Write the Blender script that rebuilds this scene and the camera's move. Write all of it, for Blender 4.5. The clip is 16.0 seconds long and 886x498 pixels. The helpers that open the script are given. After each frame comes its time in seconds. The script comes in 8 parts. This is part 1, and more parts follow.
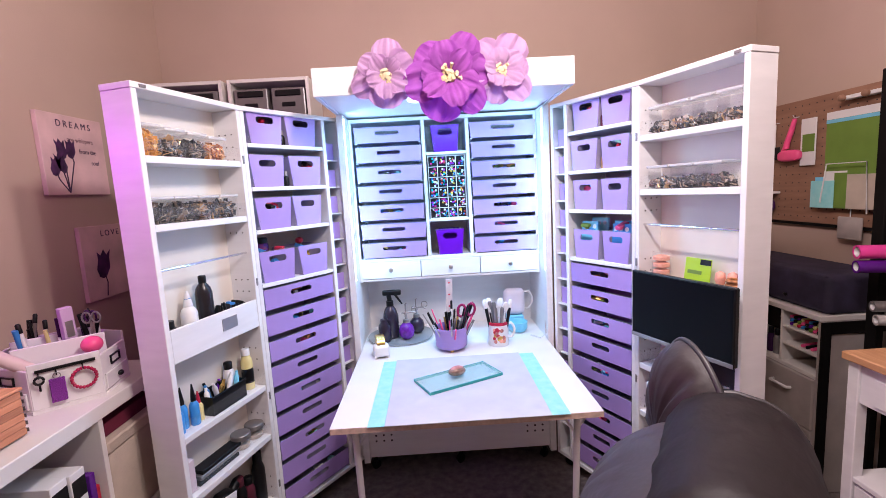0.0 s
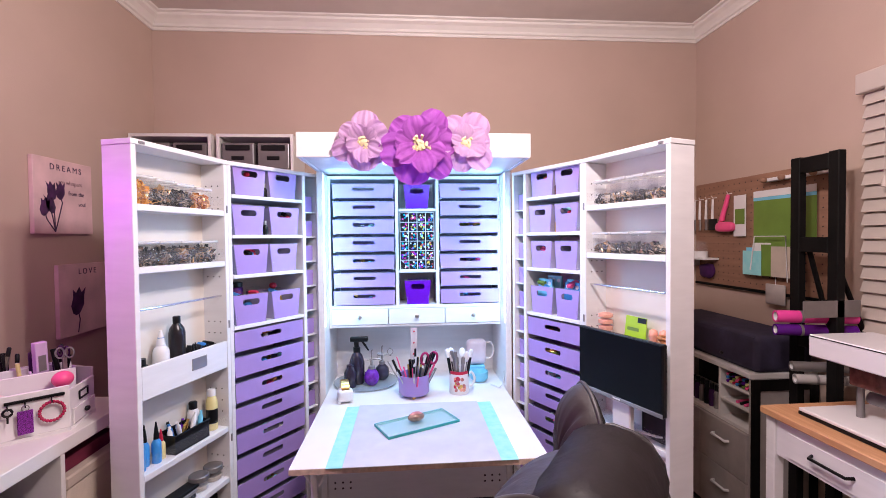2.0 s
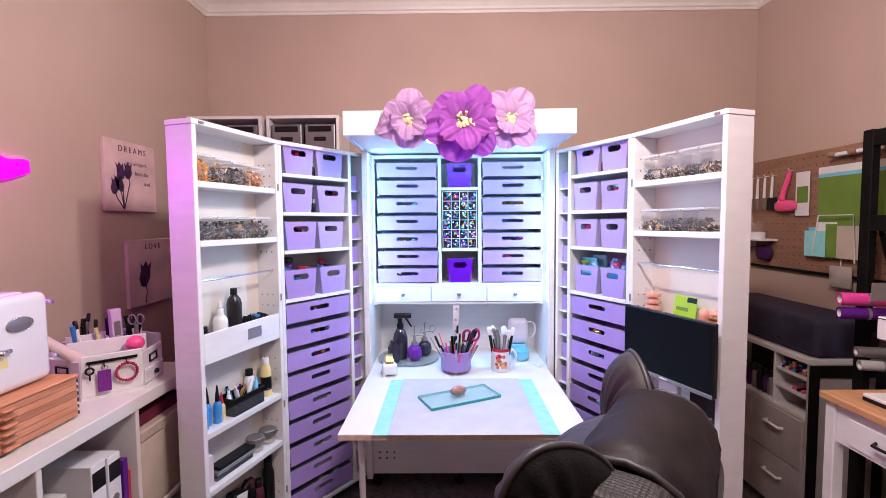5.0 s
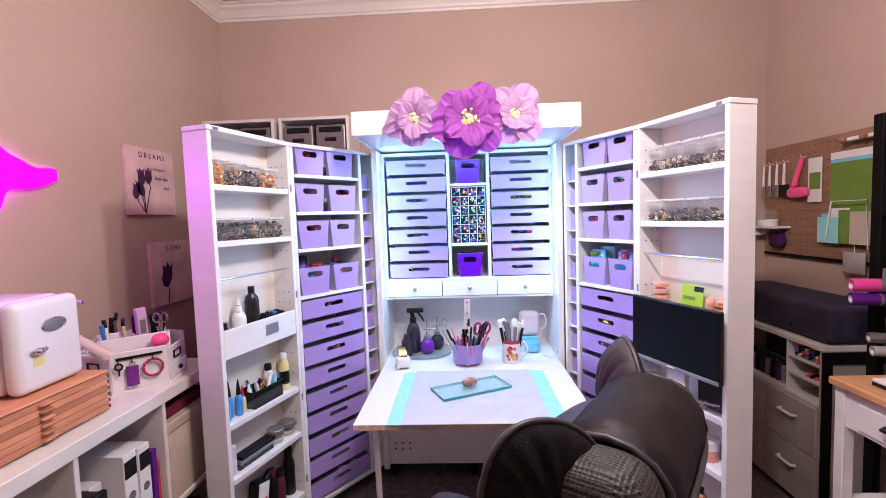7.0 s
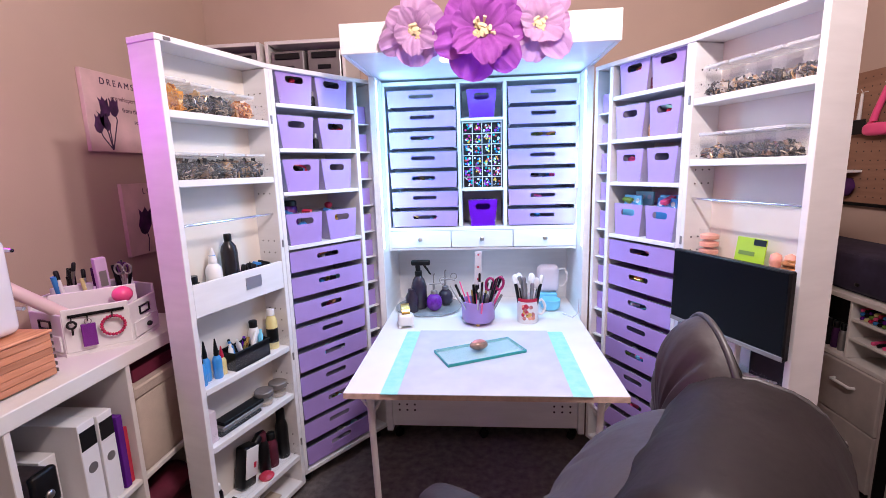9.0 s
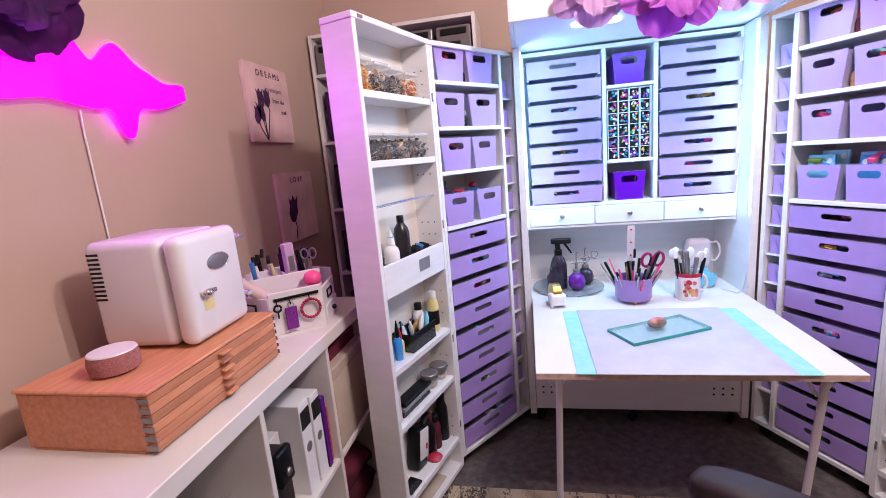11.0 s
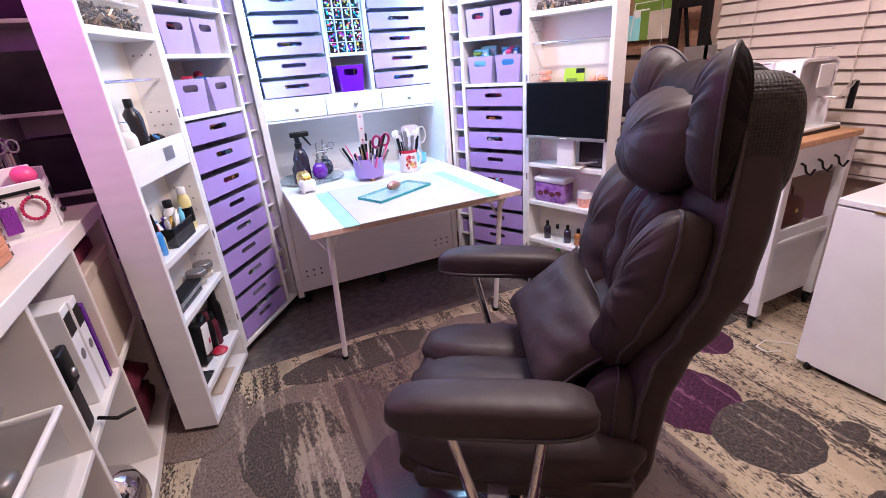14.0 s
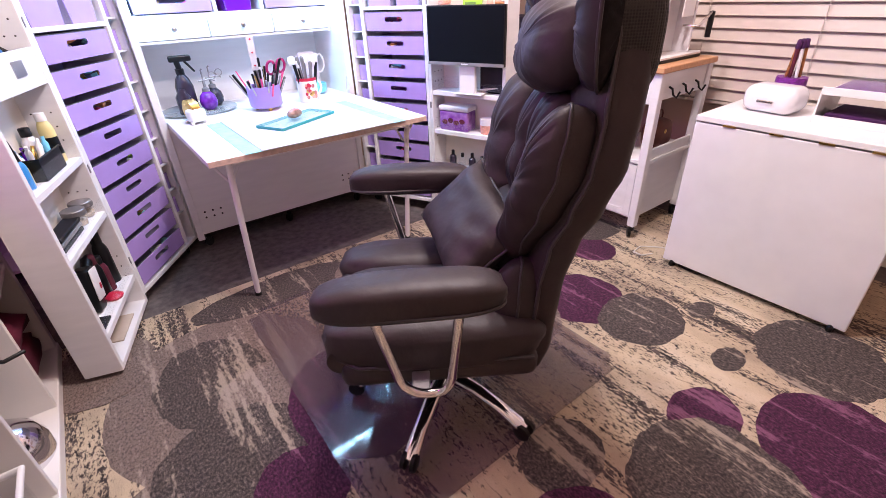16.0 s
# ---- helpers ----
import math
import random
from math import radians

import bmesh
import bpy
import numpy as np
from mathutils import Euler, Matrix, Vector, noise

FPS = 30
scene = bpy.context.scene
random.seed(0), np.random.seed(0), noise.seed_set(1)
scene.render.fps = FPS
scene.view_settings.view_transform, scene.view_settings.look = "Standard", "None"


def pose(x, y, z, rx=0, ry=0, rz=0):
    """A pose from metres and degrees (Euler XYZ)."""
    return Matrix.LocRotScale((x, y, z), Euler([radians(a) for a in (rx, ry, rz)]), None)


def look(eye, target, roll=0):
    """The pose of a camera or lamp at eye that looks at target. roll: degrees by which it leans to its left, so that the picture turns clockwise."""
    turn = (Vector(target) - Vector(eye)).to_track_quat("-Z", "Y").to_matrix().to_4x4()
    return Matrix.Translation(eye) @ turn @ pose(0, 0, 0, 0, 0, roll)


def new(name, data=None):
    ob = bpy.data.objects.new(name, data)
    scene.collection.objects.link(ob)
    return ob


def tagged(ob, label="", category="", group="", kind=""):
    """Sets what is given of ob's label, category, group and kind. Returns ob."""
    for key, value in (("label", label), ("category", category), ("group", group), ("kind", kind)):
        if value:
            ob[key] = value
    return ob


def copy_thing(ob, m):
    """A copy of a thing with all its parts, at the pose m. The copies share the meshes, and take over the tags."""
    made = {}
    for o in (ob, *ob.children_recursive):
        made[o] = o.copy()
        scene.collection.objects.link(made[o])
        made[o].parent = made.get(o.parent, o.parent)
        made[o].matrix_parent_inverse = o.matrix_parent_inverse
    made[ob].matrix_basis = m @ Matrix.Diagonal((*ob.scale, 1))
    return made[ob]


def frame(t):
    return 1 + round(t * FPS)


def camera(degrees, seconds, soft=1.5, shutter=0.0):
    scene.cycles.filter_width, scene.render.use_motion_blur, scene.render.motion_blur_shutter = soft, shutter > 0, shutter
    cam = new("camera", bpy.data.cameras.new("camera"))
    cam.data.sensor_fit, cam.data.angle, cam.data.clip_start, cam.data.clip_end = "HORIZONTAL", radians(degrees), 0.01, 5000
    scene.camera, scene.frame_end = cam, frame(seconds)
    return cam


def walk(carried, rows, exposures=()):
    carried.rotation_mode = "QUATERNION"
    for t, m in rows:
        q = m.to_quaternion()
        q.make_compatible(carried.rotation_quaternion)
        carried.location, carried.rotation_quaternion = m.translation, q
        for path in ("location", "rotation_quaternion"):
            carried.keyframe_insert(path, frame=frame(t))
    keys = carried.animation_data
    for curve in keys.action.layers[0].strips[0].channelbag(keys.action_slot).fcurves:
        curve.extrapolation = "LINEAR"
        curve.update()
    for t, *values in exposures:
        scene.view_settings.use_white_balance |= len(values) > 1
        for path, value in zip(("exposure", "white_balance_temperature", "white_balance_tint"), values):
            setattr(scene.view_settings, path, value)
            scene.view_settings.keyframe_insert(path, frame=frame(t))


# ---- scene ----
cam = camera(89.1, 16.0, soft=0.85)
PATH = [
    (0, (1.245, 0.746, 1.639), (1.29, 2.728, 1.377), -3.2),
    (0.5, (1.229, 0.739, 1.637), (1.397, 2.72, 1.421), -2.9),
    (1, (1.211, 0.684, 1.668), (1.367, 2.674, 1.547), -2.5),
    (1.5, (1.25, 0.607, 1.683), (1.399, 2.6, 1.627), -1.7),
    (2, (1.294, 0.567, 1.67), (1.449, 2.561, 1.621), -0.6),
    (2.5, (1.311, 0.548, 1.665), (1.437, 2.544, 1.611), -0.1),
    (3, (1.305, 0.549, 1.662), (1.376, 2.546, 1.596), 0.3),
    (3.5, (1.291, 0.554, 1.66), (1.321, 2.552, 1.58), 0.3),
    (4, (1.274, 0.553, 1.648), (1.287, 2.55, 1.551), 0.0),
    (6.5, (1.296, 0.517, 1.633), (1.215, 2.511, 1.505), -1.4),
    (7, (1.309, 0.5, 1.638), (1.22, 2.493, 1.501), -1.9),
    (7.5, (1.272, 0.579, 1.617), (1.22, 2.569, 1.422), -1.7),
    (8, (1.207, 0.698, 1.596), (1.219, 2.671, 1.268), -1.7),
    (8.5, (1.241, 0.771, 1.588), (1.286, 2.74, 1.241), -1.9),
    (9, (1.343, 0.823, 1.584), (1.171, 2.784, 1.233), -1.7),
    (9.5, (1.254, 0.774, 1.584), (0.743, 2.676, 1.237), -1.5),
    (9.7, (1.168, 0.741, 1.595), (0.581, 2.621, 1.246), -1.7),
    (11.8, (0.716, 0.849, 1.526), (0.785, 2.788, 1.041), -8.4),
    (12, (0.695, 0.808, 1.518), (0.928, 2.724, 0.993), -8.7),
    (12.5, (0.66, 0.711, 1.482), (1.144, 2.562, 0.899), -8.3),
    (13, (0.624, 0.629, 1.472), (1.207, 2.432, 0.831), -6.2),
    (13.5, (0.605, 0.57, 1.401), (1.21, 2.319, 0.644), -4.8),
    (14, (0.597, 0.521, 1.392), (1.344, 2.208, 0.62), -4.5),
    (14.5, (0.588, 0.48, 1.392), (1.471, 2.091, 0.601), -4.6),
    (15, (0.556, 0.455, 1.366), (1.539, 1.974, 0.514), -4.3),
    (15.5, (0.54, 0.445, 1.336), (1.562, 1.896, 0.416), -3.4),
    (16, (0.529, 0.448, 1.314), (1.557, 1.844, 0.318), -2.3),
]
walk(cam, [(t, look(eye, target, roll)) for t, eye, target, roll in PATH],
     [(0, 0.1), (9.5, 0.1), (12, 0.06), (13, 0.36), (14, 0.52), (15, 0.64), (16, 0.88)])

# ---- world and lights ----
world = bpy.data.worlds.new("world")
scene.world = world
world.use_nodes = True
world.node_tree.nodes["Background"].inputs[0].default_value = (0.9, 0.75, 0.65, 1)
world.node_tree.nodes["Background"].inputs[1].default_value = 0.014


def lamp(name, kind, place, target, power, colour, size=0.3, size_y=None):
    data = bpy.data.lights.new(name, kind)
    data.energy, data.color = power, colour
    if kind == "AREA":
        data.shape = "RECTANGLE" if size_y else "DISK"
        data.size = size
        if size_y:
            data.size_y = size_y
    else:
        data.shadow_soft_size = size
    ob = new(name, data)
    ob.matrix_basis = look(place, target)
    return ob


WARM = (1.0, 0.865, 0.885)
COOL = (0.37, 0.68, 1.0)
for lx, ly in ((1.52, 1.70), (1.68, 1.34)):
    lamp("ceiling_lamp_light", "POINT", (lx, ly, 2.70), (lx, ly, 0), 60, WARM, 0.05)
lamp("led_soffit_light", "AREA", (1.335, 2.98, 2.035), (1.335, 3.12, 1.0), 9.6, COOL, 0.95, 0.06)
lamp("led_strip_light_left", "AREA", (0.822, 3.235, 1.62), (1.30, 3.34, 1.62), 4.4, (0.24, 0.58, 1.0), 0.02, 0.82)
lamp("led_strip_light_right", "AREA", (1.868, 3.235, 1.62), (1.40, 3.34, 1.62), 4.4, (0.24, 0.58, 1.0), 0.02, 0.82)
lamp("neon_light", "AREA", (-0.405, 1.95, 1.86), (0.6, 2.15, 1.75), 5.4, (0.58, 0.03, 1.0), 0.55, 0.2)


# ---- materials ----
def material(name, colour, rough=0.5, metal=0.0, vary=0.06, scale=8.0, bump=0.0, bump_scale=60.0, stretch=(1, 1, 1), second=None, spec=0.5, alpha=1.0, trans=0.0, ior=1.45, emit=0.0, coat=0.0, random_hue=0.0):
    m = bpy.data.materials.new(name)
    m.use_nodes = True
    nt = m.node_tree
    b = nt.nodes["Principled BSDF"]
    b.inputs["Roughness"].default_value = rough
    b.inputs["Metallic"].default_value = metal
    b.inputs["Specular IOR Level"].default_value = spec
    b.inputs["IOR"].default_value = ior
    b.inputs["Transmission Weight"].default_value = trans
    b.inputs["Alpha"].default_value = alpha
    b.inputs["Coat Weight"].default_value = coat
    tc = nt.nodes.new("ShaderNodeTexCoord")
    mp = nt.nodes.new("ShaderNodeMapping")
    mp.inputs["Scale"].default_value = stretch
    nt.links.new(tc.outputs["Object"], mp.inputs[0])
    n1 = nt.nodes.new("ShaderNodeTexNoise")
    n1.inputs["Scale"].default_value = scale
    n1.inputs["Detail"].default_value = 5
    nt.links.new(mp.outputs[0], n1.inputs["Vector"])
    ramp = nt.nodes.new("ShaderNodeValToRGB")
    c2 = second or tuple(c * (1 - 2 * vary) for c in colour)
    c1 = colour if second else tuple(min(1, c * (1 + vary)) for c in colour)
    ramp.color_ramp.elements[0].position, ramp.color_ramp.elements[1].position = 0.3, 0.7
    ramp.color_ramp.elements[0].color = (*c2, 1)
    ramp.color_ramp.elements[1].color = (*c1, 1)
    nt.links.new(n1.outputs["Fac"], ramp.inputs[0])
    last = ramp.outputs[0]
    if random_hue:
        oi = nt.nodes.new("ShaderNodeObjectInfo")
        hs = nt.nodes.new("ShaderNodeHueSaturation")
        mr = nt.nodes.new("ShaderNodeMapRange")
        mr.inputs[3].default_value, mr.inputs[4].default_value = 1 - random_hue, 1 + random_hue
        nt.links.new(oi.outputs["Random"], mr.inputs[0])
        nt.links.new(mr.outputs[0], hs.inputs["Value"])
        nt.links.new(last, hs.inputs["Color"])
        last = hs.outputs[0]
    nt.links.new(last, b.inputs["Base Color"])
    rr = nt.nodes.new("ShaderNodeMapRange")
    dr = min(0.06, rough * 0.12)
    rr.inputs[3].default_value, rr.inputs[4].default_value = rough - dr, rough + dr
    n2 = nt.nodes.new("ShaderNodeTexNoise")
    n2.inputs["Scale"].default_value = bump_scale
    n2.inputs["Detail"].default_value = 3
    nt.links.new(mp.outputs[0], n2.inputs["Vector"])
    nt.links.new(n2.outputs["Fac"], rr.inputs[0])
    nt.links.new(rr.outputs[0], b.inputs["Roughness"])
    if bump:
        bp = nt.nodes.new("ShaderNodeBump")
        bp.inputs["Strength"].default_value = bump
        bp.inputs["Distance"].default_value = 0.004
        nt.links.new(n2.outputs["Fac"], bp.inputs["Height"])
        nt.links.new(bp.outputs[0], b.inputs["Normal"])
    if emit:
        b.inputs["Emission Color"].default_value = (*colour, 1)
        b.inputs["Emission Strength"].default_value = emit
    return m


WALL = material("painted_wall", (0.52, 0.388, 0.318), 0.75, vary=0.03, scale=2.0, bump=0.12, bump_scale=180)
CEIL = material("ceiling_paint", (0.62, 0.55, 0.50), 0.85, vary=0.02, bump=0.1, bump_scale=150)
TRIM = material("trim_paint", (0.78, 0.74, 0.68), 0.45, vary=0.02)
WHITE = material("white_laminate", (0.80, 0.79, 0.80), 0.38, vary=0.025, scale=5, bump=0.05, bump_scale=40, stretch=(1, 1, 6))
CREAM = material("cream_panel", (0.78, 0.73, 0.66), 0.5, vary=0.03, scale=4)
SHELF = material("white_bookcase", (0.74, 0.71, 0.68), 0.42, vary=0.03, scale=4, bump=0.05)
LILAC = material("lilac_plastic", (0.405, 0.27, 0.64), 0.34, vary=0.05, scale=6, bump=0.04, bump_scale=25, random_hue=0.05)
LILAC_TRAY = material("clear_tray_plastic", (0.52, 0.46, 0.66), 0.2, vary=0.05, alpha=0.75)
PURPLE = material("purple_plastic", (0.13, 0.004, 0.44), 0.32, vary=0.08)
BLACK = material("black_plastic", (0.006, 0.006, 0.007), 0.35, vary=0.2, spec=0.35)
# near-black, for dark plastics and for shade painted into holes and recesses
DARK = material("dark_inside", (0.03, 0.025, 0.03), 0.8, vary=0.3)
SCREEN = material("monitor_screen", (0.003, 0.004, 0.006), 0.3, vary=0.0, spec=0.12)
LEATHER = material("black_leather", (0.031, 0.022, 0.024), 0.52, vary=0.10, scale=14, bump=0.55, bump_scale=26, spec=0.42)
BACKCLOTH = material("black_cloth", (0.010, 0.008, 0.009), 0.85, vary=0.2, scale=40, bump=0.3, bump_scale=300, spec=0.2)
PIPING = material("leather_piping", (0.042, 0.038, 0.042), 0.45, vary=0.1)
CHROME = material("chrome", (0.75, 0.74, 0.76), 0.09, metal=1.0, vary=0.02)
NICKEL = material("brushed_nickel", (0.5, 0.48, 0.47), 0.3, metal=1.0, vary=0.06)
GLASS = material("thick_glass", (0.45, 0.78, 0.77), 0.03, vary=0.01, alpha=0.28)
GLASSEDGE = material("green_glass_edge", (0.05, 0.42, 0.42), 0.1, vary=0.1, alpha=0.8)
CLEAR = material("clear_acrylic", (0.85, 0.87, 0.9), 0.04, vary=0.01, alpha=0.06, spec=0.45)
MATPLASTIC = material("clear_chair_mat", (0.15, 0.105, 0.12), 0.06, vary=0.08, alpha=0.30, spec=0.8)
STRIP = material("clear_acrylic_strip", (0.8, 0.85, 0.9), 0.05, vary=0.01, alpha=0.03, spec=0.3)
JARWALL = material("clear_jar_plastic", (0.8, 0.82, 0.85), 0.04, vary=0.01, alpha=0.05, spec=0.3)
LIDCLEAR = material("frosted_lid_plastic", (0.82, 0.82, 0.84), 0.25, vary=0.03, alpha=0.5, spec=0.4)
CEDAR = material("red_cedar", (0.64, 0.29, 0.165), 0.5, scale=9, bump=0.1, bump_scale=30, stretch=(9, 1, 9), second=(0.50, 0.20, 0.105), random_hue=0.24)
BUTCHER = material("butcher_block", (0.62, 0.34, 0.18), 0.42, scale=7, bump=0.08, stretch=(12, 1, 4), second=(0.50, 0.25, 0.12))
EDGE = material("raw_board_edge", (0.62, 0.46, 0.38), 0.6, vary=0.12, scale=40)
CARPET = material("grey_carpet", (0.15, 0.125, 0.12), 0.95, vary=0.2, scale=25, bump=0.9, bump_scale=380)
PEG = material("pegboard_brown", (0.34, 0.185, 0.12), 0.6, scale=4, second=(0.25, 0.13, 0.085), stretch=(1, 1, 7), bump=0.08)
BLIND = material("faux_wood_blind", (0.540, 0.462, 0.412), 0.42, vary=0.03, scale=3, random_hue=0.03)
BLACKWOOD = material("black_painted_wood", (0.006, 0.005, 0.005), 0.65, vary=0.2, spec=0.2)
GREYDRAWER = material("grey_fabric_drawer", (0.44, 0.39, 0.37), 0.8, vary=0.08, bump=0.3, bump_scale=200)
NAVY = material("dark_violet_cover", (0.035, 0.028, 0.060), 0.75, vary=0.2, scale=10, bump=0.3, bump_scale=30)
FRIDGE = material("white_enamel", (0.78, 0.76, 0.80), 0.18, vary=0.01, coat=0.3)
PINK = material("hot_pink_plastic", (0.90, 0.10, 0.28), 0.3, vary=0.05)
MAGENTA = material("pink_vinyl", (0.85, 0.07, 0.36), 0.3, vary=0.08)
VIOLET = material("violet_vinyl", (0.11, 0.012, 0.24), 0.22, vary=0.1)
GREEN = material("green_cutting_mat", (0.16, 0.27, 0.045), 0.6, vary=0.06)
TEAL = material("teal_mat", (0.26, 0.68, 0.70), 0.5, scale=22, second=(0.38, 0.74, 0.75))
PALEMAT = material("pale_grey_mat", (0.55, 0.55, 0.62), 0.35, vary=0.05, scale=9)
BLUE = material("blue_label", (0.05, 0.25, 0.62), 0.3, vary=0.1)
AQUA = material("aqua_plastic", (0.20, 0.60, 0.80), 0.3, vary=0.06)
LIME = material("lime_card", (0.40, 0.62, 0.03), 0.4, vary=0.05)
RED = material("red_plastic", (0.55, 0.02, 0.06), 0.3, vary=0.1)
GOLD = material("brass", (0.72, 0.48, 0.15), 0.28, metal=1.0, vary=0.08)
COPPER = material("copper_findings", (0.62, 0.24, 0.08), 0.35, metal=0.3, vary=0.3, scale=60, second=(0.20, 0.09, 0.04))
PEACH = material("peach_beads", (0.80, 0.36, 0.26), 0.4, vary=0.12, scale=50)
YELLOW = material("pale_yellow", (0.80, 0.68, 0.30), 0.4, vary=0.06)
PAPERPINK = material("pink_print", (0.72, 0.50, 0.50), 0.7, vary=0.12, scale=6)
TULIP = material("tulip_print", (0.085, 0.022, 0.10), 0.7, vary=0.5, scale=30, second=(0.02, 0.008, 0.03))
INK = material("dark_print", (0.05, 0.02, 0.06), 0.7, vary=0.1)
PALEP = material("pale_lilac_paper", (0.80, 0.55, 0.78), 0.75, scale=14, second=(0.66, 0.40, 0.68), bump=0.35, bump_scale=35, stretch=(1, 1, 3))
MIDP = material("orchid_paper", (0.60, 0.17, 0.66), 0.7, scale=14, second=(0.46, 0.10, 0.54), bump=0.35, bump_scale=35, stretch=(1, 1, 3))
DEEPP = material("deep_purple_paper", (0.16, 0.012, 0.20), 0.7, scale=14, second=(0.05, 0.005, 0.08), bump=0.35, bump_scale=35)
STAMEN = material("cream_paper", (0.82, 0.70, 0.42), 0.7, vary=0.08)
NEON = material("neon_glow", (1.0, 0.0, 0.95), 0.4, emit=1.7)
LEDGLOW = material("led_glow", (0.70, 0.90, 1.0), 0.4, emit=6.0)
WHITEPL = material("white_plastic", (0.80, 0.78, 0.78), 0.3, vary=0.02)
BROWNL = material("brown_leather", (0.16, 0.05, 0.03), 0.45, vary=0.2)
DKPURPLE = material("dark_purple_fabric", (0.055, 0.006, 0.075), 0.8, vary=0.2, bump=0.3)
WINE = material("wine_fabric", (0.12, 0.01, 0.03), 0.8, vary=0.3)
FABRIC = material("beige_fabric", (0.55, 0.46, 0.38), 0.9, vary=0.08, bump=0.4, bump_scale=220)
STEELGREY = material("grey_metal", (0.30, 0.28, 0.28), 0.4, metal=0.6, vary=0.1)
SPECK = material("glitter_purple", (0.25, 0.03, 0.35), 0.3, vary=0.5, scale=300, bump=0.5, bump_scale=300)
FLORAL = material("floral_print", (0.75, 0.30, 0.28), 0.35, scale=45, second=(0.30, 0.10, 0.09))


def beads_material():
    m = bpy.data.materials.new("mixed_beads")
    m.use_nodes = True
    nt = m.node_tree
    b = nt.nodes["Principled BSDF"]
    geo = nt.nodes.new("ShaderNodeNewGeometry")
    ramp = nt.nodes.new("ShaderNodeValToRGB")
    cols = [(0.02, 0.02, 0.03), (0.85, 0.05, 0.35), (0.02, 0.30, 0.75), (0.8, 0.8, 0.8), (0.75, 0.9, 0.9), (0.0, 0.55, 0.55), (0.35, 0.05, 0.6), (0.9, 0.65, 0.1), (0.03, 0.02, 0.05), (0.75, 0.1, 0.1)]
    ramp.color_ramp.interpolation = "CONSTANT"
    el = ramp.color_ramp.elements
    el[0].color = (*cols[0], 1)
    el[1].position, el[1].color = 0.1, (*cols[1], 1)
    for i, c in enumerate(cols[2:], 2):
        e = el.new(i / 10)
        e.color = (*c, 1)
    nt.links.new(geo.outputs["Random Per Island"], ramp.inputs[0])
    nt.links.new(ramp.outputs[0], b.inputs["Base Color"])
    b.inputs["Roughness"].default_value = 0.2
    return m


BEADS = beads_material()


def mesh_cloth():
    """Knitted spacer mesh: small dark eyes between lighter threads."""
    m = bpy.data.materials.new("black_mesh_cloth")
    m.use_nodes = True
    nt = m.node_tree
    b = nt.nodes["Principled BSDF"]
    tc = nt.nodes.new("ShaderNodeTexCoord")
    vo = nt.nodes.new("ShaderNodeTexVoronoi")
    vo.inputs["Scale"].default_value, vo.inputs["Randomness"].default_value = 165, 0.1
    nt.links.new(tc.outputs["Object"], vo.inputs["Vector"])
    ramp = nt.nodes.new("ShaderNodeValToRGB")
    ramp.color_ramp.elements[0].position, ramp.color_ramp.elements[0].color = 0.30, (0.002, 0.002, 0.002, 1)
    ramp.color_ramp.elements[1].position, ramp.color_ramp.elements[1].color = 0.55, (0.024, 0.020, 0.018, 1)
    nt.links.new(vo.outputs["Distance"], ramp.inputs[0])
    nt.links.new(ramp.outputs[0], b.inputs["Base Color"])
    bp = nt.nodes.new("ShaderNodeBump")
    bp.inputs["Strength"].default_value, bp.inputs["Distance"].default_value = 0.8, 0.003
    nt.links.new(vo.outputs["Distance"], bp.inputs["Height"])
    nt.links.new(bp.outputs[0], b.inputs["Normal"])
    b.inputs["Roughness"].default_value = 0.6
    return m


MESHCLOTH = mesh_cloth()


def rug_noise(nt, tc, scale, detail, turn=-3.0, rough=0.6):
    """Noise drawn out along the weave."""
    mp = nt.nodes.new("ShaderNodeMapping")
    mp.inputs["Rotation"].default_value = (0, 0, radians(turn))
    mp.inputs["Scale"].default_value = scale
    nt.links.new(tc.outputs["Object"], mp.inputs[0])
    n = nt.nodes.new("ShaderNodeTexNoise")
    n.inputs["Scale"].default_value, n.inputs["Detail"].default_value, n.inputs["Roughness"].default_value = 1.0, detail, rough
    nt.links.new(mp.outputs[0], n.inputs["Vector"])
    return n.outputs["Fac"]


def rug_sum(nt, a, b, k):
    """a plus k times b."""
    m = nt.nodes.new("ShaderNodeMath")
    m.operation = "MULTIPLY_ADD"
    m.inputs[1].default_value = k
    nt.links.new(b, m.inputs[0])
    nt.links.new(a, m.inputs[2])
    return m.outputs[0]


def rug_ramp(nt, fac, stops):
    r = nt.nodes.new("ShaderNodeValToRGB")
    el = r.color_ramp.elements
    el[0].position, el[0].color = stops[0][0], (*stops[0][1], 1)
    el[1].position, el[1].color = stops[-1][0], (*stops[-1][1], 1)
    for p, c in stops[1:-1]:
        e = el.new(p)
        e.color = (*c, 1)
    nt.links.new(fac, r.inputs[0])
    return r.outputs[0]


def rug_mix(nt, fac, a, b, mode="MIX"):
    m = nt.nodes.new("ShaderNodeMix")
    m.data_type, m.blend_type = "RGBA", mode
    if isinstance(fac, float):
        m.inputs[0].default_value = fac
    else:
        nt.links.new(fac, m.inputs[0])
    nt.links.new(a, m.inputs[6])
    nt.links.new(b, m.inputs[7])
    return m.outputs[2]


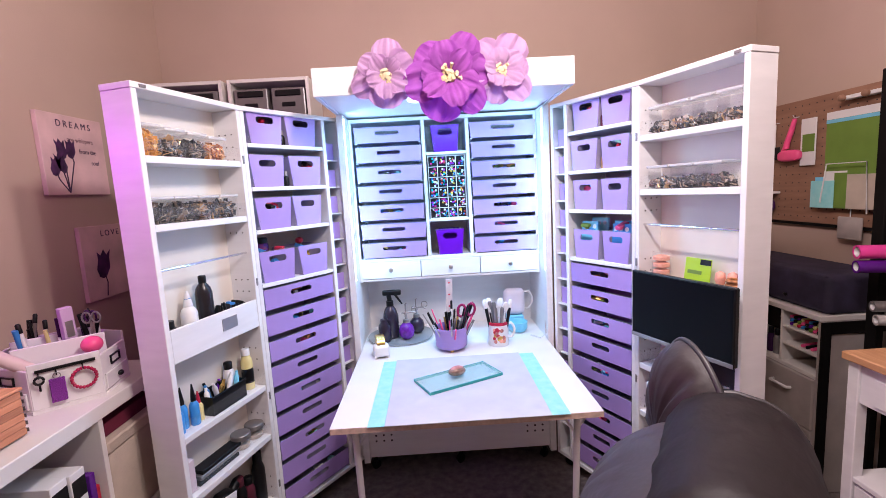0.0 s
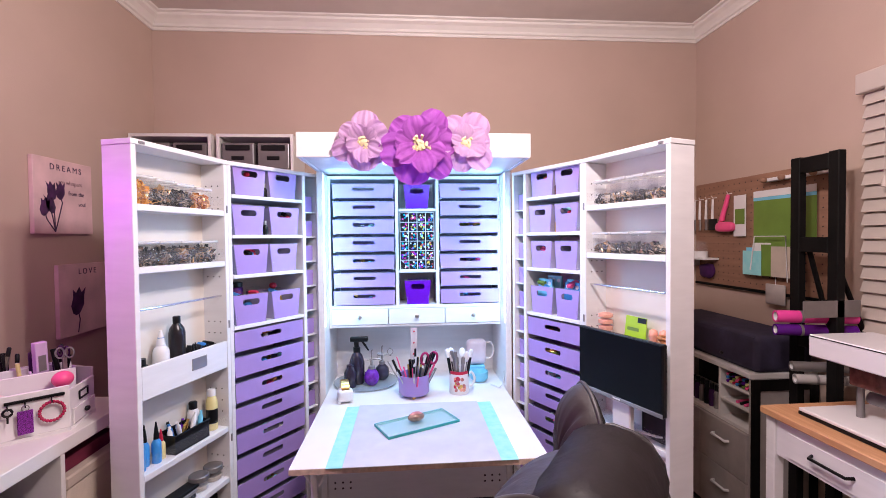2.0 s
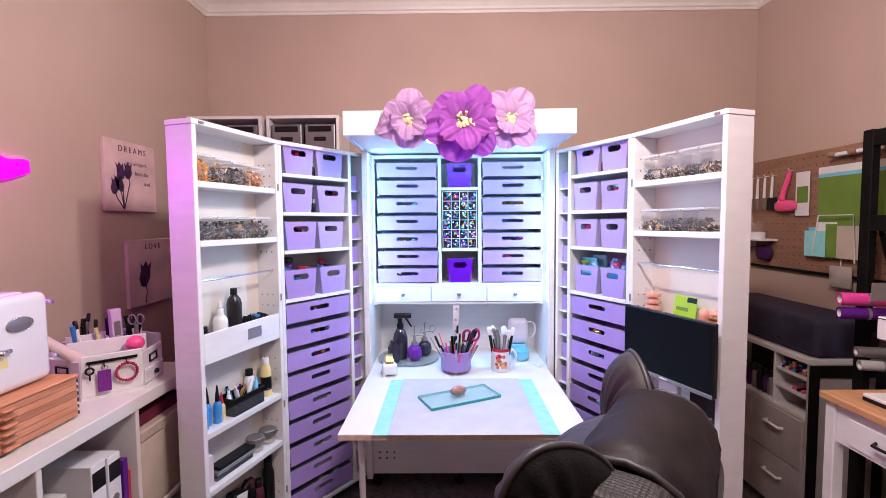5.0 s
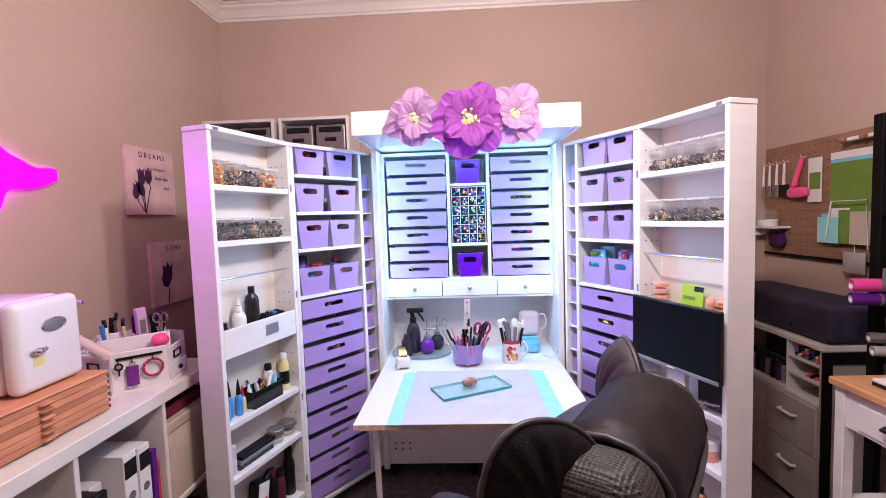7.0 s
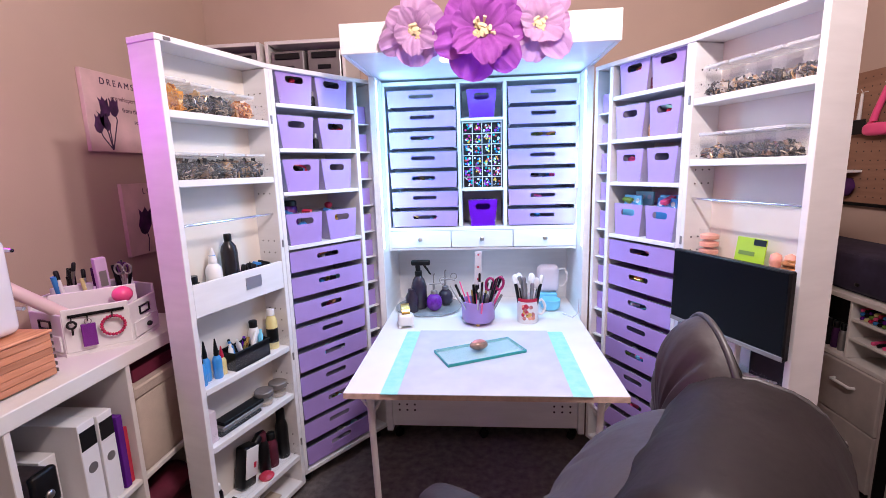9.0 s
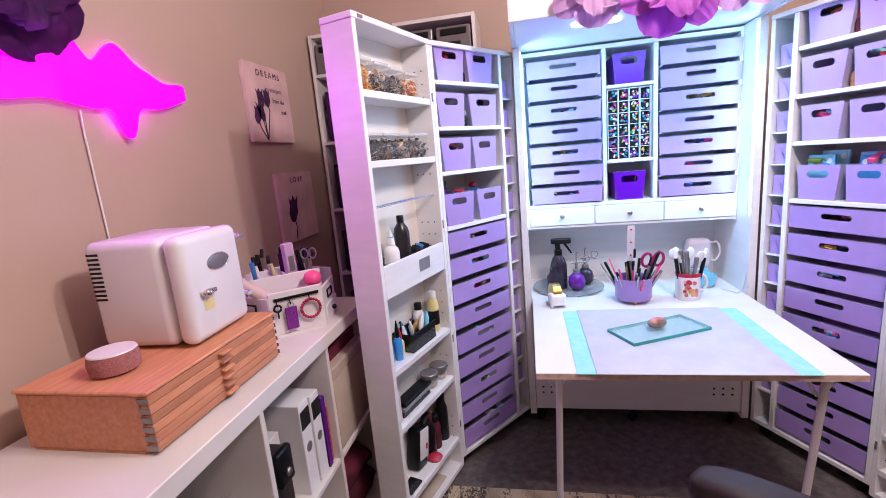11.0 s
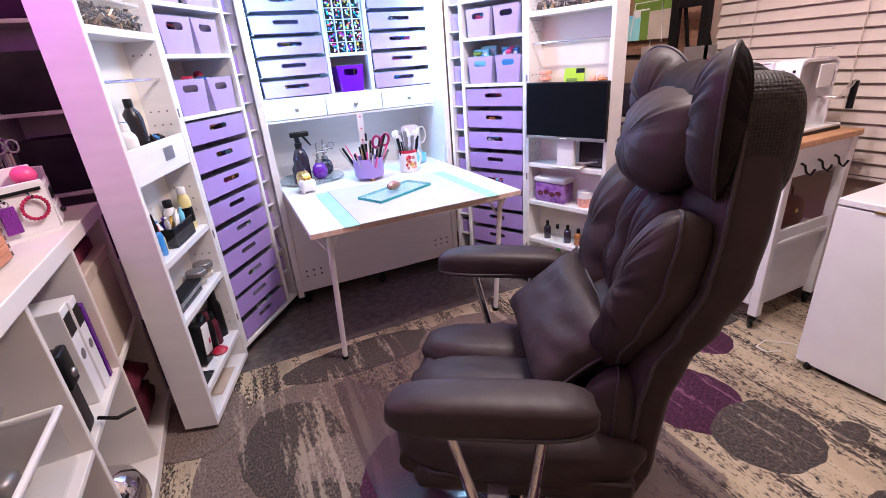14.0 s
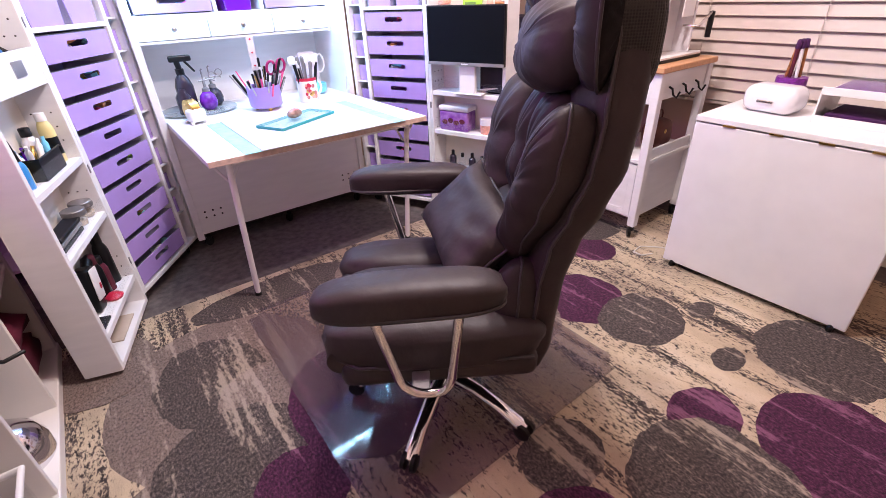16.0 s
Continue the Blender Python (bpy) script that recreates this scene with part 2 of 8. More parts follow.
def pile(nt, tc):
    f = nt.nodes.new("ShaderNodeTexNoise")
    f.inputs["Scale"].default_value = 380
    nt.links.new(tc.outputs["Object"], f.inputs["Vector"])
    bp = nt.nodes.new("ShaderNodeBump")
    bp.inputs["Strength"].default_value, bp.inputs["Distance"].default_value = 0.9, 0.006
    nt.links.new(f.outputs["Fac"], bp.inputs["Height"])
    nt.links.new(bp.outputs[0], nt.nodes["Principled BSDF"].inputs["Normal"])
    nt.nodes["Principled BSDF"].inputs["Roughness"].default_value = 0.95
    return f.outputs["Fac"]


def rug_material():
    """Cream ground with dark flecks gathered in long bands."""
    m = bpy.data.materials.new("rug_pile")
    m.use_nodes = True
    nt = m.node_tree
    tc = nt.nodes.new("ShaderNodeTexCoord")
    fine = pile(nt, tc)
    fleck = rug_noise(nt, tc, (105, 42, 1), 4, rough=0.72)
    band = rug_noise(nt, tc, (13, 1.1, 1), 3)
    ground = rug_ramp(nt, rug_noise(nt, tc, (5, 2.2, 1), 3), [(0.35, (0.46, 0.36, 0.255)), (0.55, (0.66, 0.535, 0.37)), (0.72, (0.76, 0.65, 0.49))])
    dark = rug_ramp(nt, rug_noise(nt, tc, (40, 20, 1), 2), [(0.4, (0.030, 0.022, 0.022)), (0.65, (0.13, 0.095, 0.085))])
    where = rug_ramp(nt, rug_sum(nt, fleck, band, 0.85), [(0.925, (0, 0, 0)), (0.975, (0.45, 0.45, 0.45)), (1.03, (1, 1, 1))])
    col = rug_mix(nt, where, ground, dark)
    col = rug_mix(nt, 0.35, col, rug_ramp(nt, fine, [(0.35, (0.35, 0.35, 0.35)), (0.6, (1, 1, 1))]), "MULTIPLY")
    nt.links.new(col, nt.nodes["Principled BSDF"].inputs["Base Color"])
    return m


RUG = rug_material()


def motif_material(name, dark, mid, light):
    """Speckled cut pile crossed by a few long pale streaks."""
    m = bpy.data.materials.new(name)
    m.use_nodes = True
    nt = m.node_tree
    tc = nt.nodes.new("ShaderNodeTexCoord")
    fine = pile(nt, tc)
    speck = rug_ramp(nt, rug_noise(nt, tc, (130, 80, 1), 4, rough=0.75), [(0.38, dark), (0.52, mid), (0.68, tuple(0.6 * a + 0.4 * b for a, b in zip(mid, light)))])
    streak = rug_sum(nt, rug_noise(nt, tc, (15, 1.2, 1), 3, turn=-5), rug_noise(nt, tc, (80, 35, 1), 3), 0.35)
    where = rug_ramp(nt, streak, [(0.74, (0, 0, 0)), (0.82, (0.85, 0.85, 0.85))])
    pale = nt.nodes.new("ShaderNodeRGB")
    pale.outputs[0].default_value = (*light, 1)
    col = rug_mix(nt, where, speck, pale.outputs[0])
    col = rug_mix(nt, 0.35, col, rug_ramp(nt, fine, [(0.35, (0.35, 0.35, 0.35)), (0.6, (1, 1, 1))]), "MULTIPLY")
    nt.links.new(col, nt.nodes["Principled BSDF"].inputs["Base Color"])
    return m


RUGGREY = motif_material("rug_grey_pile", (0.030, 0.024, 0.023), (0.090, 0.070, 0.066), (0.46, 0.38, 0.30))
RUGPURPLE = motif_material("rug_purple_pile", (0.018, 0.003, 0.014), (0.075, 0.010, 0.050), (0.26, 0.10, 0.18))
RUGTAUPE = motif_material("rug_taupe_pile", (0.10, 0.075, 0.068), (0.24, 0.18, 0.155), (0.44, 0.36, 0.30))


# ---- mesh helpers ----
def box(bm, x0, x1, y0, y1, z0, z1, bev=0.0, seg=1, m=None):
    r = bmesh.ops.create_cube(bm, size=1.0)
    vs = r["verts"]
    for v in vs:
        v.co = Vector((x0 + (v.co.x + 0.5) * (x1 - x0), y0 + (v.co.y + 0.5) * (y1 - y0), z0 + (v.co.z + 0.5) * (z1 - z0)))
    if bev:
        es = list({e for v in vs for e in v.link_edges})
        out = bmesh.ops.bevel(bm, geom=es, offset=bev, segments=seg, profile=0.5, affect="EDGES")
        vs = list({v for f in out["faces"] for v in f.verts} | {v for v in vs if v.is_valid})
    if m is not None:
        bmesh.ops.transform(bm, matrix=m, verts=vs)
    return vs


def new_box(x0, x1, y0, y1, z0, z1, bev=0.0, seg=1):
    bm = bmesh.new()
    box(bm, x0, x1, y0, y1, z0, z1, bev, seg)
    return bm


def lathe(bm, profile, n=20, m=None, cap=True):
    rings = []
    for r, z in profile:
        rings.append([bm.verts.new((r * math.cos(2 * math.pi * i / n), r * math.sin(2 * math.pi * i / n), z)) for i in range(n)])
    for a, b in zip(rings, rings[1:]):
        for i in range(n):
            bm.faces.new((a[i], a[(i + 1) % n], b[(i + 1) % n], b[i]))
    if cap:
        bm.faces.new(list(reversed(rings[0])))
        bm.faces.new(rings[-1])
    vs = [v for r in rings for v in r]
    if m is not None:
        bmesh.ops.transform(bm, matrix=m, verts=vs)
    return vs


def new_lathe(profile, n=20, m=None, cap=True):
    bm = bmesh.new()
    lathe(bm, profile, n, m, cap)
    return bm


def tube(bm, pts, r, n=10, closed=False):
    pts = [Vector(p) for p in pts]
    rings = []
    up = Vector((0.13, 0.29, 0.95)).normalized()
    for i, p in enumerate(pts):
        a = pts[i - 1] if (i > 0 or closed) else p
        b = pts[(i + 1) % len(pts)] if (i < len(pts) - 1 or closed) else p
        d = (b - a).normalized()
        s = d.cross(up)
        if s.length < 0.05:
            s = d.cross(Vector((1, 0, 0)))
        s.normalize()
        t = s.cross(d)
        rr = r[i] if isinstance(r, (list, tuple)) else r
        rings.append([bm.verts.new(p + rr * (math.cos(2 * math.pi * k / n) * s + math.sin(2 * math.pi * k / n) * t)) for k in range(n)])
    pairs = list(zip(rings, rings[1:])) + ([(rings[-1], rings[0])] if closed else [])
    for a, b in pairs:
        for k in range(n):
            bm.faces.new((a[k], a[(k + 1) % n], b[(k + 1) % n], b[k]))
    if not closed:
        bm.faces.new(list(reversed(rings[0])))
        bm.faces.new(rings[-1])


def new_tube(pts, r, n=10, closed=False):
    bm = bmesh.new()
    tube(bm, pts, r, n, closed)
    return bm


def arc(p0, p1, p2, n=8):
    p0, p1, p2 = Vector(p0), Vector(p1), Vector(p2)
    return [(1 - u) ** 2 * p0 + 2 * u * (1 - u) * p1 + u * u * p2 for u in [i / n for i in range(n + 1)]]


def blob(bm, centre, size, n=12, rings=8, power=2.0, m=None, lump=0.0):
    vs = []
    grid = []
    sg = lambda c, p: math.copysign(abs(c) ** p, c)
    e = 2.0 / power
    for j in range(1, rings):
        a = -math.pi / 2 + math.pi * j / rings
        row = []
        for i in range(n):
            b = 2 * math.pi * i / n
            p = Vector((sg(math.cos(a), e) * sg(math.cos(b), e), sg(math.cos(a), e) * sg(math.sin(b), e), sg(math.sin(a), e)))
            if lump:
                p *= 1 + lump * noise.noise(p * 1.7 + Vector(centre) * 9)
            row.append(bm.verts.new((centre[0] + p.x * size[0], centre[1] + p.y * size[1], centre[2] + p.z * size[2])))
        grid.append(row)
        vs += row
    lo = bm.verts.new((centre[0], centre[1], centre[2] - size[2]))
    hi = bm.verts.new((centre[0], centre[1], centre[2] + size[2]))
    vs += [lo, hi]
    for a, b in zip(grid, grid[1:]):
        for i in range(n):
            bm.faces.new((a[i], a[(i + 1) % n], b[(i + 1) % n], b[i]))
    for i in range(n):
        bm.faces.new((lo, grid[0][(i + 1) % n], grid[0][i]))
        bm.faces.new((hi, grid[-1][i], grid[-1][(i + 1) % n]))
    if m is not None:
        bmesh.ops.transform(bm, matrix=m, verts=vs)
    return vs


def new_blob(*a, **k):
    bm = bmesh.new()
    blob(bm, *a, **k)
    return bm


def mesh_of(name, bm, mat, smooth=None):
    me = bpy.data.meshes.new(name)
    bmesh.ops.recalc_face_normals(bm, faces=bm.faces)
    bm.to_mesh(me)
    bm.free()
    me.materials.append(mat)
    if smooth:
        me.polygons.foreach_set("use_smooth", [True] * len(me.polygons))
        me.set_sharp_from_angle(angle=radians(smooth))
    return me


def part(name, bm, mat, parent, label="", smooth=None):
    ob = new(name, mesh_of(name, bm, mat, smooth))
    ob.parent = parent
    if label:
        tagged(ob, label)
    return ob


def thing(name, label, category, m=None, group=""):
    ob = new(name)
    ob.empty_display_size = 0.05
    if m is not None:
        ob.matrix_basis = m
    return tagged(ob, label, category, group)


def solid(name, bm, mat, label, category, m=None, group="", smooth=None, kind=""):
    ob = new(name, mesh_of(name, bm, mat, smooth))
    if m is not None:
        ob.matrix_basis = m
    return tagged(ob, label, category, group, kind)


def holed_panel(bm, w0, w1, h, t, sw, sh, sz):
    """A tapered upright panel, front at y = 0, with a rounded slot through it."""
    inner, r = [], sh * 0.42
    for cx, cz, a0 in ((sw / 2 - r, sz + sh / 2 - r, 0), (-sw / 2 + r, sz + sh / 2 - r, 90), (-sw / 2 + r, sz - sh / 2 + r, 180), (sw / 2 - r, sz - sh / 2 + r, 270)):
        for k in range(4):
            a = radians(a0 + 30 * k)
            inner.append((cx + r * math.cos(a), cz + r * math.sin(a)))
    outer = [(w1 / 2, h), (-w1 / 2, h), (-w0 / 2, 0), (w0 / 2, 0)]
    sides = []
    for y in (0, t):
        sides.append(([bm.verts.new((x, y, z)) for x, z in inner], [bm.verts.new((x, y, z)) for x, z in outer]))
    for ins, outs in sides:
        for c in range(4):
            for k in range(3):
                bm.faces.new((outs[c], ins[4 * c + k], ins[4 * c + k + 1]))
            bm.faces.new((outs[c], ins[4 * c + 3], ins[(4 * c + 4) % 16], outs[(c + 1) % 4]))
    (i0, o0), (i1, o1) = sides
    for k in range(16):
        bm.faces.new((i0[k], i0[(k + 1) % 16], i1[(k + 1) % 16], i1[k]))
    for k in range(4):
        bm.faces.new((o0[k], o0[(k + 1) % 4], o1[(k + 1) % 4], o1[k]))


def text_bm(body, size, spacing=1.0):
    cu = bpy.data.curves.new("lettering", "FONT")
    cu.body, cu.size, cu.align_x, cu.align_y, cu.extrude, cu.space_character = body, size, "CENTER", "CENTER", 0.0006, spacing
    ob = new("lettering", cu)
    me = bpy.data.meshes.new_from_object(ob)
    bm = bmesh.new()
    bm.from_mesh(me)
    bpy.data.objects.remove(ob)
    bpy.data.curves.remove(cu)
    return bm


# ---- room ----
XL, XR, YB, YF, ZC = -0.457, 3.50, 3.865, -1.6, 3.236
solid("floor", new_box(XL - 0.1, XR + 0.1, YF - 0.1, YB + 0.1, -0.1, -0.004), CARPET, "grey low-pile carpet floor of the craft room", "floor", kind="structure")
solid("wall_west", new_box(XL - 0.12, XL, YF, YB, -0.02, ZC), WALL, "beige painted plaster wall behind the bookcase", "wall", kind="structure")
solid("wall_north", new_box(XL - 0.12, XR + 0.12, YB, YB + 0.12, -0.02, ZC), WALL, "beige painted plaster wall behind the craft cabinet", "wall", kind="structure")
solid("wall_south", new_box(XL - 0.12, XR + 0.12, YF - 0.12, YF, -0.02, ZC), WALL, "plain beige painted wall", "wall", kind="structure")
WY0, WY1, WZ0, WZ1 = 0.15, 2.50, 0.72, 2.34
bm = bmesh.new()
box(bm, XR, XR + 0.12, WY1, YB, -0.02, ZC)
box(bm, XR, XR + 0.12, YF, WY0, -0.02, ZC)
box(bm, XR, XR + 0.12, WY0, WY1, -0.02, WZ0)
box(bm, XR, XR + 0.12, WY0, WY1, WZ1, ZC)
solid("wall_east", bm, WALL, "beige painted wall with a wide blind-covered window", "wall", kind="structure")
solid("ceiling", new_box(XL - 0.12, XR + 0.12, YF - 0.12, YB + 0.12, ZC, ZC + 0.1), CEIL, "plain painted ceiling", "ceiling", kind="structure")


def cornice(name, length, m):
    prof = [(0, 0), (0.012, 0), (0.016, 0.022), (0.030, 0.030), (0.034, 0.052), (0.058, 0.085), (0.085, 0.104), (0.090, 0.122), (0.112, 0.130), (0.116, 0.142), (0, 0.142)]
    bm = bmesh.new()
    a = [bm.verts.new((d * 0.85, -length / 2, z * 0.75)) for d, z in prof]
    b = [bm.verts.new((d * 0.85, length / 2, z * 0.75)) for d, z in prof]
    n = len(prof)
    for i in range(n):
        bm.faces.new((a[i], a[(i + 1) % n], b[(i + 1) % n], b[i]))
    bm.faces.new(list(reversed(a)))
    bm.faces.new(b)
    solid(name, bm, TRIM, "cream painted crown moulding under the ceiling", "crown moulding", m, kind="structure")


ZM = ZC - 0.1072
cornice("trim_north", XR - XL, pose((XL + XR) / 2, YB, ZM, 0, 0, -90))
cornice("trim_west", YB - YF, pose(XL, (YB + YF) / 2, ZM))
cornice("trim_east", YB - YF, pose(XR, (YB + YF) / 2, ZM, 0, 0, 180))
for nm, bmx in (("baseboard_north", new_box(XL, XR, YB - 0.015, YB, 0, 0.11, 0.004)), ("baseboard_west", new_box(XL, XL + 0.015, YF, YB - 0.016, 0, 0.11, 0.004)), ("baseboard_east", new_box(XR - 0.015, XR, YF, YB - 0.016, 0, 0.11, 0.004))):
    solid(nm, bmx, TRIM, "cream painted skirting board", "baseboard", kind="structure")

# ceiling lamp over the middle of the room
cl = thing("ceiling_light", "warm two-bulb ceiling lamp on a nickel stem", "ceiling light", pose(1.60, 1.52, ZC))
part("base", new_lathe([(0.09, -0.03), (0.10, -0.02), (0.10, 0.0)], 32), NICKEL, cl, smooth=40)
part("stem", new_lathe([(0.012, -0.43), (0.012, -0.03)], 12), NICKEL, cl, smooth=40)
for dx, dy in ((-0.08, 0.18), (0.08, -0.18)):
    arm = part("arm", new_tube([(0, 0, -0.42), (dx * 0.6, dy * 0.6, -0.40), (dx, dy, -0.43)], 0.008, 10), NICKEL, cl, smooth=50)
    part("socket", new_lathe([(0.02, -0.455), (0.026, -0.44), (0.018, -0.425)], 16, pose(dx, dy, 0)), NICKEL, arm, smooth=50)

# window with closed blind
win = tagged(new("window_1"), "wide window behind a closed faux-wood blind", "window", kind="structure")
bm = bmesh.new()
for a in ((WY0, WY0 + 0.05, WZ0, WZ1), (WY1 - 0.05, WY1, WZ0, WZ1), (WY0 + 0.05, WY1 - 0.05, WZ0, WZ0 + 0.05), (WY0 + 0.05, WY1 - 0.05, WZ1 - 0.05, WZ1)):
    box(bm, XR + 0.05, XR + 0.10, *a, 0.004)
part("window_frame", bm, TRIM, win)
part("window_pane", new_box(XR + 0.07, XR + 0.076, WY0 + 0.05, WY1 - 0.05, WZ0 + 0.05, WZ1 - 0.05), SCREEN, win)
part("window_sill", new_box(XR - 0.02, XR + 0.11, WY0 - 0.04, WY1 + 0.04, WZ0 - 0.03, WZ0, 0.006), TRIM, win)
bl = thing("window_blind", "closed cream faux-wood venetian blind over the window", "window blind", pose(XR, 0, 0))
part("headrail", new_box(-0.075, -0.005, WY0 - 0.07, WY1 + 0.07, WZ1 - 0.01, WZ1 + 0.085, 0.006, 2), BLIND, bl, "moulded cream valance")
slat = None
z, rows_ = WZ1 - 0.03, 0
while z > WZ0 - 0.02:
    if slat is None:
        bm = bmesh.new()
        box(bm, -0.037, 0.037, WY0 - 0.055, WY1 + 0.055, -0.0018, 0.0018, 0.001)
        slat = mesh_of("slat", bm, BLIND)
    ob = new("slat", slat)
    ob.parent = bl
    ob.matrix_basis = pose(-0.040, 0, z, 0, -71, 0)
    z -= 0.063
part("bottom_rail", new_box(-0.05, -0.018, WY0 - 0.055, WY1 + 0.055, WZ0 - 0.045, WZ0 - 0.025, 0.004), BLIND, bl)
bm = bmesh.new()
for y in (2.33, 1.80, 1.25, 0.7):
    tube(bm, [(-0.066, y, WZ1), (-0.064, y, WZ0 - 0.03)], 0.0022, 6)
part("ladder_cord", bm, BLIND, bl)
bm = bmesh.new()
for y, z in ((2.42, 1.92), (2.40, 1.22)):
    tube(bm, [(-0.085, y, WZ1), (-0.085, y, z)], 0.0018, 6)
    lathe(bm, [(0.005, 0.05), (0.012, 0.03), (0.014, 0.0)], 10, pose(-0.085, y, z - 0.04))
part("pull_cord", bm, BLIND, bl, "cream pull cords with wooden tassels", smooth=40)

# ---- rug and chair mat ----
RX0, RX1, RY0, RY1 = 0.03, 3.30, -1.1, 2.68
rug = thing("area_rug", "cream, charcoal and purple patterned area rug with circles", "rug")
part("rug_field", new_box(RX0, RX1, RY0, RY1, 0.0, 0.008, 0.003), RUG, rug)


def rug_disc(x, y, rx, ry, mat, z, seed, rough=0.05):
    bm = bmesh.new()
    n = 140
    ring = []
    for i in range(n):
        a = 2 * math.pi * i / n
        k = 1 + rough * noise.noise(Vector((math.cos(a) * 3, math.sin(a) * 3, seed))) + rough * 0.25 * noise.noise(Vector((math.cos(a) * 9, math.sin(a) * 9, seed + 5))) + 0.012 * noise.noise(Vector((math.cos(a) * 22, math.sin(a) * 40, seed)))
        ring.append((x + rx * k * math.cos(a), y + ry * k * math.sin(a)))
    top = [bm.verts.new((min(max(px, RX0), RX1), min(max(py, RY0), RY1), z)) for px, py in ring]
    low = [bm.verts.new((v.co.x, v.co.y, 0.0075)) for v in top]
    bm.faces.new(top)
    for i in range(n):
        bm.faces.new((low[i], low[(i + 1) % n], top[(i + 1) % n], top[i]))
    part("motif", bm, mat, rug)


MOTIFS = ((0.60, 1.98, 0.42, 0.46, RUGTAUPE), (0.36, 1.36, 0.32, 0.36, RUGTAUPE), (2.52, 1.73, 0.13, 0.14, RUGPURPLE), (2.10, 1.47, 0.20, 0.20, RUGPURPLE), (2.17, 1.20, 0.20, 0.17, RUGGREY), (2.43, 1.06, 0.075, 0.05, RUGGREY),
          (2.20, 0.84, 0.08, 0.055, RUGGREY), (1.86, 0.77, 0.14, 0.11, RUGPURPLE), (2.05, 0.44, 0.25, 0.22, RUGPURPLE), (2.48, 0.62, 0.24, 0.22, RUGGREY),
          (0.55, 2.06, 0.20, 0.26, RUGGREY), (0.70, 1.86, 0.17, 0.16, RUGTAUPE), (0.52, 1.62, 0.25, 0.24, RUGGREY), (0.66, 1.40, 0.14, 0.15, RUGPURPLE),
          (0.98, 2.50, 0.42, 0.13, RUGGREY), (1.62, 0.62, 0.26, 0.24, RUGGREY), (1.36, 0.98, 0.15, 0.12, RUGGREY), (2.74, 1.95, 0.20, 0.22, RUGGREY),
          (1.0, 1.62, 0.28, 0.30, RUGPURPLE), (1.30, 1.85, 0.30, 0.24, RUGTAUPE), (1.75, 1.62, 0.22, 0.26, RUGTAUPE), (1.15, 0.75, 0.22, 0.18, RUGPURPLE), (2.62, 0.2, 0.2, 0.22, RUGGREY),
          (1.55, 2.35, 0.30, 0.22, RUGTAUPE), (2.9, 1.25, 0.2, 0.2, RUGGREY), (0.2, 2.4, 0.2, 0.22, RUGTAUPE))
for i, (x, y, rx, ry, mt) in enumerate(MOTIFS):
    rug_disc(x, y, rx, ry, mt, 0.0083 + 0.00015 * i, i * 3.1, 0.07 if mt is RUGGREY else 0.05)
bm = new_box(0.78, 1.86, 1.09, 2.39, 0.0125, 0.0155)
bmesh.ops.bevel(bm, geom=[e for e in bm.edges if abs(e.verts[0].co.z - e.verts[1].co.z) > 0.001], offset=0.05, segments=5, affect="EDGES")
mat_ob = solid("chair_mat", bm, MATPLASTIC, "clear glossy plastic chair mat lying on the rug", "chair mat")

# ---- craft cabinet: centre ----
CX0, CX1, CYF, CYB = 0.772, 1.908, 3.215, 3.66
cab = thing("craft_cabinet", "tall white craft cabinet, open, lit by cool strips", "cabinet")
T = 0.02
part("side_panel", new_box(CX0, CX0 + 0.035, CYF, CYB, 0.07, 2.06, 0.002), WHITE, cab)
part("side_panel", new_box(CX1 - 0.035, CX1, CYF, CYB, 0.07, 2.06, 0.002), WHITE, cab)
part("back_panel", new_box(CX0 + 0.035, CX1 - 0.035, CYB - 0.012, CYB, 0.10, 2.06), WHITE, cab)
part("lower_panel", new_box(CX0 + 0.036, CX1 - 0.036, CYF + 0.01, CYF + 0.03, 0.10, 0.73, 0.002), WHITE, cab)
part("floor_panel", new_box(CX0 + 0.036, CX1 - 0.036, CYF + 0.031, CYB - 0.013, 0.10, 0.12), WHITE, cab)
DF = 3.375
part("worktop_back", new_box(CX0 + 0.036, CX1 - 0.036, CYF + 0.032, CYB - 0.013, 0.735, 0.757), WHITE, cab)
part("shelf", new_box(CX0 + 0.036, CX1 - 0.036, DF - 0.005, CYB - 0.013, 1.236, 1.256, 0.002), WHITE, cab)
part("shelf", new_box(CX0 + 0.036, CX1 - 0.036, DF - 0.005, CYB - 0.013, 1.122, 1.136, 0.002), WHITE, cab)
part("top_panel", new_box(CX0 + 0.036, CX1 - 0.036, DF - 0.005, CYB - 0.013, 2.036, 2.056, 0.002), WHITE, cab)
part("upright", new_box(1.216, 1.236, DF - 0.005, CYB - 0.013, 1.257, 2.035, 0.002), WHITE, cab)
part("upright", new_box(1.468, 1.488, DF - 0.005, CYB - 0.013, 1.257, 2.035, 0.002), WHITE, cab)
part("cubby_shelf", new_box(1.237, 1.467, DF - 0.003, CYB - 0.013, 1.456, 1.472, 0.002), WHITE, cab)
part("cubby_shelf", new_box(1.237, 1.467, DF - 0.003, CYB - 0.013, 1.838, 1.854, 0.002), WHITE, cab)
for sx in (-1, 1):
    for i in range(3):
        for z in (0.20, 0.235):
            part("screw_hole", new_lathe([(0.006, -0.001), (0.006, 0.001)], 10, pose(1.34 + sx * (0.40 + 0.045 * i), CYF + 0.0095, z, 90, 0, 0)), DARK, cab)
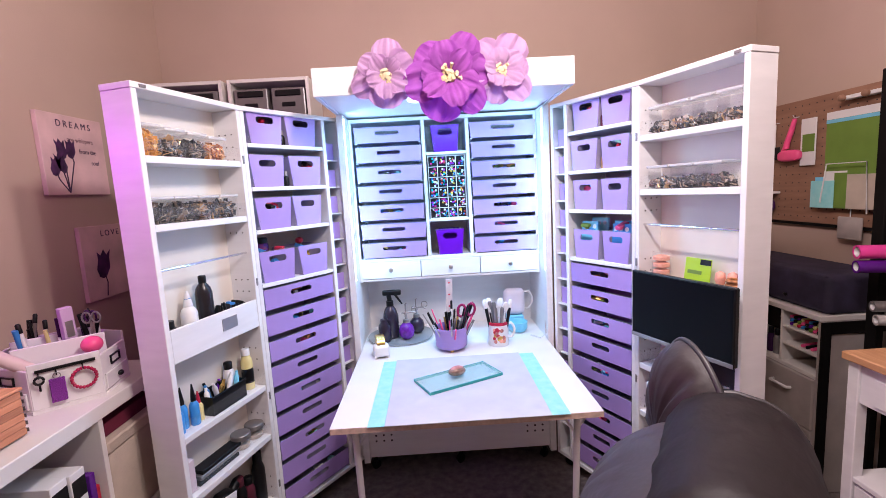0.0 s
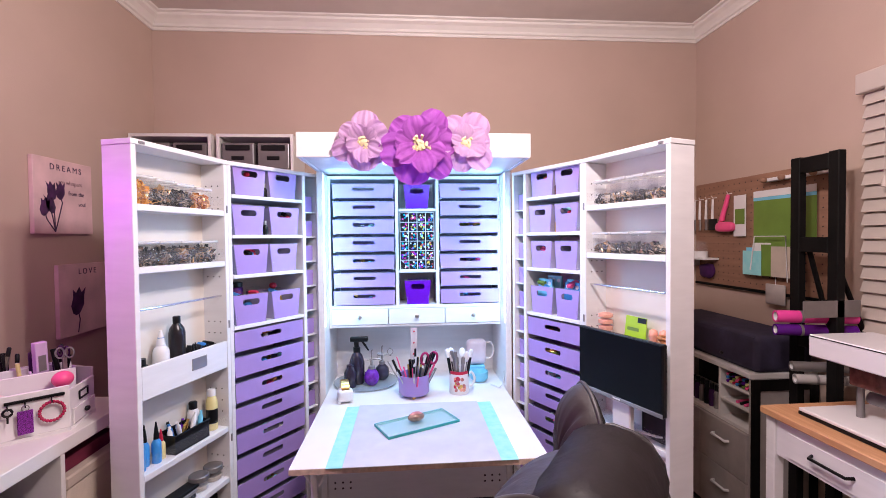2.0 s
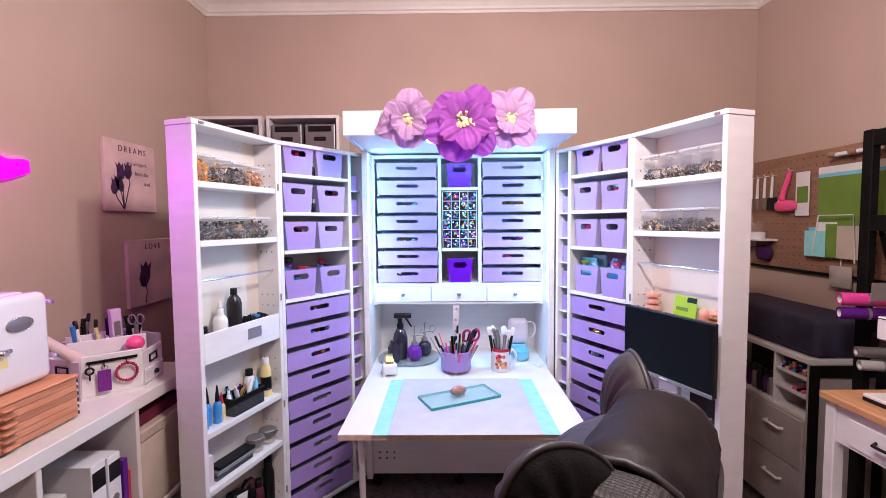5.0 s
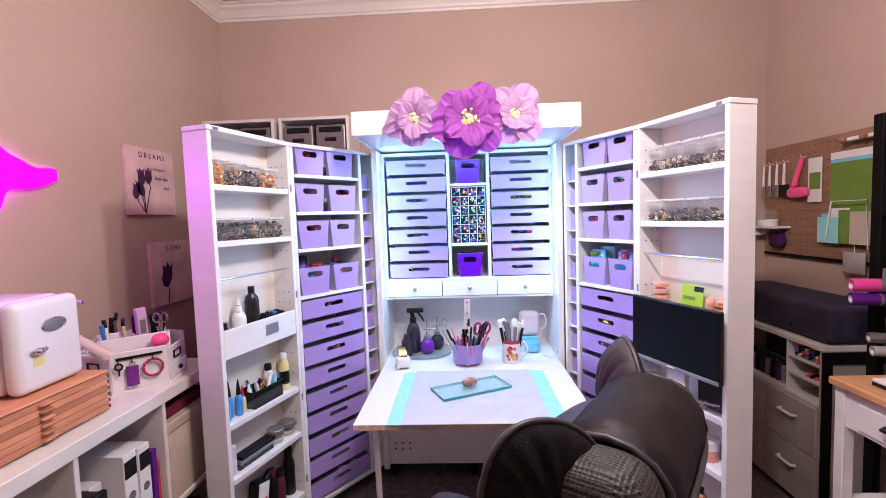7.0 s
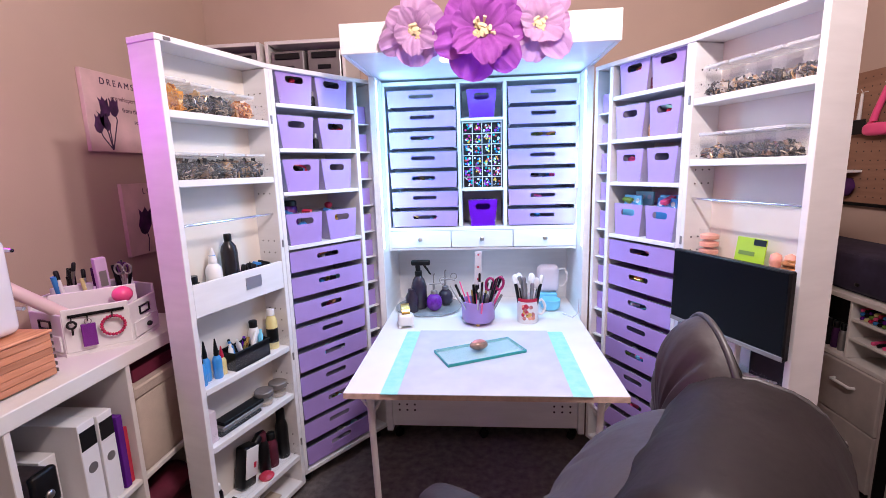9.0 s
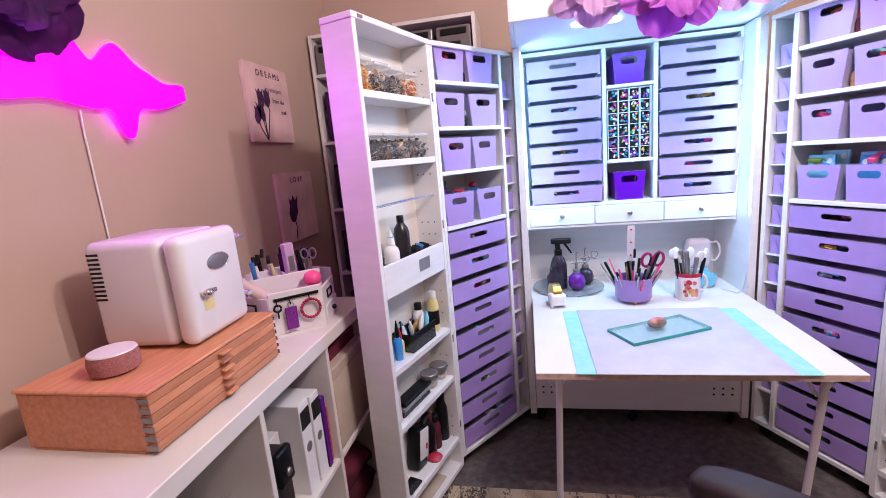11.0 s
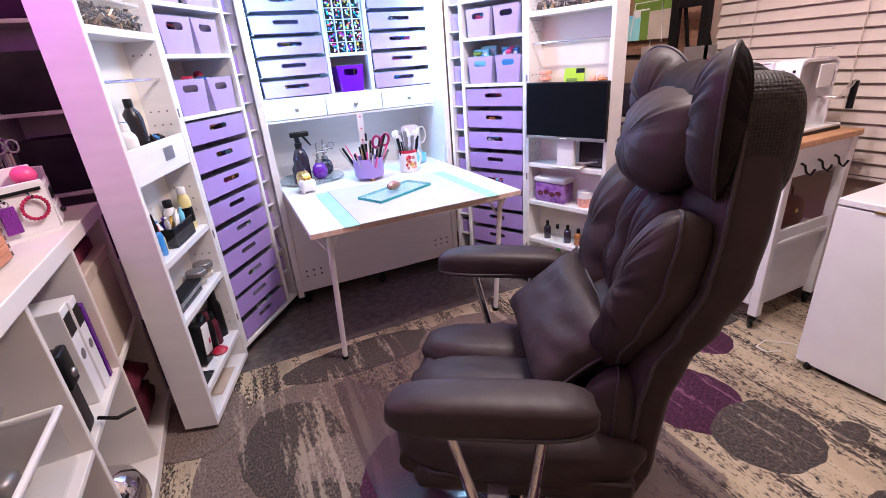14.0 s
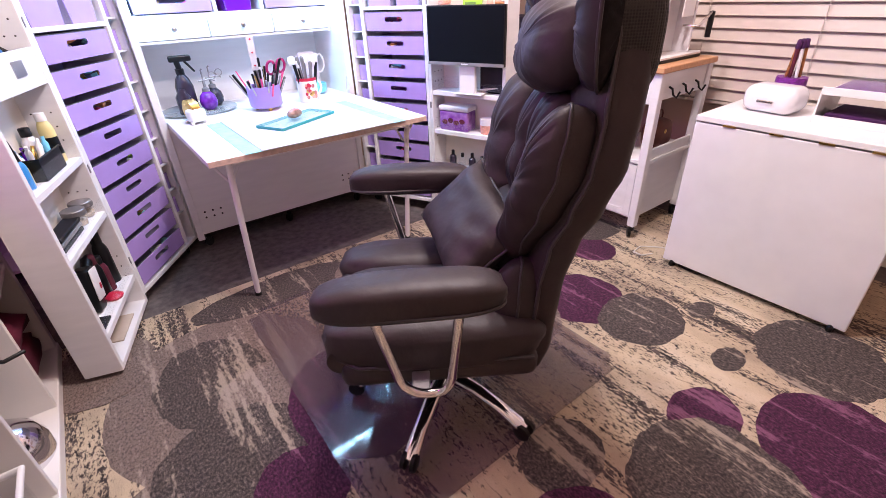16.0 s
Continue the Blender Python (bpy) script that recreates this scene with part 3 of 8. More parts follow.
# facing strip left and right of the drawers
part("face_strip", new_box(CX0 + 0.036, CX0 + 0.05, DF - 0.006, DF + 0.02, 1.12, 2.056), WHITE, cab)
part("face_strip", new_box(CX1 - 0.05, CX1 - 0.036, DF - 0.006, DF + 0.02, 1.12, 2.056), WHITE, cab)
# three shallow drawers
w3 = 0.351
for i in range(3):
    x0 = CX0 + 0.046 + i * w3
    d = part("drawer_front", new_box(x0 + 0.002, x0 + w3 - 0.002, DF - 0.012, DF + 0.006, 1.138, 1.234, 0.0025), WHITE, cab)
    bm = new_lathe([(0.006, 0), (0.006, 0.012), (0.013, 0.02), (0.013, 0.026), (0.006, 0.030)], 14, pose(x0 + w3 / 2, DF - 0.012, 1.188, 90, 0, 0))
    part("knob", bm, NICKEL, d, "round nickel knob", smooth=40)
# crown
crown = part("crown", new_box(0.769, 1.905, 2.762, 2.782, 2.062, 2.181, 0.002), WHITE, cab)
part("crown_side", new_box(0.769, 0.789, 2.783, CYB, 2.062, 2.181, 0.002), WHITE, crown)
part("crown_side", new_box(1.885, 1.905, 2.783, CYB, 2.062, 2.181, 0.002), WHITE, crown)
part("soffit", new_box(0.790, 1.884, 2.783, CYB, 2.068, 2.08), WHITE, crown)
part("crown_top", new_box(0.790, 1.884, 2.783, CYB, 2.165, 2.179), WHITE, crown)
for x in (1.06, 1.20, 1.46, 1.60):
    part("puck_lamp", new_lathe([(0.026, 2.058), (0.032, 2.060), (0.032, 2.068)], 20, pose(x, 2.95, 0)), LEDGLOW, crown)
part("led_strip", new_box(CX0 + 0.0355, CX0 + 0.0395, CYF + 0.012, CYF + 0.02, 1.16, 2.04), LEDGLOW, cab, "cool glowing strip")
part("led_strip", new_box(CX1 - 0.0395, CX1 - 0.0355, CYF + 0.012, CYF + 0.02, 1.16, 2.04), LEDGLOW, cab, "cool glowing strip")


def castor(bm, x, y, r=0.028):
    lathe(bm, [(r * 0.7, -0.011), (r, -0.008), (r, 0.008), (r * 0.7, 0.011)], 16, pose(x, y, r, 90, 0, 30))
    box(bm, x - 0.012, x + 0.012, y - 0.014, y + 0.014, r * 1.6, 0.068, 0.002)


for x in (CX0 + 0.06, 1.34, CX1 - 0.06):
    bm = bmesh.new()
    castor(bm, x, CYF + 0.06)
    part("castor", bm, BLACK, cab, "black rubber castor", smooth=40)

# fold-down table
table = thing("fold_down_table", "white fold-down worktable with a raw board edge", "table")
TX0, TX1, TY0 = 0.812, 1.867, 2.36
bm = new_box(TX0, TX1, TY0 + 0.003, CYF + 0.03, 0.737, 0.762, 0.0015)
part("tabletop", bm, WHITE, table)
part("front_edge", new_box(TX0 + 0.002, TX1 - 0.002, TY0, TY0 + 0.003, 0.738, 0.7605), EDGE, table, "raw chipboard-coloured front edge")
for sx in (-1, 1):
    x = TX0 + 0.085 if sx < 0 else TX1 - 0.085
    bm = new_tube([(x, TY0 + 0.05, 0.733), (x, TY0 + 0.07, 0.68), (x + sx * 0.01, TY0 + 0.16, 0.03)], 0.0135, 12)
    leg = part("leg", bm, WHITEPL, table, smooth=50)
    part("foot_cap", new_lathe([(0.017, 0.0), (0.018, 0.012), (0.016, 0.04)], 14, pose(x + sx * 0.01, TY0 + 0.165, 0)), BLACK, leg, "black rubber foot", smooth=40)
    for side in (-1, 1):
        part("brace", new_tube([(x + side * 0.004, TY0 + 0.10, 0.63), (x + side * 0.065, TY0 + 0.09, 0.731)], 0.006, 8), WHITEPL, leg)
part("leg_rail", new_tube([(TX0 + 0.085, TY0 + 0.055, 0.722), (TX1 - 0.085, TY0 + 0.055, 0.722)], 0.010, 10), WHITEPL, table)
for sx in (-1, 1):
    x = TX0 + 0.085 if sx < 0 else TX1 - 0.085
    part("hinge_plate", new_box(x - 0.03, x + 0.03, TY0 + 0.03, TY0 + 0.10, 0.730, 0.7365, 0.002), WHITEPL, table)

# ---- cabinet wings ----
def wing_pose(p, q):
    return pose(p[0], p[1], 0, 0, 0, math.degrees(math.atan2(q[1] - p[1], q[0] - p[0])))


LA, LB, LC = (0.282, 2.314), (0.434, 2.804), (0.706, 3.180)
RA, RB, RC = (2.318, 2.254), (2.155, 2.730), (1.971, 3.088)
WT = 2.052


def door_wing(name, m, width, hinge_at_end):
    """A shallow shelved door; local x along its face, y into its depth."""
    th = thing(name, "shallow white shelf cabinet of craft supplies hinged to the wing", "shelf cabinet", m, "shallow cabinets")
    d, t = 0.135, 0.022
    part("back_panel", new_box(t, width - t, d - 0.008, d, 0.04, WT), CREAM, th)
    part("outer_side", new_box(0 if hinge_at_end else width - t, t if hinge_at_end else width, 0, d, 0.03, WT - 0.022, 0.002), WHITE, th)
    side = part("hinge_side", new_box(width - t if hinge_at_end else 0, width if hinge_at_end else t, 0, d, 0.03, WT - 0.022, 0.002), WHITE, th)
    part("top", new_box(-0.002, width + 0.002, -0.002, d, WT - 0.021, WT, 0.002), WHITE, th)
    part("floor_board", new_box(t, width - t, 0, d - 0.009, 0.03, 0.055, 0.002), WHITE, th)
    bm = bmesh.new()
    xs = width - t - 0.0012 if hinge_at_end else t + 0.0012
    for k in range(34):
        if k % 6 in (0, 1, 2):
            for y in (0.035, 0.068, 0.10):
                lathe(bm, [(0.0032, -0.0008), (0.0032, 0.0008)], 8, pose(xs, y, 0.2 + k * 0.054, 0, 90, 0))
    ph = part("pin_hole", bm, DARK, side)
    ph["kind"] = "stuff"
    part("latch", new_box(0.03 if hinge_at_end else width - 0.055, 0.055 if hinge_at_end else width - 0.03, -0.006, -0.0025, WT - 0.016, WT - 0.006), STEELGREY, th)
    for z in (1.80, 1.25, 0.70, 0.25):
        part("hinge", new_box(width - 0.013 if hinge_at_end else 0.005, width - 0.005 if hinge_at_end else 0.013, -0.004, -0.0005, z, z + 0.035), STEELGREY, th)
    return th, d, t


def door_shelf(th, width, d, t, z, bar=True):
    sh = part("shelf", new_box(t + 0.001, width - t - 0.001, 0.003, d - 0.009, z, z + 0.026, 0.002), WHITE, th)
    if bar:
        part("retainer", new_box(t + 0.002, width - t - 0.002, 0.004, 0.0065, z + 0.045, z + 0.085), STRIP, sh, "clear acrylic retaining strip")
    return sh


LW = wing_pose(LA, LB)
LLEN = math.dist(LA, LB)
ld, D1, T1 = door_wing("shelf_cabinet", LW, LLEN, True)
for z in (1.785, 1.545, 0.750, 0.505, 0.175):
    door_shelf(ld, LLEN, D1, T1, z)
rod = part("rod", new_tube([(T1, 0.03, 1.405), (LLEN - T1, 0.03, 1.405)], 0.005, 10), CHROME, ld, "thin chrome rod", smooth=50)
ledge = part("drop_front", new_box(T1 + 0.001, LLEN - T1 - 0.001, 0.002, 0.016, 1.062, 1.188, 0.002), WHITE, ld)
part("tray_floor", new_box(T1 + 0.001, LLEN - T1 - 0.001, 0.017, D1 - 0.009, 1.085, 1.10), WHITE, ledge)
part("label_plate", new_box(0.27, 0.355, -0.001, 0.0015, 1.108, 1.158), NICKEL, ledge, "blank brushed metal plate")
for k in range(5):
    part("hook", new_tube([(0.09 + 0.075 * k, 0.06, 1.084), (0.09 + 0.075 * k, 0.06, 1.06), (0.095 + 0.075 * k, 0.045, 1.052), (0.10 + 0.075 * k, 0.03, 1.062)], 0.0022, 6), STEELGREY, ledge)

RW = wing_pose(RB, RA)
RLEN = math.dist(RA, RB)
rd, _, _ = door_wing("shelf_cabinet", RW, RLEN, False)
tagged(rd, "shallow white shelf cabinet holding jars and a monitor")
for z in (1.795, 1.565, 0.775, 0.545, 0.300, 0.14):
    door_shelf(rd, RLEN, D1, T1, z)
part("rod", new_tube([(T1, 0.03, 1.437), (RLEN - T1, 0.03, 1.437)], 0.005, 10), CHROME, rd, "thin chrome rod", smooth=50)
part("ledge", new_box(T1 + 0.001, RLEN - T1 - 0.001, 0.010, D1 - 0.009, 1.135, 1.155), CREAM, rd)


def tote_wing(name, m, width, wide0, wide1):
    """The deep wing: a wide column for totes and a narrow one."""
    th = thing(name, "deep white cabinet wing full of lilac totes", "cabinet wing", m, "cabinet wings")
    d, t = 0.30, 0.02
    for x in (0, width - t):
        part("side", new_box(x, x + t, 0, d, 0.07, WT - 0.021, 0.002), WHITE, th)
    ux = wide1 if wide0 < 0.1 else wide0 - 0.024
    part("post", new_box(ux, ux + 0.022, 0.0, 0.022, 0.092, WT - 0.021, 0.002), WHITE, th)
    part("divider", new_box(ux + 0.004, ux + 0.016, 0.023, d - 0.011, 0.092, WT - 0.021), WHITE, th)
    part("top", new_box(-0.001, width + 0.001, -0.001, d, WT - 0.02, WT, 0.002), WHITE, th)
    part("floor_board", new_box(t, width - t, 0, d - 0.011, 0.07, 0.092, 0.002), WHITE, th)
    part("back_panel", new_box(t, width - t, d - 0.01, d, 0.093, WT - 0.021), CREAM, th)
    for z in (1.875, 1.678, 1.480, 1.228):
        part("shelf", new_box(wide0 + 0.001, wide1 - 0.001, 0.002, d - 0.011, z, z + 0.018, 0.002), WHITE, th)
    part("latch", new_box(width - 0.06 if wide0 < 0.1 else 0.03, width - 0.03 if wide0 < 0.1 else 0.06, 0.05, 0.08, WT + 0.001, WT + 0.008), STEELGREY, th)
    for x in (0.05, width - 0.05):
        bm = bmesh.new()
        castor(bm, x, 0.05)
        part("castor", bm, BLACK, th, "black rubber castor", smooth=40)
    return th


L2 = wing_pose(LB, LC)
L2LEN = math.dist(LB, LC) + 0.115
tote_wing("cabinet_wing", L2, L2LEN, 0.022, 0.456)
ux_, uy_ = (RB[0] - RC[0]) / math.dist(RB, RC), (RB[1] - RC[1]) / math.dist(RB, RC)
RC2 = (RC[0] - 0.13 * ux_, RC[1] - 0.13 * uy_)
R2 = wing_pose(RC2, RB)
R2LEN = math.dist(RB, RC) + 0.13
tote_wing("cabinet_wing", R2, R2LEN, 0.122, R2LEN - 0.022)


# ---- totes and trays ----
def make_tote(name, label, w, h, d, mat, taper=0.9, slot=(0.5, 0.16), group="totes", m=None):
    th = thing(name, label, "storage tote", m, group)
    bm = bmesh.new()
    holed_panel(bm, w * taper, w, h, 0.003, w * slot[0], slot[1], h * (0.74 if h > 0.12 else 0.62))
    part("front_panel", bm, mat, th)
    bm = bmesh.new()
    a, b = w * taper / 2, w / 2
    for sx in (-1, 1):
        q = [bm.verts.new(v) for v in ((sx * a, 0.0035, 0), (sx * b, 0.0035, h * 0.97), (sx * b, d, h * 0.97), (sx * a, d, 0))]
        q2 = [bm.verts.new((v.co.x - sx * 0.003, v.co.y, v.co.z)) for v in q]
        bm.faces.new(q)
        bm.faces.new(list(reversed(q2)))
        for k in range(4):
            bm.faces.new((q[k], q[(k + 1) % 4], q2[(k + 1) % 4], q2[k]))
    box(bm, -a + 0.003, a - 0.003, 0.0035, d, 0.0, 0.003)
    box(bm, -a + 0.003, a - 0.003, d - 0.003, d, 0.0031, h * 0.97)
    sh = part("tub", bm, LILAC_TRAY if mat is LILAC else mat, th)
    for sx in (-1, 1):
        part("corner_guard", new_box(sx * a - 0.004, sx * a + 0.004, -0.003, 0.02, 0.002, h * 0.34, 0.0015), CLEAR, sh)
    part("rim", new_box(-b - 0.003, b + 0.003, -0.004, 0.006, h - 0.001, h + 0.0045, 0.001), CLEAR, sh)
    return th


rng = random.Random(4)
FILL = (RED, BLUE, AQUA, PINK, YELLOW, GREEN, BLACK, WHITEPL, COPPER, GOLD, TEAL)


def contents(name, label, m, w, d, h, n, mats, group="tote contents"):
    """Loose little supplies heaped in a tote."""
    th = thing(name, label, "craft supplies", m, group)
    for k in range(n):
        s = rng.uniform(0.012, 0.024)
        bm = bmesh.new()
        c = (rng.uniform(-w / 2 + s, w / 2 - s), rng.uniform(s, d - s), s * 0.7 + rng.uniform(0, h))
        if k % 3:
            box(bm, -s * 1.4, s * 1.4, -s * 0.6, s * 0.6, -s * 0.4, s * 0.4, 0.002, m=pose(*c, rng.uniform(-30, 30), rng.uniform(-30, 30), rng.uniform(0, 180)))
        else:
            blob(bm, c, (s, s, s * 0.8), 8, 6)
        part("item", bm, mats[rng.randrange(len(mats))], th)


# centre: two columns of seven shallow trays
PITCH = 0.1098
proto = make_tote("drawer_tray", "shallow lilac plastic tray with a handle slot", 0.376, 0.086, 0.25, LILAC, 0.975, (0.36, 0.021), "cabinet trays", pose(1.024, DF - 0.008, 1.262))
k = 0
for cx in (1.024, 1.682):
    for r in range(7):
        m = pose(cx + rng.uniform(-0.002, 0.002), DF - 0.008 + rng.uniform(-0.006, 0.002), 1.2625 + r * PITCH)
        if k == 0:
            proto.matrix_basis = m
        else:
            copy_thing(proto, m)
        if r in (0, 2, 4) or (cx > 1.5 and r in (1, 6)):
            contents("tray_supplies", "small mixed craft supplies inside a lilac tray", m @ pose(0, 0.012, 0.004), 0.34, 0.08, 0.045, 9, FILL)
        k += 1
runner = None
for cx in (1.024, 1.682):
    for r in range(7):
        for sx in (-1, 1):
            bm = new_box(cx + sx * 0.181 - 0.006, cx + sx * 0.181 + 0.006, DF - 0.004, DF + 0.2, 1.2575 + r * PITCH, 1.2615 + r * PITCH)
            part("runner", bm, WHITEPL, cab)
for z in (1.857, 1.475):
    make_tote("purple_bin", "deep purple plastic bin with a handle slot", 0.165, 0.148, 0.18, PURPLE, 0.82, (0.5, 0.035), "purple bins", pose(1.352, DF + 0.012, z))if z > 1.6 else make_tote("purple_bin", "deep purple plastic bin with a handle slot", 0.165, 0.148, 0.18, PURPLE, 0.82, (0.5, 0.035), "purple bins", pose(1.352, DF + 0.012, 1.2575))

# bead rack in the middle cubby
rack = thing("bead_rack", "white compartment rack full of bright mixed beads", "bead rack", pose(1.352, DF + 0.01, 1.4725))
part("back", new_box(-0.106, 0.106, 0.03, 0.04, 0, 0.36), DARK, rack)
for i in range(5):
    x = -0.106 + i * 0.053
    part("divider", new_box(x - 0.0018, x + 0.0018, 0, 0.029, 0.0, 0.36), WHITEPL, rack)
for j in range(7):
    z = j * 0.0594
    part("divider", new_box(-0.1042, 0.1042, 0.0005, 0.0285, z, z + 0.003), WHITEPL, rack)
bm = bmesh.new()
for i in range(4):
    for j in range(6):
        for q in range(14):
            s = rng.uniform(0.0045, 0.0075)
            blob(bm, (-0.103 + i * 0.053 + rng.uniform(0.009, 0.044), rng.uniform(0.008, 0.02), 0.0597 * j + 0.009 + rng.uniform(0, 0.042)), (s, s, s), 6, 4)
beads = part("bead", bm, BEADS, rack, "many bright coloured beads")
beads["kind"] = "stuff"


def bins_in_wing(base, x0, x1, side):
    w = (x1 - x0) / 2 - 0.026
    pr = None
    for r, z in enumerate((1.8935, 1.6965, 1.4985, 1.2465)):
        for c in (0, 1):
            lean = rng.uniform(-4, 4)
            x = x0 + (x1 - x0) * (0.26 + 0.48 * c) + rng.uniform(-0.01, 0.008)
            m = base @ pose(x, 0.012 + rng.uniform(0, 0.012), z, 0, 0, lean)
            h = 0.148
            if pr is None:
                pr = make_tote("storage_tote", "deep lilac plastic tote with a handle slot", w, h, 0.20, LILAC, 0.84, (0.48, 0.03), "deep totes", m)
            else:
                copy_thing(pr, m)
            if r == 3 or (r + c) % 2 == 0:
                contents("tote_supplies", "mixed craft supplies filling a lilac tote", m @ pose(0, 0.014, 0.004), w * 0.72, 0.12, 0.155 if r == 3 else 0.10, 16, FILL if side else (RED, COPPER, BLUE, BLACK, GOLD))
    tw = x1 - x0 - 0.006
    pr = None
    for r in range(9):
        z = 1.118 - r * 0.1265
        m = base @ pose((x0 + x1) / 2, 0.004 + rng.uniform(0, 0.008), z, 0, 0, rng.uniform(-0.6, 0.6))
        if pr is None:
            pr = make_tote("drawer_tray", "lilac plastic drawer tray with a handle slot", tw, 0.098, 0.26, LILAC, 0.985, (0.3, 0.024), "wing trays", m)
        else:
            copy_thing(pr, m)
        if r % 2 == 0 or r == 1:
            contents("tray_supplies", "small mixed craft supplies inside a lilac tray", m @ pose(0, 0.012, 0.004), tw * 0.7, 0.06, 0.055, 8, FILL)


bins_in_wing(L2, 0.022, 0.456, 0)
bins_in_wing(R2, 0.122, R2LEN - 0.022, 1)


def narrow_trays(base, x0, x1):
    pr = None
    for r in range(12):
        z = 1.83 - r * 0.142
        m = base @ pose((x0 + x1) / 2, 0.03, z)
        if pr is None:
            pr = make_tote("narrow_tray", "narrow lilac plastic tray on white runners", x1 - x0 - 0.012, 0.088, 0.22, LILAC, 0.96, (0.01, 0.01), "narrow trays", m)
        else:
            copy_thing(pr, m)
        b = new_box(x0 + 0.001, x1 - 0.001, 0.012, 0.26, z - 0.0085, z - 0.0015)
        solid("tray_runner", b, WHITEPL, "thin white runner shelf under a narrow tray", "runner shelf", base, "runner shelves")


narrow_trays(L2, 0.480, L2LEN - 0.021)
narrow_trays(R2, 0.021, 0.096)


for x, y, h, mt, nm in ((0.205, 0.05, 0.185, AQUA, "aqua"), (0.225, 0.10, 0.20, TEAL, "pale teal"), (0.395, 0.06, 0.178, BLUE, "blue"), (0.372, 0.10, 0.188, AQUA, "aqua")):
    ck = thing("card_pack", "pack of %s printed cards standing in a tote" % nm, "card pack", R2 @ pose(x, y, 1.251, -6, 0, 2), "card packs")
    part("sleeve", new_box(-0.052, 0.052, 0, 0.014, 0, h, 0.002), mt, ck)
    for q in range(3):
        part("print_spot", new_lathe([(0.011, 0), (0.011, 0.0008)], 12, pose(-0.032 + 0.032 * q, -0.0004, h - 0.026, 90, 0, 0)), WHITEPL, ck)
ij = thing("glitter_jar", "dark iridescent lidded jar behind a tote", "jar", L2 @ pose(0.125, 0.16, 1.2465))
part("jar", new_lathe([(0.045, 0), (0.048, 0.006), (0.048, 0.17), (0.042, 0.178)], 24), material("iridescent_glitter", (0.05, 0.02, 0.30), 0.2, metal=0.4, scale=70, second=(0.30, 0.05, 0.12)), ij, smooth=50)
part("lid", new_lathe([(0.046, 0.1785), (0.046, 0.20), (0.04, 0.204)], 24), BLACK, ij, smooth=50)

# ---- armchair on castors ----
CH = pose(1.222, 1.408, 0, 0, 0, 56)
chair = thing("office_armchair", "padded black leather executive chair with chrome arms", "office chair", CH)


def pad(name, c, s, parent, power=2.8, rot=(0, 0, 0), mat=LEATHER, lump=0.05, label="", peak=0.0, taper=0.0):
    """A stuffed cushion; peak pulls its top outwards to a soft corner, taper narrows its foot."""
    bm = bmesh.new()
    blob(bm, (0, 0, 0), s, 32, 26, power)
    for v in bm.verts:
        h = v.co.z / s[2]
        if peak:
            w = max(0, h) ** 2 * max(0, v.co.x / s[0] * math.copysign(1, peak))
            v.co.x += peak * w
            v.co.z += 0.35 * abs(peak) * w
        if taper:
            v.co.x *= 1 - taper * max(0, -h)
            v.co.y *= 1 - 0.5 * taper * max(0, -h)
    for v in bm.verts:
        k = Vector((v.co.x / s[0], v.co.y / s[1], v.co.z / s[2]))
        w = noise.noise(Vector((k.x * 2.1 + c[0] * 7, k.y * 2.1 + c[1] * 5, k.z * 2.6 + c[2] * 9)))
        w += 0.5 * noise.noise(Vector((k.x * 6 + c[2] * 5, k.y * 6, k.z * 4.5)))
        v.co *= 1 + lump * w
    bmesh.ops.transform(bm, matrix=pose(*c, *rot), verts=bm.verts)
    return part(name, bm, mat, parent, label, smooth=75)


RECL = 9.0
# seat
seat = part("seat_pan", new_box(-0.27, 0.27, -0.26, 0.30, 0.345, 0.435, 0.035, 3), LEATHER, chair, smooth=50)
part("seat_piping", new_tube([(-0.272, -0.24, 0.432), (-0.275, 0.24, 0.432), (-0.235, 0.305, 0.432), (0.235, 0.305, 0.432), (0.275, 0.24, 0.432), (0.272, -0.24, 0.432)], 0.005, 8), PIPING, seat, smooth=60)
for x in (-0.185, 0.0, 0.185):
    pad("seat_pad", (x, 0.03, 0.468), (0.100, 0.315, 0.082), chair, 2.9, (2, 0, 0), lump=0.05)
part("seat_front_roll", new_tube([(-0.25, 0.285, 0.44), (0, 0.31, 0.445), (0.25, 0.285, 0.44)], [0.045, 0.052, 0.045], 16), LEATHER, seat, smooth=60)
# back shell
PROF = [(-0.268, 0.31, 0.19), (-0.274, 0.45, 0.205), (-0.282, 0.62, 0.215), (-0.298, 0.74, 0.225), (-0.335, 0.84, 0.243), (-0.368, 0.95, 0.255), (-0.384, 1.06, 0.245), (-0.396, 1.16, 0.225), (-0.403, 1.23, 0.212), (-0.406, 1.28, 0.19), (-0.406, 1.305, 0.15)]


def spine(z):
    """Depth and half width of the back at a height."""
    for (y0, z0, w0), (y1, z1, w1) in zip(PROF, PROF[1:]):
        if z <= z1 or z1 == PROF[-1][1]:
            k = min(1.1, max(-0.2, (z - z0) / (z1 - z0)))
            k = k * k * (3 - 2 * k) if 0 < k < 1 else k
            return y0 + (y1 - y0) * k, w0 + (w1 - w0) * k


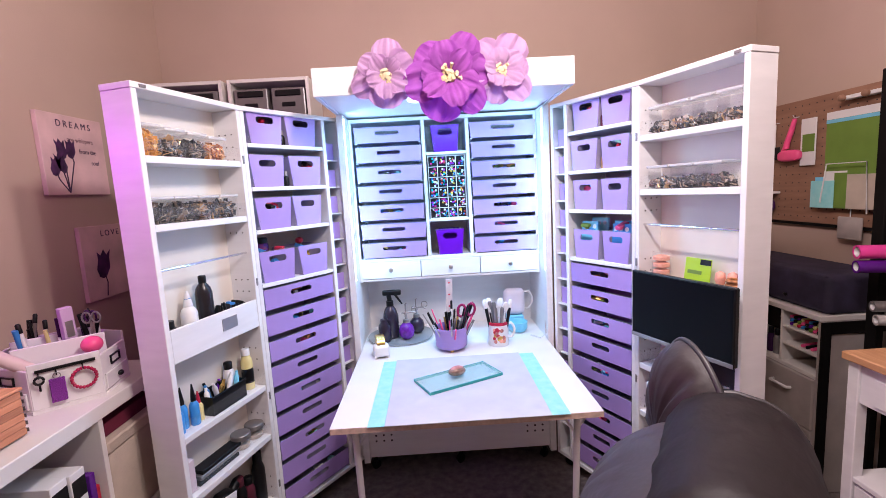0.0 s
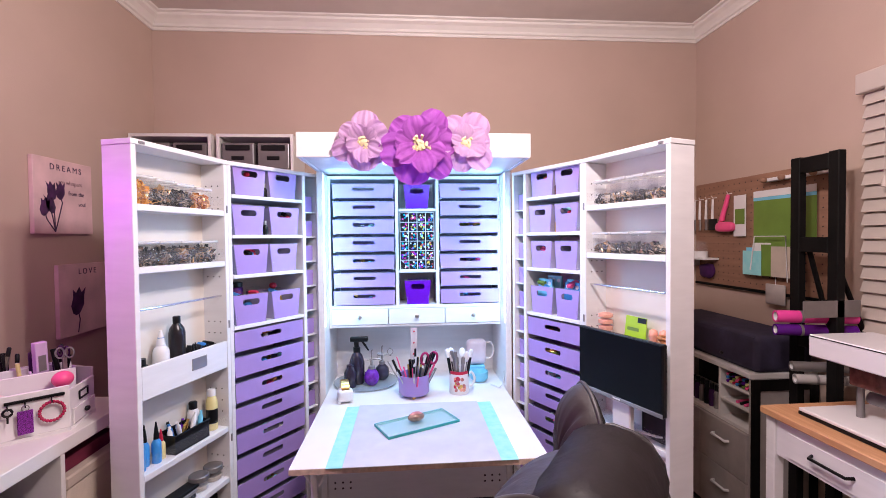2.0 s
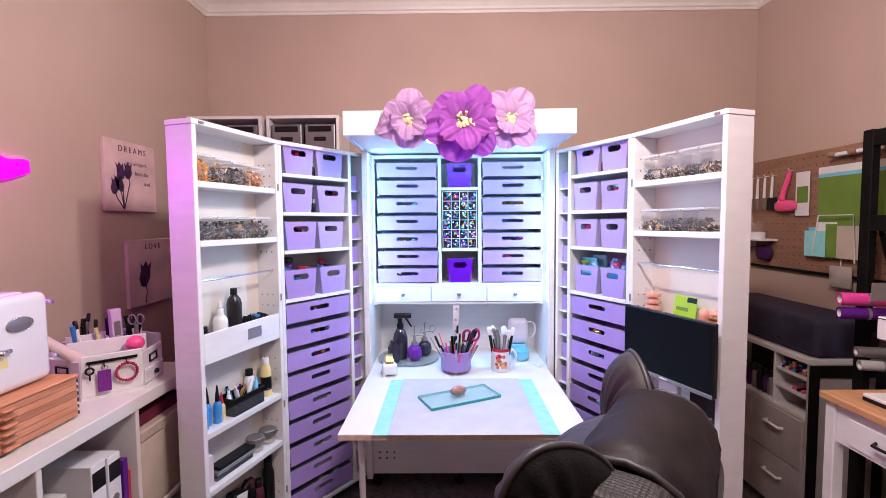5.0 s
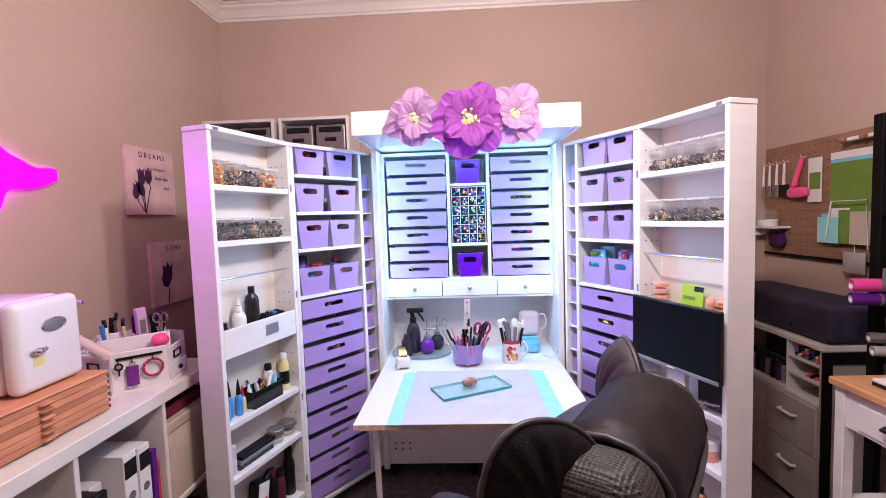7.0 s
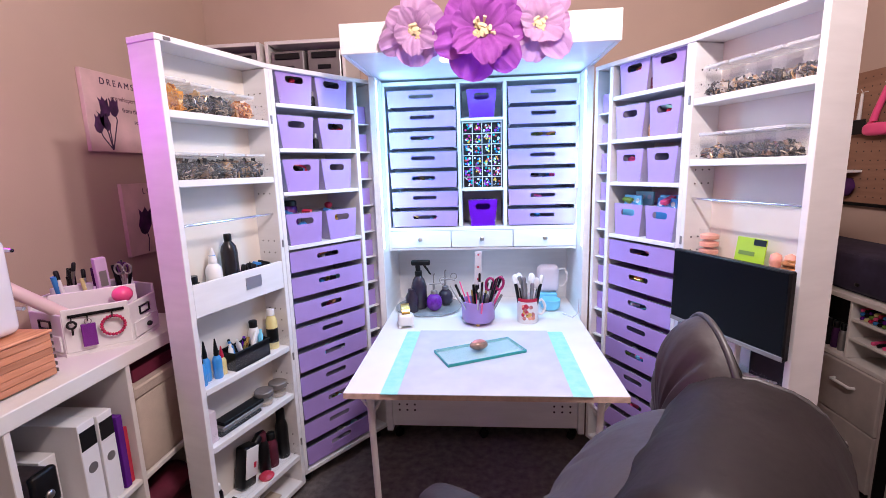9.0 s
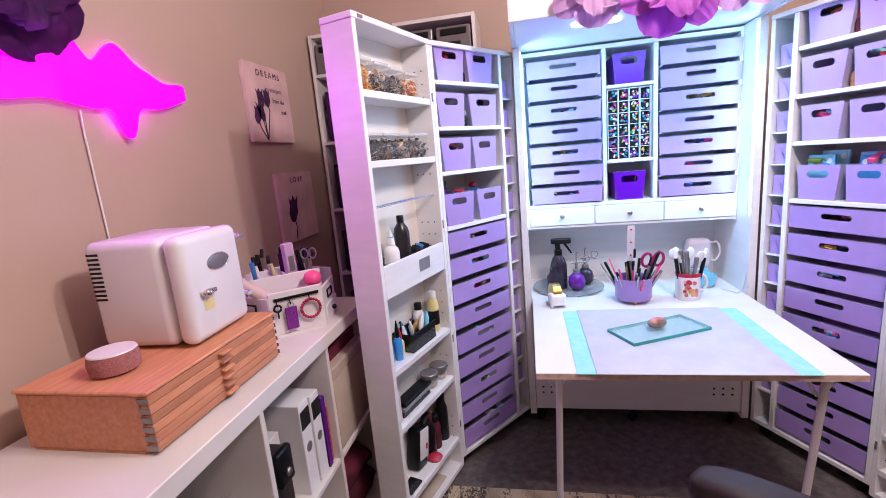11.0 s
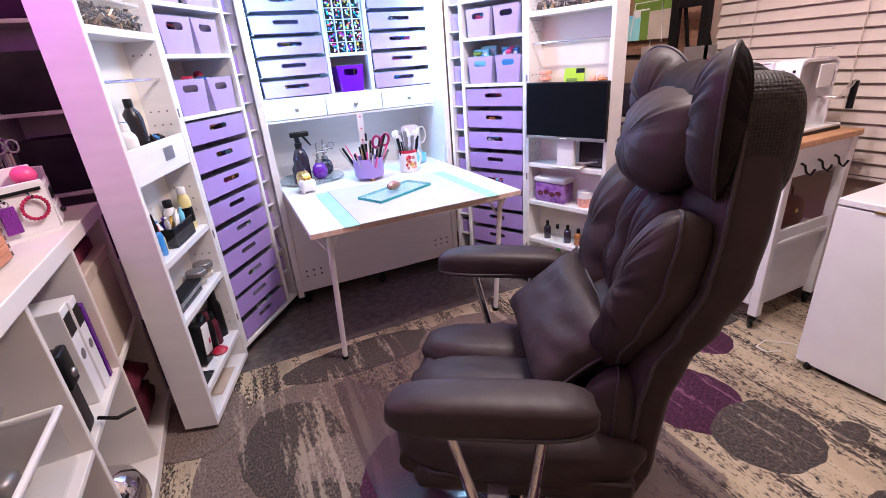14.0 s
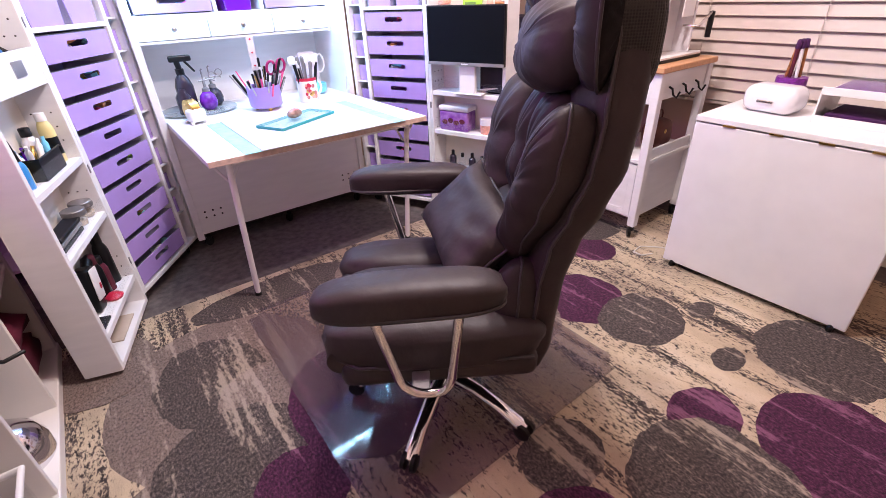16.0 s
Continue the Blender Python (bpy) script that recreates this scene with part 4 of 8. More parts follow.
sg = lambda c, p: math.copysign(abs(c) ** p, c)
rings = []
for k in range(34):
    z = 0.31 + (1.305 - 0.31) * k / 33
    y, w = spine(z)
    th = 0.055 * min(1, 0.45 + (1.305 - z) * 14) * min(1, 0.5 + (z - 0.31) * 9)
    rings.append([(w * sg(math.cos(2 * math.pi * i / 28), 0.45), y + th * (1.0 if math.sin(2 * math.pi * i / 28) > 0 else 1.0 + 0.55 * min(1, max(0, (z - 0.6) * 4))) * sg(math.sin(2 * math.pi * i / 28), 0.6), z) for i in range(28)])


def shell_piece():
    """The rounded shell of the back."""
    bm = bmesh.new()
    vs = [[bm.verts.new(p) for p in r] for r in rings]
    for k in range(33):
        for i in range(28):
            bm.faces.new((vs[k][i], vs[k][(i + 1) % 28], vs[k + 1][(i + 1) % 28], vs[k + 1][i]))
    bm.faces.new(list(reversed(vs[0])))
    bm.faces.new(vs[-1])
    return bm


shell = part("back_shell", shell_piece(), LEATHER, chair, "black leather back shell", smooth=60)
for sx in (-1, 1):
    part("mesh_gusset", new_blob((sx * 0.152, -0.402, 1.213), (0.066, 0.082, 0.122), 32, 24, 3.2), MESHCLOTH, shell, "black open-mesh panel beside the headrest", smooth=60)
for sx in (-1, 1):
    pts = [(sx * (spine(z)[1] + 0.003), spine(z)[0] + 0.030, z) for z in [0.33 + 0.038 * i for i in range(26)]]
    part("shell_piping", new_tube(pts, 0.0055, 8), PIPING, shell, smooth=60)


def stuffed(name, outline, bulge, wrap=0.0, lift=0.0, mat=LEATHER, label="", piped=None, seed=0.0, deep=0.07, lean=0.0):
    """A sewn cushion on the back: outline in x and z, soft between pinched seams."""
    n0 = len(outline)
    loop = []
    for i in range(n0):
        p0, p1, p2, p3 = [Vector(outline[(i + d) % n0]) for d in (-1, 0, 1, 2)]
        for j in range(8):
            u = j / 8
            loop.append(0.5 * (2 * p1 + (p2 - p0) * u + (2 * p0 - 5 * p1 + 4 * p2 - p3) * u * u + (3 * p1 - p0 - 3 * p2 + p3) * u ** 3))
    n = len(loop)
    c = sum(loop, Vector((0, 0))) / n

    def place(p, h):
        y = spine(p.y)[0] + 0.048 + lift + wrap * max(0, abs(p.x) - 0.10) + lean * (p.y - c.y)
        return Vector((p.x * 0.93 + 0.018, y + h, p.y))

    bm = bmesh.new()
    R = 13
    rows = [[bm.verts.new(place(c + (q - c) * k_, -deep * d_)) for q in loop] for k_, d_ in ((0.72, 1.0), (0.86, 0.82), (0.95, 0.5), (0.99, 0.2))]
    for k in range(R):
        s_ = 1 - (k / R) ** 1.35
        row = []
        for i, q in enumerate(loop):
            h = bulge * (1 - s_ ** 2.6) ** 0.62
            a = i / n * 2 * math.pi
            pk = noise.noise(Vector((math.cos(a) * 5.5, math.sin(a) * 5.5, seed * 7.3)))
            pk2 = noise.noise(Vector((math.cos(a) * 13, math.sin(a) * 13, seed * 3.1 + s_ * 0.7)))
            g = s_ * s_ * (1 - s_) * 4
            h += g * (0.010 * pk + 0.007 * pk2)
            p = c + (q - c) * s_
            h += 0.006 * noise.noise(Vector((p.x * 16, p.y * 11, seed))) * (1 - s_ ** 4)
            row.append(bm.verts.new(place(p, h)))
        rows.append(row)
    for a_, b_ in zip(rows, rows[1:]):
        for i in range(n):
            bm.faces.new((a_[i], a_[(i + 1) % n], b_[(i + 1) % n], b_[i]))
    tip = bm.verts.new(place(c, bulge))
    for i in range(n):
        bm.faces.new((rows[-1][i], rows[-1][(i + 1) % n], tip))
    bm.faces.new(list(reversed(rows[0])))
    ob = part(name, bm, mat, chair, label, smooth=75)
    if piped:
        lo, hi = piped
        part("piping", new_tube([place(loop[i % n], 0.001) for i in range(lo * 8, hi * 8 + 1)], 0.0042, 7), PIPING, ob, "grey piped seam", smooth=60)
    return ob


# back cushions
for sx in (-1, 1):
    flip = lambda pts: [(sx * x, z) for x, z in pts]
    stuffed("side_bolster", flip([(0.125, 0.645), (0.19, 0.70), (0.255, 0.80), (0.295, 0.92), (0.298, 1.02), (0.285, 1.072), (0.262, 1.094), (0.215, 1.085), (0.155, 1.07), (0.118, 0.98), (0.105, 0.82), (0.108, 0.70)]), 0.088, 0.22, 0.016, piped=(1, 7), seed=1.0 + sx)
    stuffed("back_pad", flip([(0.008, 0.785), (0.06, 0.775), (0.112, 0.785), (0.118, 0.90), (0.118, 1.03), (0.10, 1.085), (0.05, 1.09), (0.008, 1.08), (0.004, 0.92)]), 0.072, 0.0, 0.012, seed=4.0 + sx)
    stuffed("lower_bolster", flip([(0.14, 0.43), (0.21, 0.42), (0.25, 0.50), (0.25, 0.60), (0.215, 0.675), (0.15, 0.66), (0.13, 0.55)]), 0.075, 0.1, 0.016, piped=(1, 5), seed=7.0 + sx)
stuffed("lumbar_pad", [(-0.13, 0.60), (0, 0.585), (0.13, 0.60), (0.14, 0.70), (0.122, 0.785), (0, 0.795), (-0.122, 0.785), (-0.14, 0.70)], 0.088, 0.0, 0.016, seed=10.0)
stuffed("headrest", [(-0.12, 1.098), (0, 1.080), (0.125, 1.098), (0.170, 1.16), (0.168, 1.26), (0.135, 1.295), (0, 1.308), (-0.135, 1.295), (-0.168, 1.26), (-0.170, 1.16)], 0.100, 0.0, 0.028, seed=12.0, lean=-0.18, deep=0.10)
WING = [(0.034, 1.118), (0.112, 1.103), (0.179, 1.133), (0.220, 1.208), (0.231, 1.288), (0.215, 1.353), (0.170, 1.384), (0.103, 1.370), (0.050, 1.318), (0.020, 1.218)]


def smooth_loop(outline, k=8):
    out, n = [], len(outline)
    for i in range(n):
        p0, p1, p2, p3 = [Vector(outline[(i + d) % n]) for d in (-1, 0, 1, 2)]
        for j in range(k):
            u = j / k
            out.append(0.5 * (2 * p1 + (p2 - p0) * u + (2 * p0 - 5 * p1 + 4 * p2 - p3) * u * u + (3 * p1 - p0 - 3 * p2 + p3) * u ** 3))
    return out


def head_wing(sx):
    """An ear-shaped side cushion: leather inside, plain cloth outside, piped round its rim."""
    loop = smooth_loop(WING)
    n = len(loop)
    c = sum(loop, Vector((0, 0))) / n

    def place(p, h):
        return (sx * (0.082 + 0.87 * p.x - 0.49 * h) + 0.006, -0.418 + 0.49 * p.x + 0.87 * h, p.y)

    def half(bulge, way, seed):
        bm = bmesh.new()
        rows = []
        for k in range(11):
            s_ = 1 - (k / 11) ** 1.3
            row = []
            for i, q in enumerate(loop):
                p = c + (q - c) * s_
                h = bulge * (1 - s_ ** 2.4) ** 0.6
                a = 2 * math.pi * i / n
                h += bulge * 0.30 * s_ * s_ * (1 - s_) * 4 * noise.noise(Vector((math.cos(a) * 6, math.sin(a) * 6, seed)))
                row.append(bm.verts.new(place(p, way * h)))
            rows.append(row)
        for a_, b_ in zip(rows, rows[1:]):
            for i in range(n):
                bm.faces.new((a_[i], a_[(i + 1) % n], b_[(i + 1) % n], b_[i]))
        bm.faces.new(rows[-1])
        return bm

    wing = part("headrest_wing", half(0.060, 1, 3.0 + sx), LEATHER, chair, smooth=75)
    part("wing_back", half(0.030, -1, 8.0 + sx), BACKCLOTH, wing, "plain black cloth back", smooth=75)
    part("piping", new_tube([place(p, 0) for p in loop], 0.0042, 7, closed=True), PIPING, wing, "dark piped seam", smooth=60)


for sx in (-1, 1):
    head_wing(sx)
# leather roll over the top of the back
bm = bmesh.new()
CAP = [(-0.320, 1.219), (-0.312, 1.259), (-0.320, 1.299), (-0.339, 1.328), (-0.367, 1.346), (-0.402, 1.351), (-0.436, 1.344), (-0.465, 1.326), (-0.485, 1.296), (-0.492, 1.264), (-0.488, 1.239)]
grid_ = []
for i in range(25):
    u = 2 * i / 24 - 1
    edge = max(0, (abs(u) - 0.80) / 0.20) ** 2
    row = []
    for j, (y, z) in enumerate(CAP):
        sink = 0.014 * edge + 0.004 * noise.noise(Vector((u * 3, j * 0.5, 3.0)))
        d = Vector((-0.40 - y, 1.25 - z)).normalized() * sink
        row.append(bm.verts.new((u * 0.136 + 0.028, y + d.x, z + d.y)))
    grid_.append(row)
for a_, b_ in zip(grid_, grid_[1:]):
    for j in range(len(CAP) - 1):
        bm.faces.new((a_[j], a_[j + 1], b_[j + 1], b_[j]))
bmesh.ops.solidify(bm, geom=bm.faces[:], thickness=0.012)
cap_ = part("headrest_roll", bm, LEATHER, chair, "black leather roll over the top of the back", smooth=75)
for sx in (-1, 1):
    part("piping", new_tube([(sx * 0.138 + 0.028, y + (-0.40 - y) * 0.07, z + (1.22 - z) * 0.10) for y, z in CAP[2:]], 0.0055, 8), PIPING, cap_, "grey piped seam", smooth=60)
part("piping", new_tube([(0.006 + 0.205 * u_, -0.494 + 0.03 * u_ ** 4, 1.246) for u_ in [i / 10 - 1 for i in range(21)]], 0.0055, 8), PIPING, cap_, "grey piped seam", smooth=60)
# arms
for sx in (-1, 1):
    bm = bmesh.new()
    blob(bm, (0, 0, 0), (0.058, 0.218, 0.050), 28, 22, 3.3, lump=0.03)
    for v in bm.verts:
        v.co.z += 0.012 * (v.co.y / 0.25) ** 2 * (-1 if v.co.y > 0 else 0.4)
    bmesh.ops.transform(bm, matrix=pose(sx * 0.362, 0.083, 0.728, 1, 0, sx * -2), verts=bm.verts)
    arm = part("arm_pad", bm, LEATHER, chair, "padded black leather armrest", smooth=70)
    pts = [(sx * (0.362 + 0.0565 * math.cos(t_) * (1 if abs(math.cos(t_)) < 0.9 else 1)), 0.083 + 0.216 * math.copysign(abs(math.sin(t_)) ** 0.55, math.sin(t_)), 0.702) for t_ in [2 * math.pi * i / 40 for i in range(40)]]
    part("arm_piping", new_tube(pts, 0.0045, 8, closed=True), PIPING, arm, smooth=60)
    up = [(sx * 0.362, 0.175, 0.69)] + arc((sx * 0.36, 0.128, 0.47), (sx * 0.358, 0.10, 0.405), (sx * 0.35, 0.045, 0.405), 6) + arc((sx * 0.35, 0.035, 0.405), (sx * 0.352, -0.0, 0.41), (sx * 0.358, -0.008, 0.47), 6) + [(sx * 0.362, -0.03, 0.69)]
    part("arm_tube", new_tube(up, 0.0125, 12), CHROME, chair, "bent chrome arm support", smooth=60)
    part("arm_bracket", new_box(sx * 0.30 - 0.055, sx * 0.30 + 0.055, 0.05, 0.10, 0.392, 0.404, 0.003), STEELGREY, chair)
# base
part("gas_lift", new_lathe([(0.032, 0.10), (0.032, 0.25), (0.022, 0.252), (0.022, 0.345)], 20), BLACK, chair, smooth=40)
part("tilt_plate", new_box(-0.11, 0.11, -0.13, 0.10, 0.30, 0.345, 0.01), BLACK, chair)
part("hub", new_lathe([(0.05, 0.085), (0.055, 0.10), (0.05, 0.135), (0.034, 0.15)], 24), CHROME, chair, smooth=40)
for k in range(5):
    a = radians(154 - 69.5 + 72 * k)
    u = Vector((math.cos(a), math.sin(a), 0))
    w = Vector((-u.y, u.x, 0))
    bm = bmesh.new()
    ringz = []
    for r, z, hw, hh in ((0.04, 0.125, 0.028, 0.022), (0.14, 0.122, 0.026, 0.02), (0.24, 0.10, 0.024, 0.018), (0.30, 0.078, 0.027, 0.017), (0.335, 0.068, 0.022, 0.012)):
        c = u * r + Vector((0, 0, z))
        ringz.append([bm.verts.new(c + w * hw * math.cos(q) + Vector((0, 0, hh * math.sin(q)))) for q in [2 * math.pi * i / 14 for i in range(14)]])
    for p, q in zip(ringz, ringz[1:]):
        for i in range(14):
            bm.faces.new((p[i], p[(i + 1) % 14], q[(i + 1) % 14], q[i]))
    bm.faces.new(list(reversed(ringz[0])))
    bm.faces.new(ringz[-1])
    leg = part("base_leg", bm, CHROME, chair, "polished chrome star leg", smooth=60)
    c = u * 0.325
    bm = bmesh.new()
    for s_ in (-1, 1):
        lathe(bm, [(0.020, -0.009), (0.029, -0.006), (0.029, 0.006), (0.020, 0.009)], 18, pose(c.x + w.x * 0.016 * s_, c.y + w.y * 0.016 * s_, 0.058, 90, 0, math.degrees(a)))
    part("castor", bm, BLACK, leg, "black twin-wheel castor", smooth=40)

# lumbar cushion
def leaning(c, ax, az):
    """A pose from a middle, the way of the width and the way of the height."""
    x = Vector(ax).normalized()
    y = Vector(az).cross(x).normalized()
    z = x.cross(y)
    return Matrix(((x.x, y.x, z.x, c[0]), (x.y, y.y, z.y, c[1]), (x.z, y.z, z.z, c[2]), (0, 0, 0, 1)))


bm = bmesh.new()
NG = 22
grid = {}
for side in (1, -1):
    for i in range(NG + 1):
        for j in range(NG + 1):
            if side < 0 and (i in (0, NG) or j in (0, NG)):
                grid[side, i, j] = grid[1, i, j]
                continue
            u, v = 2 * i / NG - 1, 2 * j / NG - 1
            pin = 1 - 0.10 * (1 - u * u) * abs(v) ** 3
            pin2 = 1 - 0.10 * (1 - v * v) * abs(u) ** 3
            t_ = (max(0, (1 - u ** 4) * (1 - v ** 4))) ** 0.55
            wr = 0.009 * noise.noise(Vector((u * 2.5 + v, v * 2.5, side))) + 0.006 * noise.noise(Vector((u * 8, v * 2.2 - u * 3, side)))
            grid[side, i, j] = bm.verts.new((0.213 * u * pin2, side * (0.062 * t_ + wr * t_), 0.142 * v * pin))
for side in (1, -1):
    for i in range(NG):
        for j in range(NG):
            f = (grid[side, i, j], grid[side, i + 1, j], grid[side, i + 1, j + 1], grid[side, i, j + 1])
            if len(set(f)) == 4:
                bm.faces.new(f)
edge_pts = [grid[1, i, 0].co.copy() for i in range(NG)] + [grid[1, NG, j].co.copy() for j in range(NG)] + [grid[1, NG - i, NG].co.copy() for i in range(NG)] + [grid[1, 0, NG - j].co.copy() for j in range(NG)]
cush = thing("lumbar_cushion", "black leather lumbar cushion leaning on the chair", "cushion", CH @ leaning((0.052, -0.098, 0.690), (0.305, 0.06, 0.055), (0.015, -0.17, 0.155)))
body = part("cover", bm, LEATHER, cush, smooth=75)
part("piping", new_tube(edge_pts, 0.0045, 8, closed=True), PIPING, cush, "grey piped edge", smooth=60)


# ---- paper flowers ----
def paper_flower(m, r, mat, label, layers=((6, 1.0, 8), (5, 0.70, 30)), seed=0, group="paper flowers"):
    th = thing("paper_flower", label, "paper flower", m, group)
    rg = random.Random(seed)
    for li, (n, k, tilt) in enumerate(layers):
        for i in range(n):
            bm = bmesh.new()
            L, W = r * k * rg.uniform(0.84, 1.14), r * k * 0.43 * rg.uniform(0.85, 1.2)
            gu, gv = 9, 18
            g = []
            for a in range(gu + 1):
                row = []
                u = a / gu
                wid = W * (0.16 + 0.84 * math.sin(min(1.0, u * 1.12) * math.pi * 0.62) ** 1.1) * (1 if u < 0.85 else 1 - 1.6 * (u - 0.85))
                for b in range(gv + 1):
                    v = 2 * b / gv - 1
                    x = L * (0.06 + 0.94 * u) - 0.10 * L * v * v * u
                    z = 0.16 * L * math.sin(u * 2.6) * 0.8 - 0.05 * L * u * u + 0.10 * W * v * v + 0.035 * L * u * math.sin(v * 7 + i * 2 + li) + 0.016 * L * math.sin(v * 15 + i) * (0.3 + u) + 0.05 * L * u * noise.noise(Vector((u * 3, v * 2, i * 3.3 + seed + li * 7)))
                    row.append(bm.verts.new((x, v * wid, z)))
                g.append(row)
            for a in range(gu):
                for b in range(gv):
                    bm.faces.new((g[a][b], g[a + 1][b], g[a + 1][b + 1], g[a][b + 1]))
            ex = bmesh.ops.solidify(bm, geom=bm.faces[:], thickness=0.0012)
            ang = 360 * i / n + li * 32 + rg.uniform(-10, 10)
            bmesh.ops.transform(bm, matrix=pose(0, 0, 0.012 * li, 0, 0, ang) @ pose(0, 0, 0, 0, -tilt + rg.uniform(-6, 6), 0), verts=bm.verts)
            part("petal", bm, mat, th, smooth=60)
    bm = bmesh.new()
    for i in range(44):
        a, rr = rg.uniform(0, 6.28), rg.uniform(0, 0.21) * r
        tip = Vector((rr * 1.5 * math.cos(a), rr * 1.5 * math.sin(a), rg.uniform(0.2, 0.3) * r))
        tube(bm, [(rr * 0.4 * math.cos(a), rr * 0.4 * math.sin(a), 0.01), tip], [0.004, 0.0075], 6)
    part("stamen", bm, STAMEN, th, "cream paper stamens", smooth=60)
    return th


paper_flower(pose(1.094, 2.735, 2.125, 90, 0, 0) @ pose(0, 0, 0, 6, -6, 20), 0.150, PALEP, "large pale lilac paper flower pinned to the cabinet crown", seed=1)
paper_flower(pose(1.574, 2.735, 2.118, 90, 0, 0) @ pose(0, 0, 0, 0, 8, 70), 0.145, PALEP, "large pale lilac paper flower pinned to the cabinet crown", seed=2)
paper_flower(pose(1.356, 2.722, 2.105, 90, 0, 0) @ pose(0, 0, 0.01, 4, 0, 8), 0.185, MIDP, "largest orchid-purple paper flower on the cabinet crown", ((6, 1.0, 8), (6, 0.74, 28)), seed=3)
paper_flower(pose(-0.415, 1.79, 2.115, 0, 90, 0) @ pose(0, 0, 0, 6, 10, 40), 0.255, DEEPP, "very dark purple paper flower above the neon sign", ((6, 1.0, 8), (6, 0.7, 30)), seed=8)

# ---- neon sign ----
neon = thing("neon_sign", "magenta glowing neon wall sign with a wavy outline", "neon sign", pose(XL, 0, 0))


def wavy(y0, y1, z0, amp, seed, n=26):
    return [(0.03, y0 + (y1 - y0) * i / n, z0 + amp * noise.noise(Vector((i * 0.33, seed, 0))) * 1.6) for i in range(n + 1)]


def sheet(bm, top, low, x0, x1):
    n = len(top)
    f = [[bm.verts.new((x, p[1], p[2])) for p in top] + [bm.verts.new((x, p[1], p[2])) for p in reversed(low)] for x in (x0, x1)]
    m_ = len(f[0])
    for i in range(n - 1):
        for s_ in f:
            bm.faces.new((s_[i], s_[i + 1], s_[m_ - 2 - i], s_[m_ - 1 - i]))
    for i in range(m_):
        bm.faces.new((f[0][i], f[0][(i + 1) % m_], f[1][(i + 1) % m_], f[1][i]))


def span(lo, hi, f):
    return [(0, lo + (hi - lo) * i / 90, f(i / 90)) for i in range(91)]


up = lambda u: 1.915 + 0.075 * math.exp(-((u - 0.575) / 0.035) ** 2) + 0.085 * math.exp(-((u - 0.725) / 0.062) ** 2) + 0.008 * math.sin(u * 40) - 0.022 * max(0, u - 0.85) / 0.15
dn = lambda u: 1.80 - 0.008 * math.sin(u * 23) - 0.10 * math.exp(-abs((u - 0.722) / 0.038) ** 2.6) + 0.045 * max(0, u - 0.78) / 0.22
bm = bmesh.new()
sheet(bm, span(1.40, 2.385, up), span(1.40, 2.385, dn), 0.020, 0.030)
part("glow_tube", bm, NEON, neon, "glowing magenta tubing")
bm = bmesh.new()
sheet(bm, span(1.39, 2.40, lambda u: up(u) + 0.018), span(1.39, 2.40, lambda u: dn(u) - 0.018), 0.012, 0.016)
part("backing", bm, CLEAR, neon, "clear acrylic backing cut to the outline")
for y, z in ((1.75, 1.84), (2.25, 1.84)):
    part("standoff", new_lathe([(0.006, 0), (0.006, 0.012)], 10, pose(0, y, z, 0, 90, 0)), CHROME, neon)
part("cable", new_tube([(0.012, 1.965, 1.785)] + [(0.008, 1.965 + 0.02 * noise.noise(Vector((i, 0, 0))), 1.78 - 0.045 * i) for i in range(1, 10)] + [(0.008, 1.99, 1.24)], 0.0028, 6), WHITEPL, neon, "thin white cable")


# ---- canvases on the west wall ----
def canvas(y0, y1, z0, z1, words, seed, lines, dark):
    m = pose(XL, (y0 + y1) / 2, (z0 + z1) / 2, 90, 0, 90)
    w, h = y1 - y0, z1 - z0
    th = thing("canvas_print", "square pink canvas print with dark tulips and lettering", "wall art", m, "canvas prints")
    part("canvas", new_box(-w / 2, w / 2, -h / 2, h / 2, 0.001, 0.022, 0.002), PAPERPINK, th)
    t_ = text_bm(words, h * 0.115, 1.5)
    bmesh.ops.transform(t_, matrix=pose(0.01, h * 0.385, 0.0227), verts=t_.verts)
    part("lettering", t_, INK, th, "dark serif-style title")
    for k, (txt, x) in enumerate(lines):
        t_ = text_bm(txt, h * 0.085)
        bmesh.ops.transform(t_, matrix=pose(x * w, h * (0.20 - 0.14 * k), 0.0226), verts=t_.verts)
        part("script_line", t_, material("faded_ink", (0.22, 0.12, 0.14), 0.8) if k == 0 and seed == 1 else INK, th)
    rg = random.Random(seed)
    for k in range(dark):
        big = 2.3 if dark == 1 else 1.45
        bx, bz = (-w * 0.17, -h * 0.04) if dark == 1 else (-w * 0.22 + (-0.045, 0.0, 0.055, -0.01)[k], -h * 0.06 + (-0.035, 0.045, 0.05, -0.02)[k])
        bm = bmesh.new()
        out = ((-1, -0.3), (-0.85, 0.5), (-1.05, 1.15), (-0.5, 0.8), (-0.1, 1.3), (0.4, 0.8), (0.95, 1.2), (0.85, 0.5), (1, -0.3), (0.55, -0.95), (0, -1.15), (-0.55, -0.95))
        tilt = (0.25, -0.2, 0.1, -0.35)[k]
        ring = [bm.verts.new((bx + 0.02 * big * (p + tilt * q), bz + 0.026 * big * q, 0.0232)) for p, q in out]
        bm.faces.new(ring)
        ex = bmesh.ops.extrude_face_region(bm, geom=list(bm.faces))
        for v in ex["geom"]:
            if isinstance(v, bmesh.types.BMVert):
                v.co.z = 0.0224
        tl = part("tulip", bm, TULIP, th, "dark purple tulip")
        part("stem", new_tube([(bx, bz - 0.02 * big, 0.0232), (bx + 0.01, bz - 0.04 * big, 0.0232), (-w * 0.18, -h * 0.47, 0.0232)], 0.0028, 5), INK, tl)


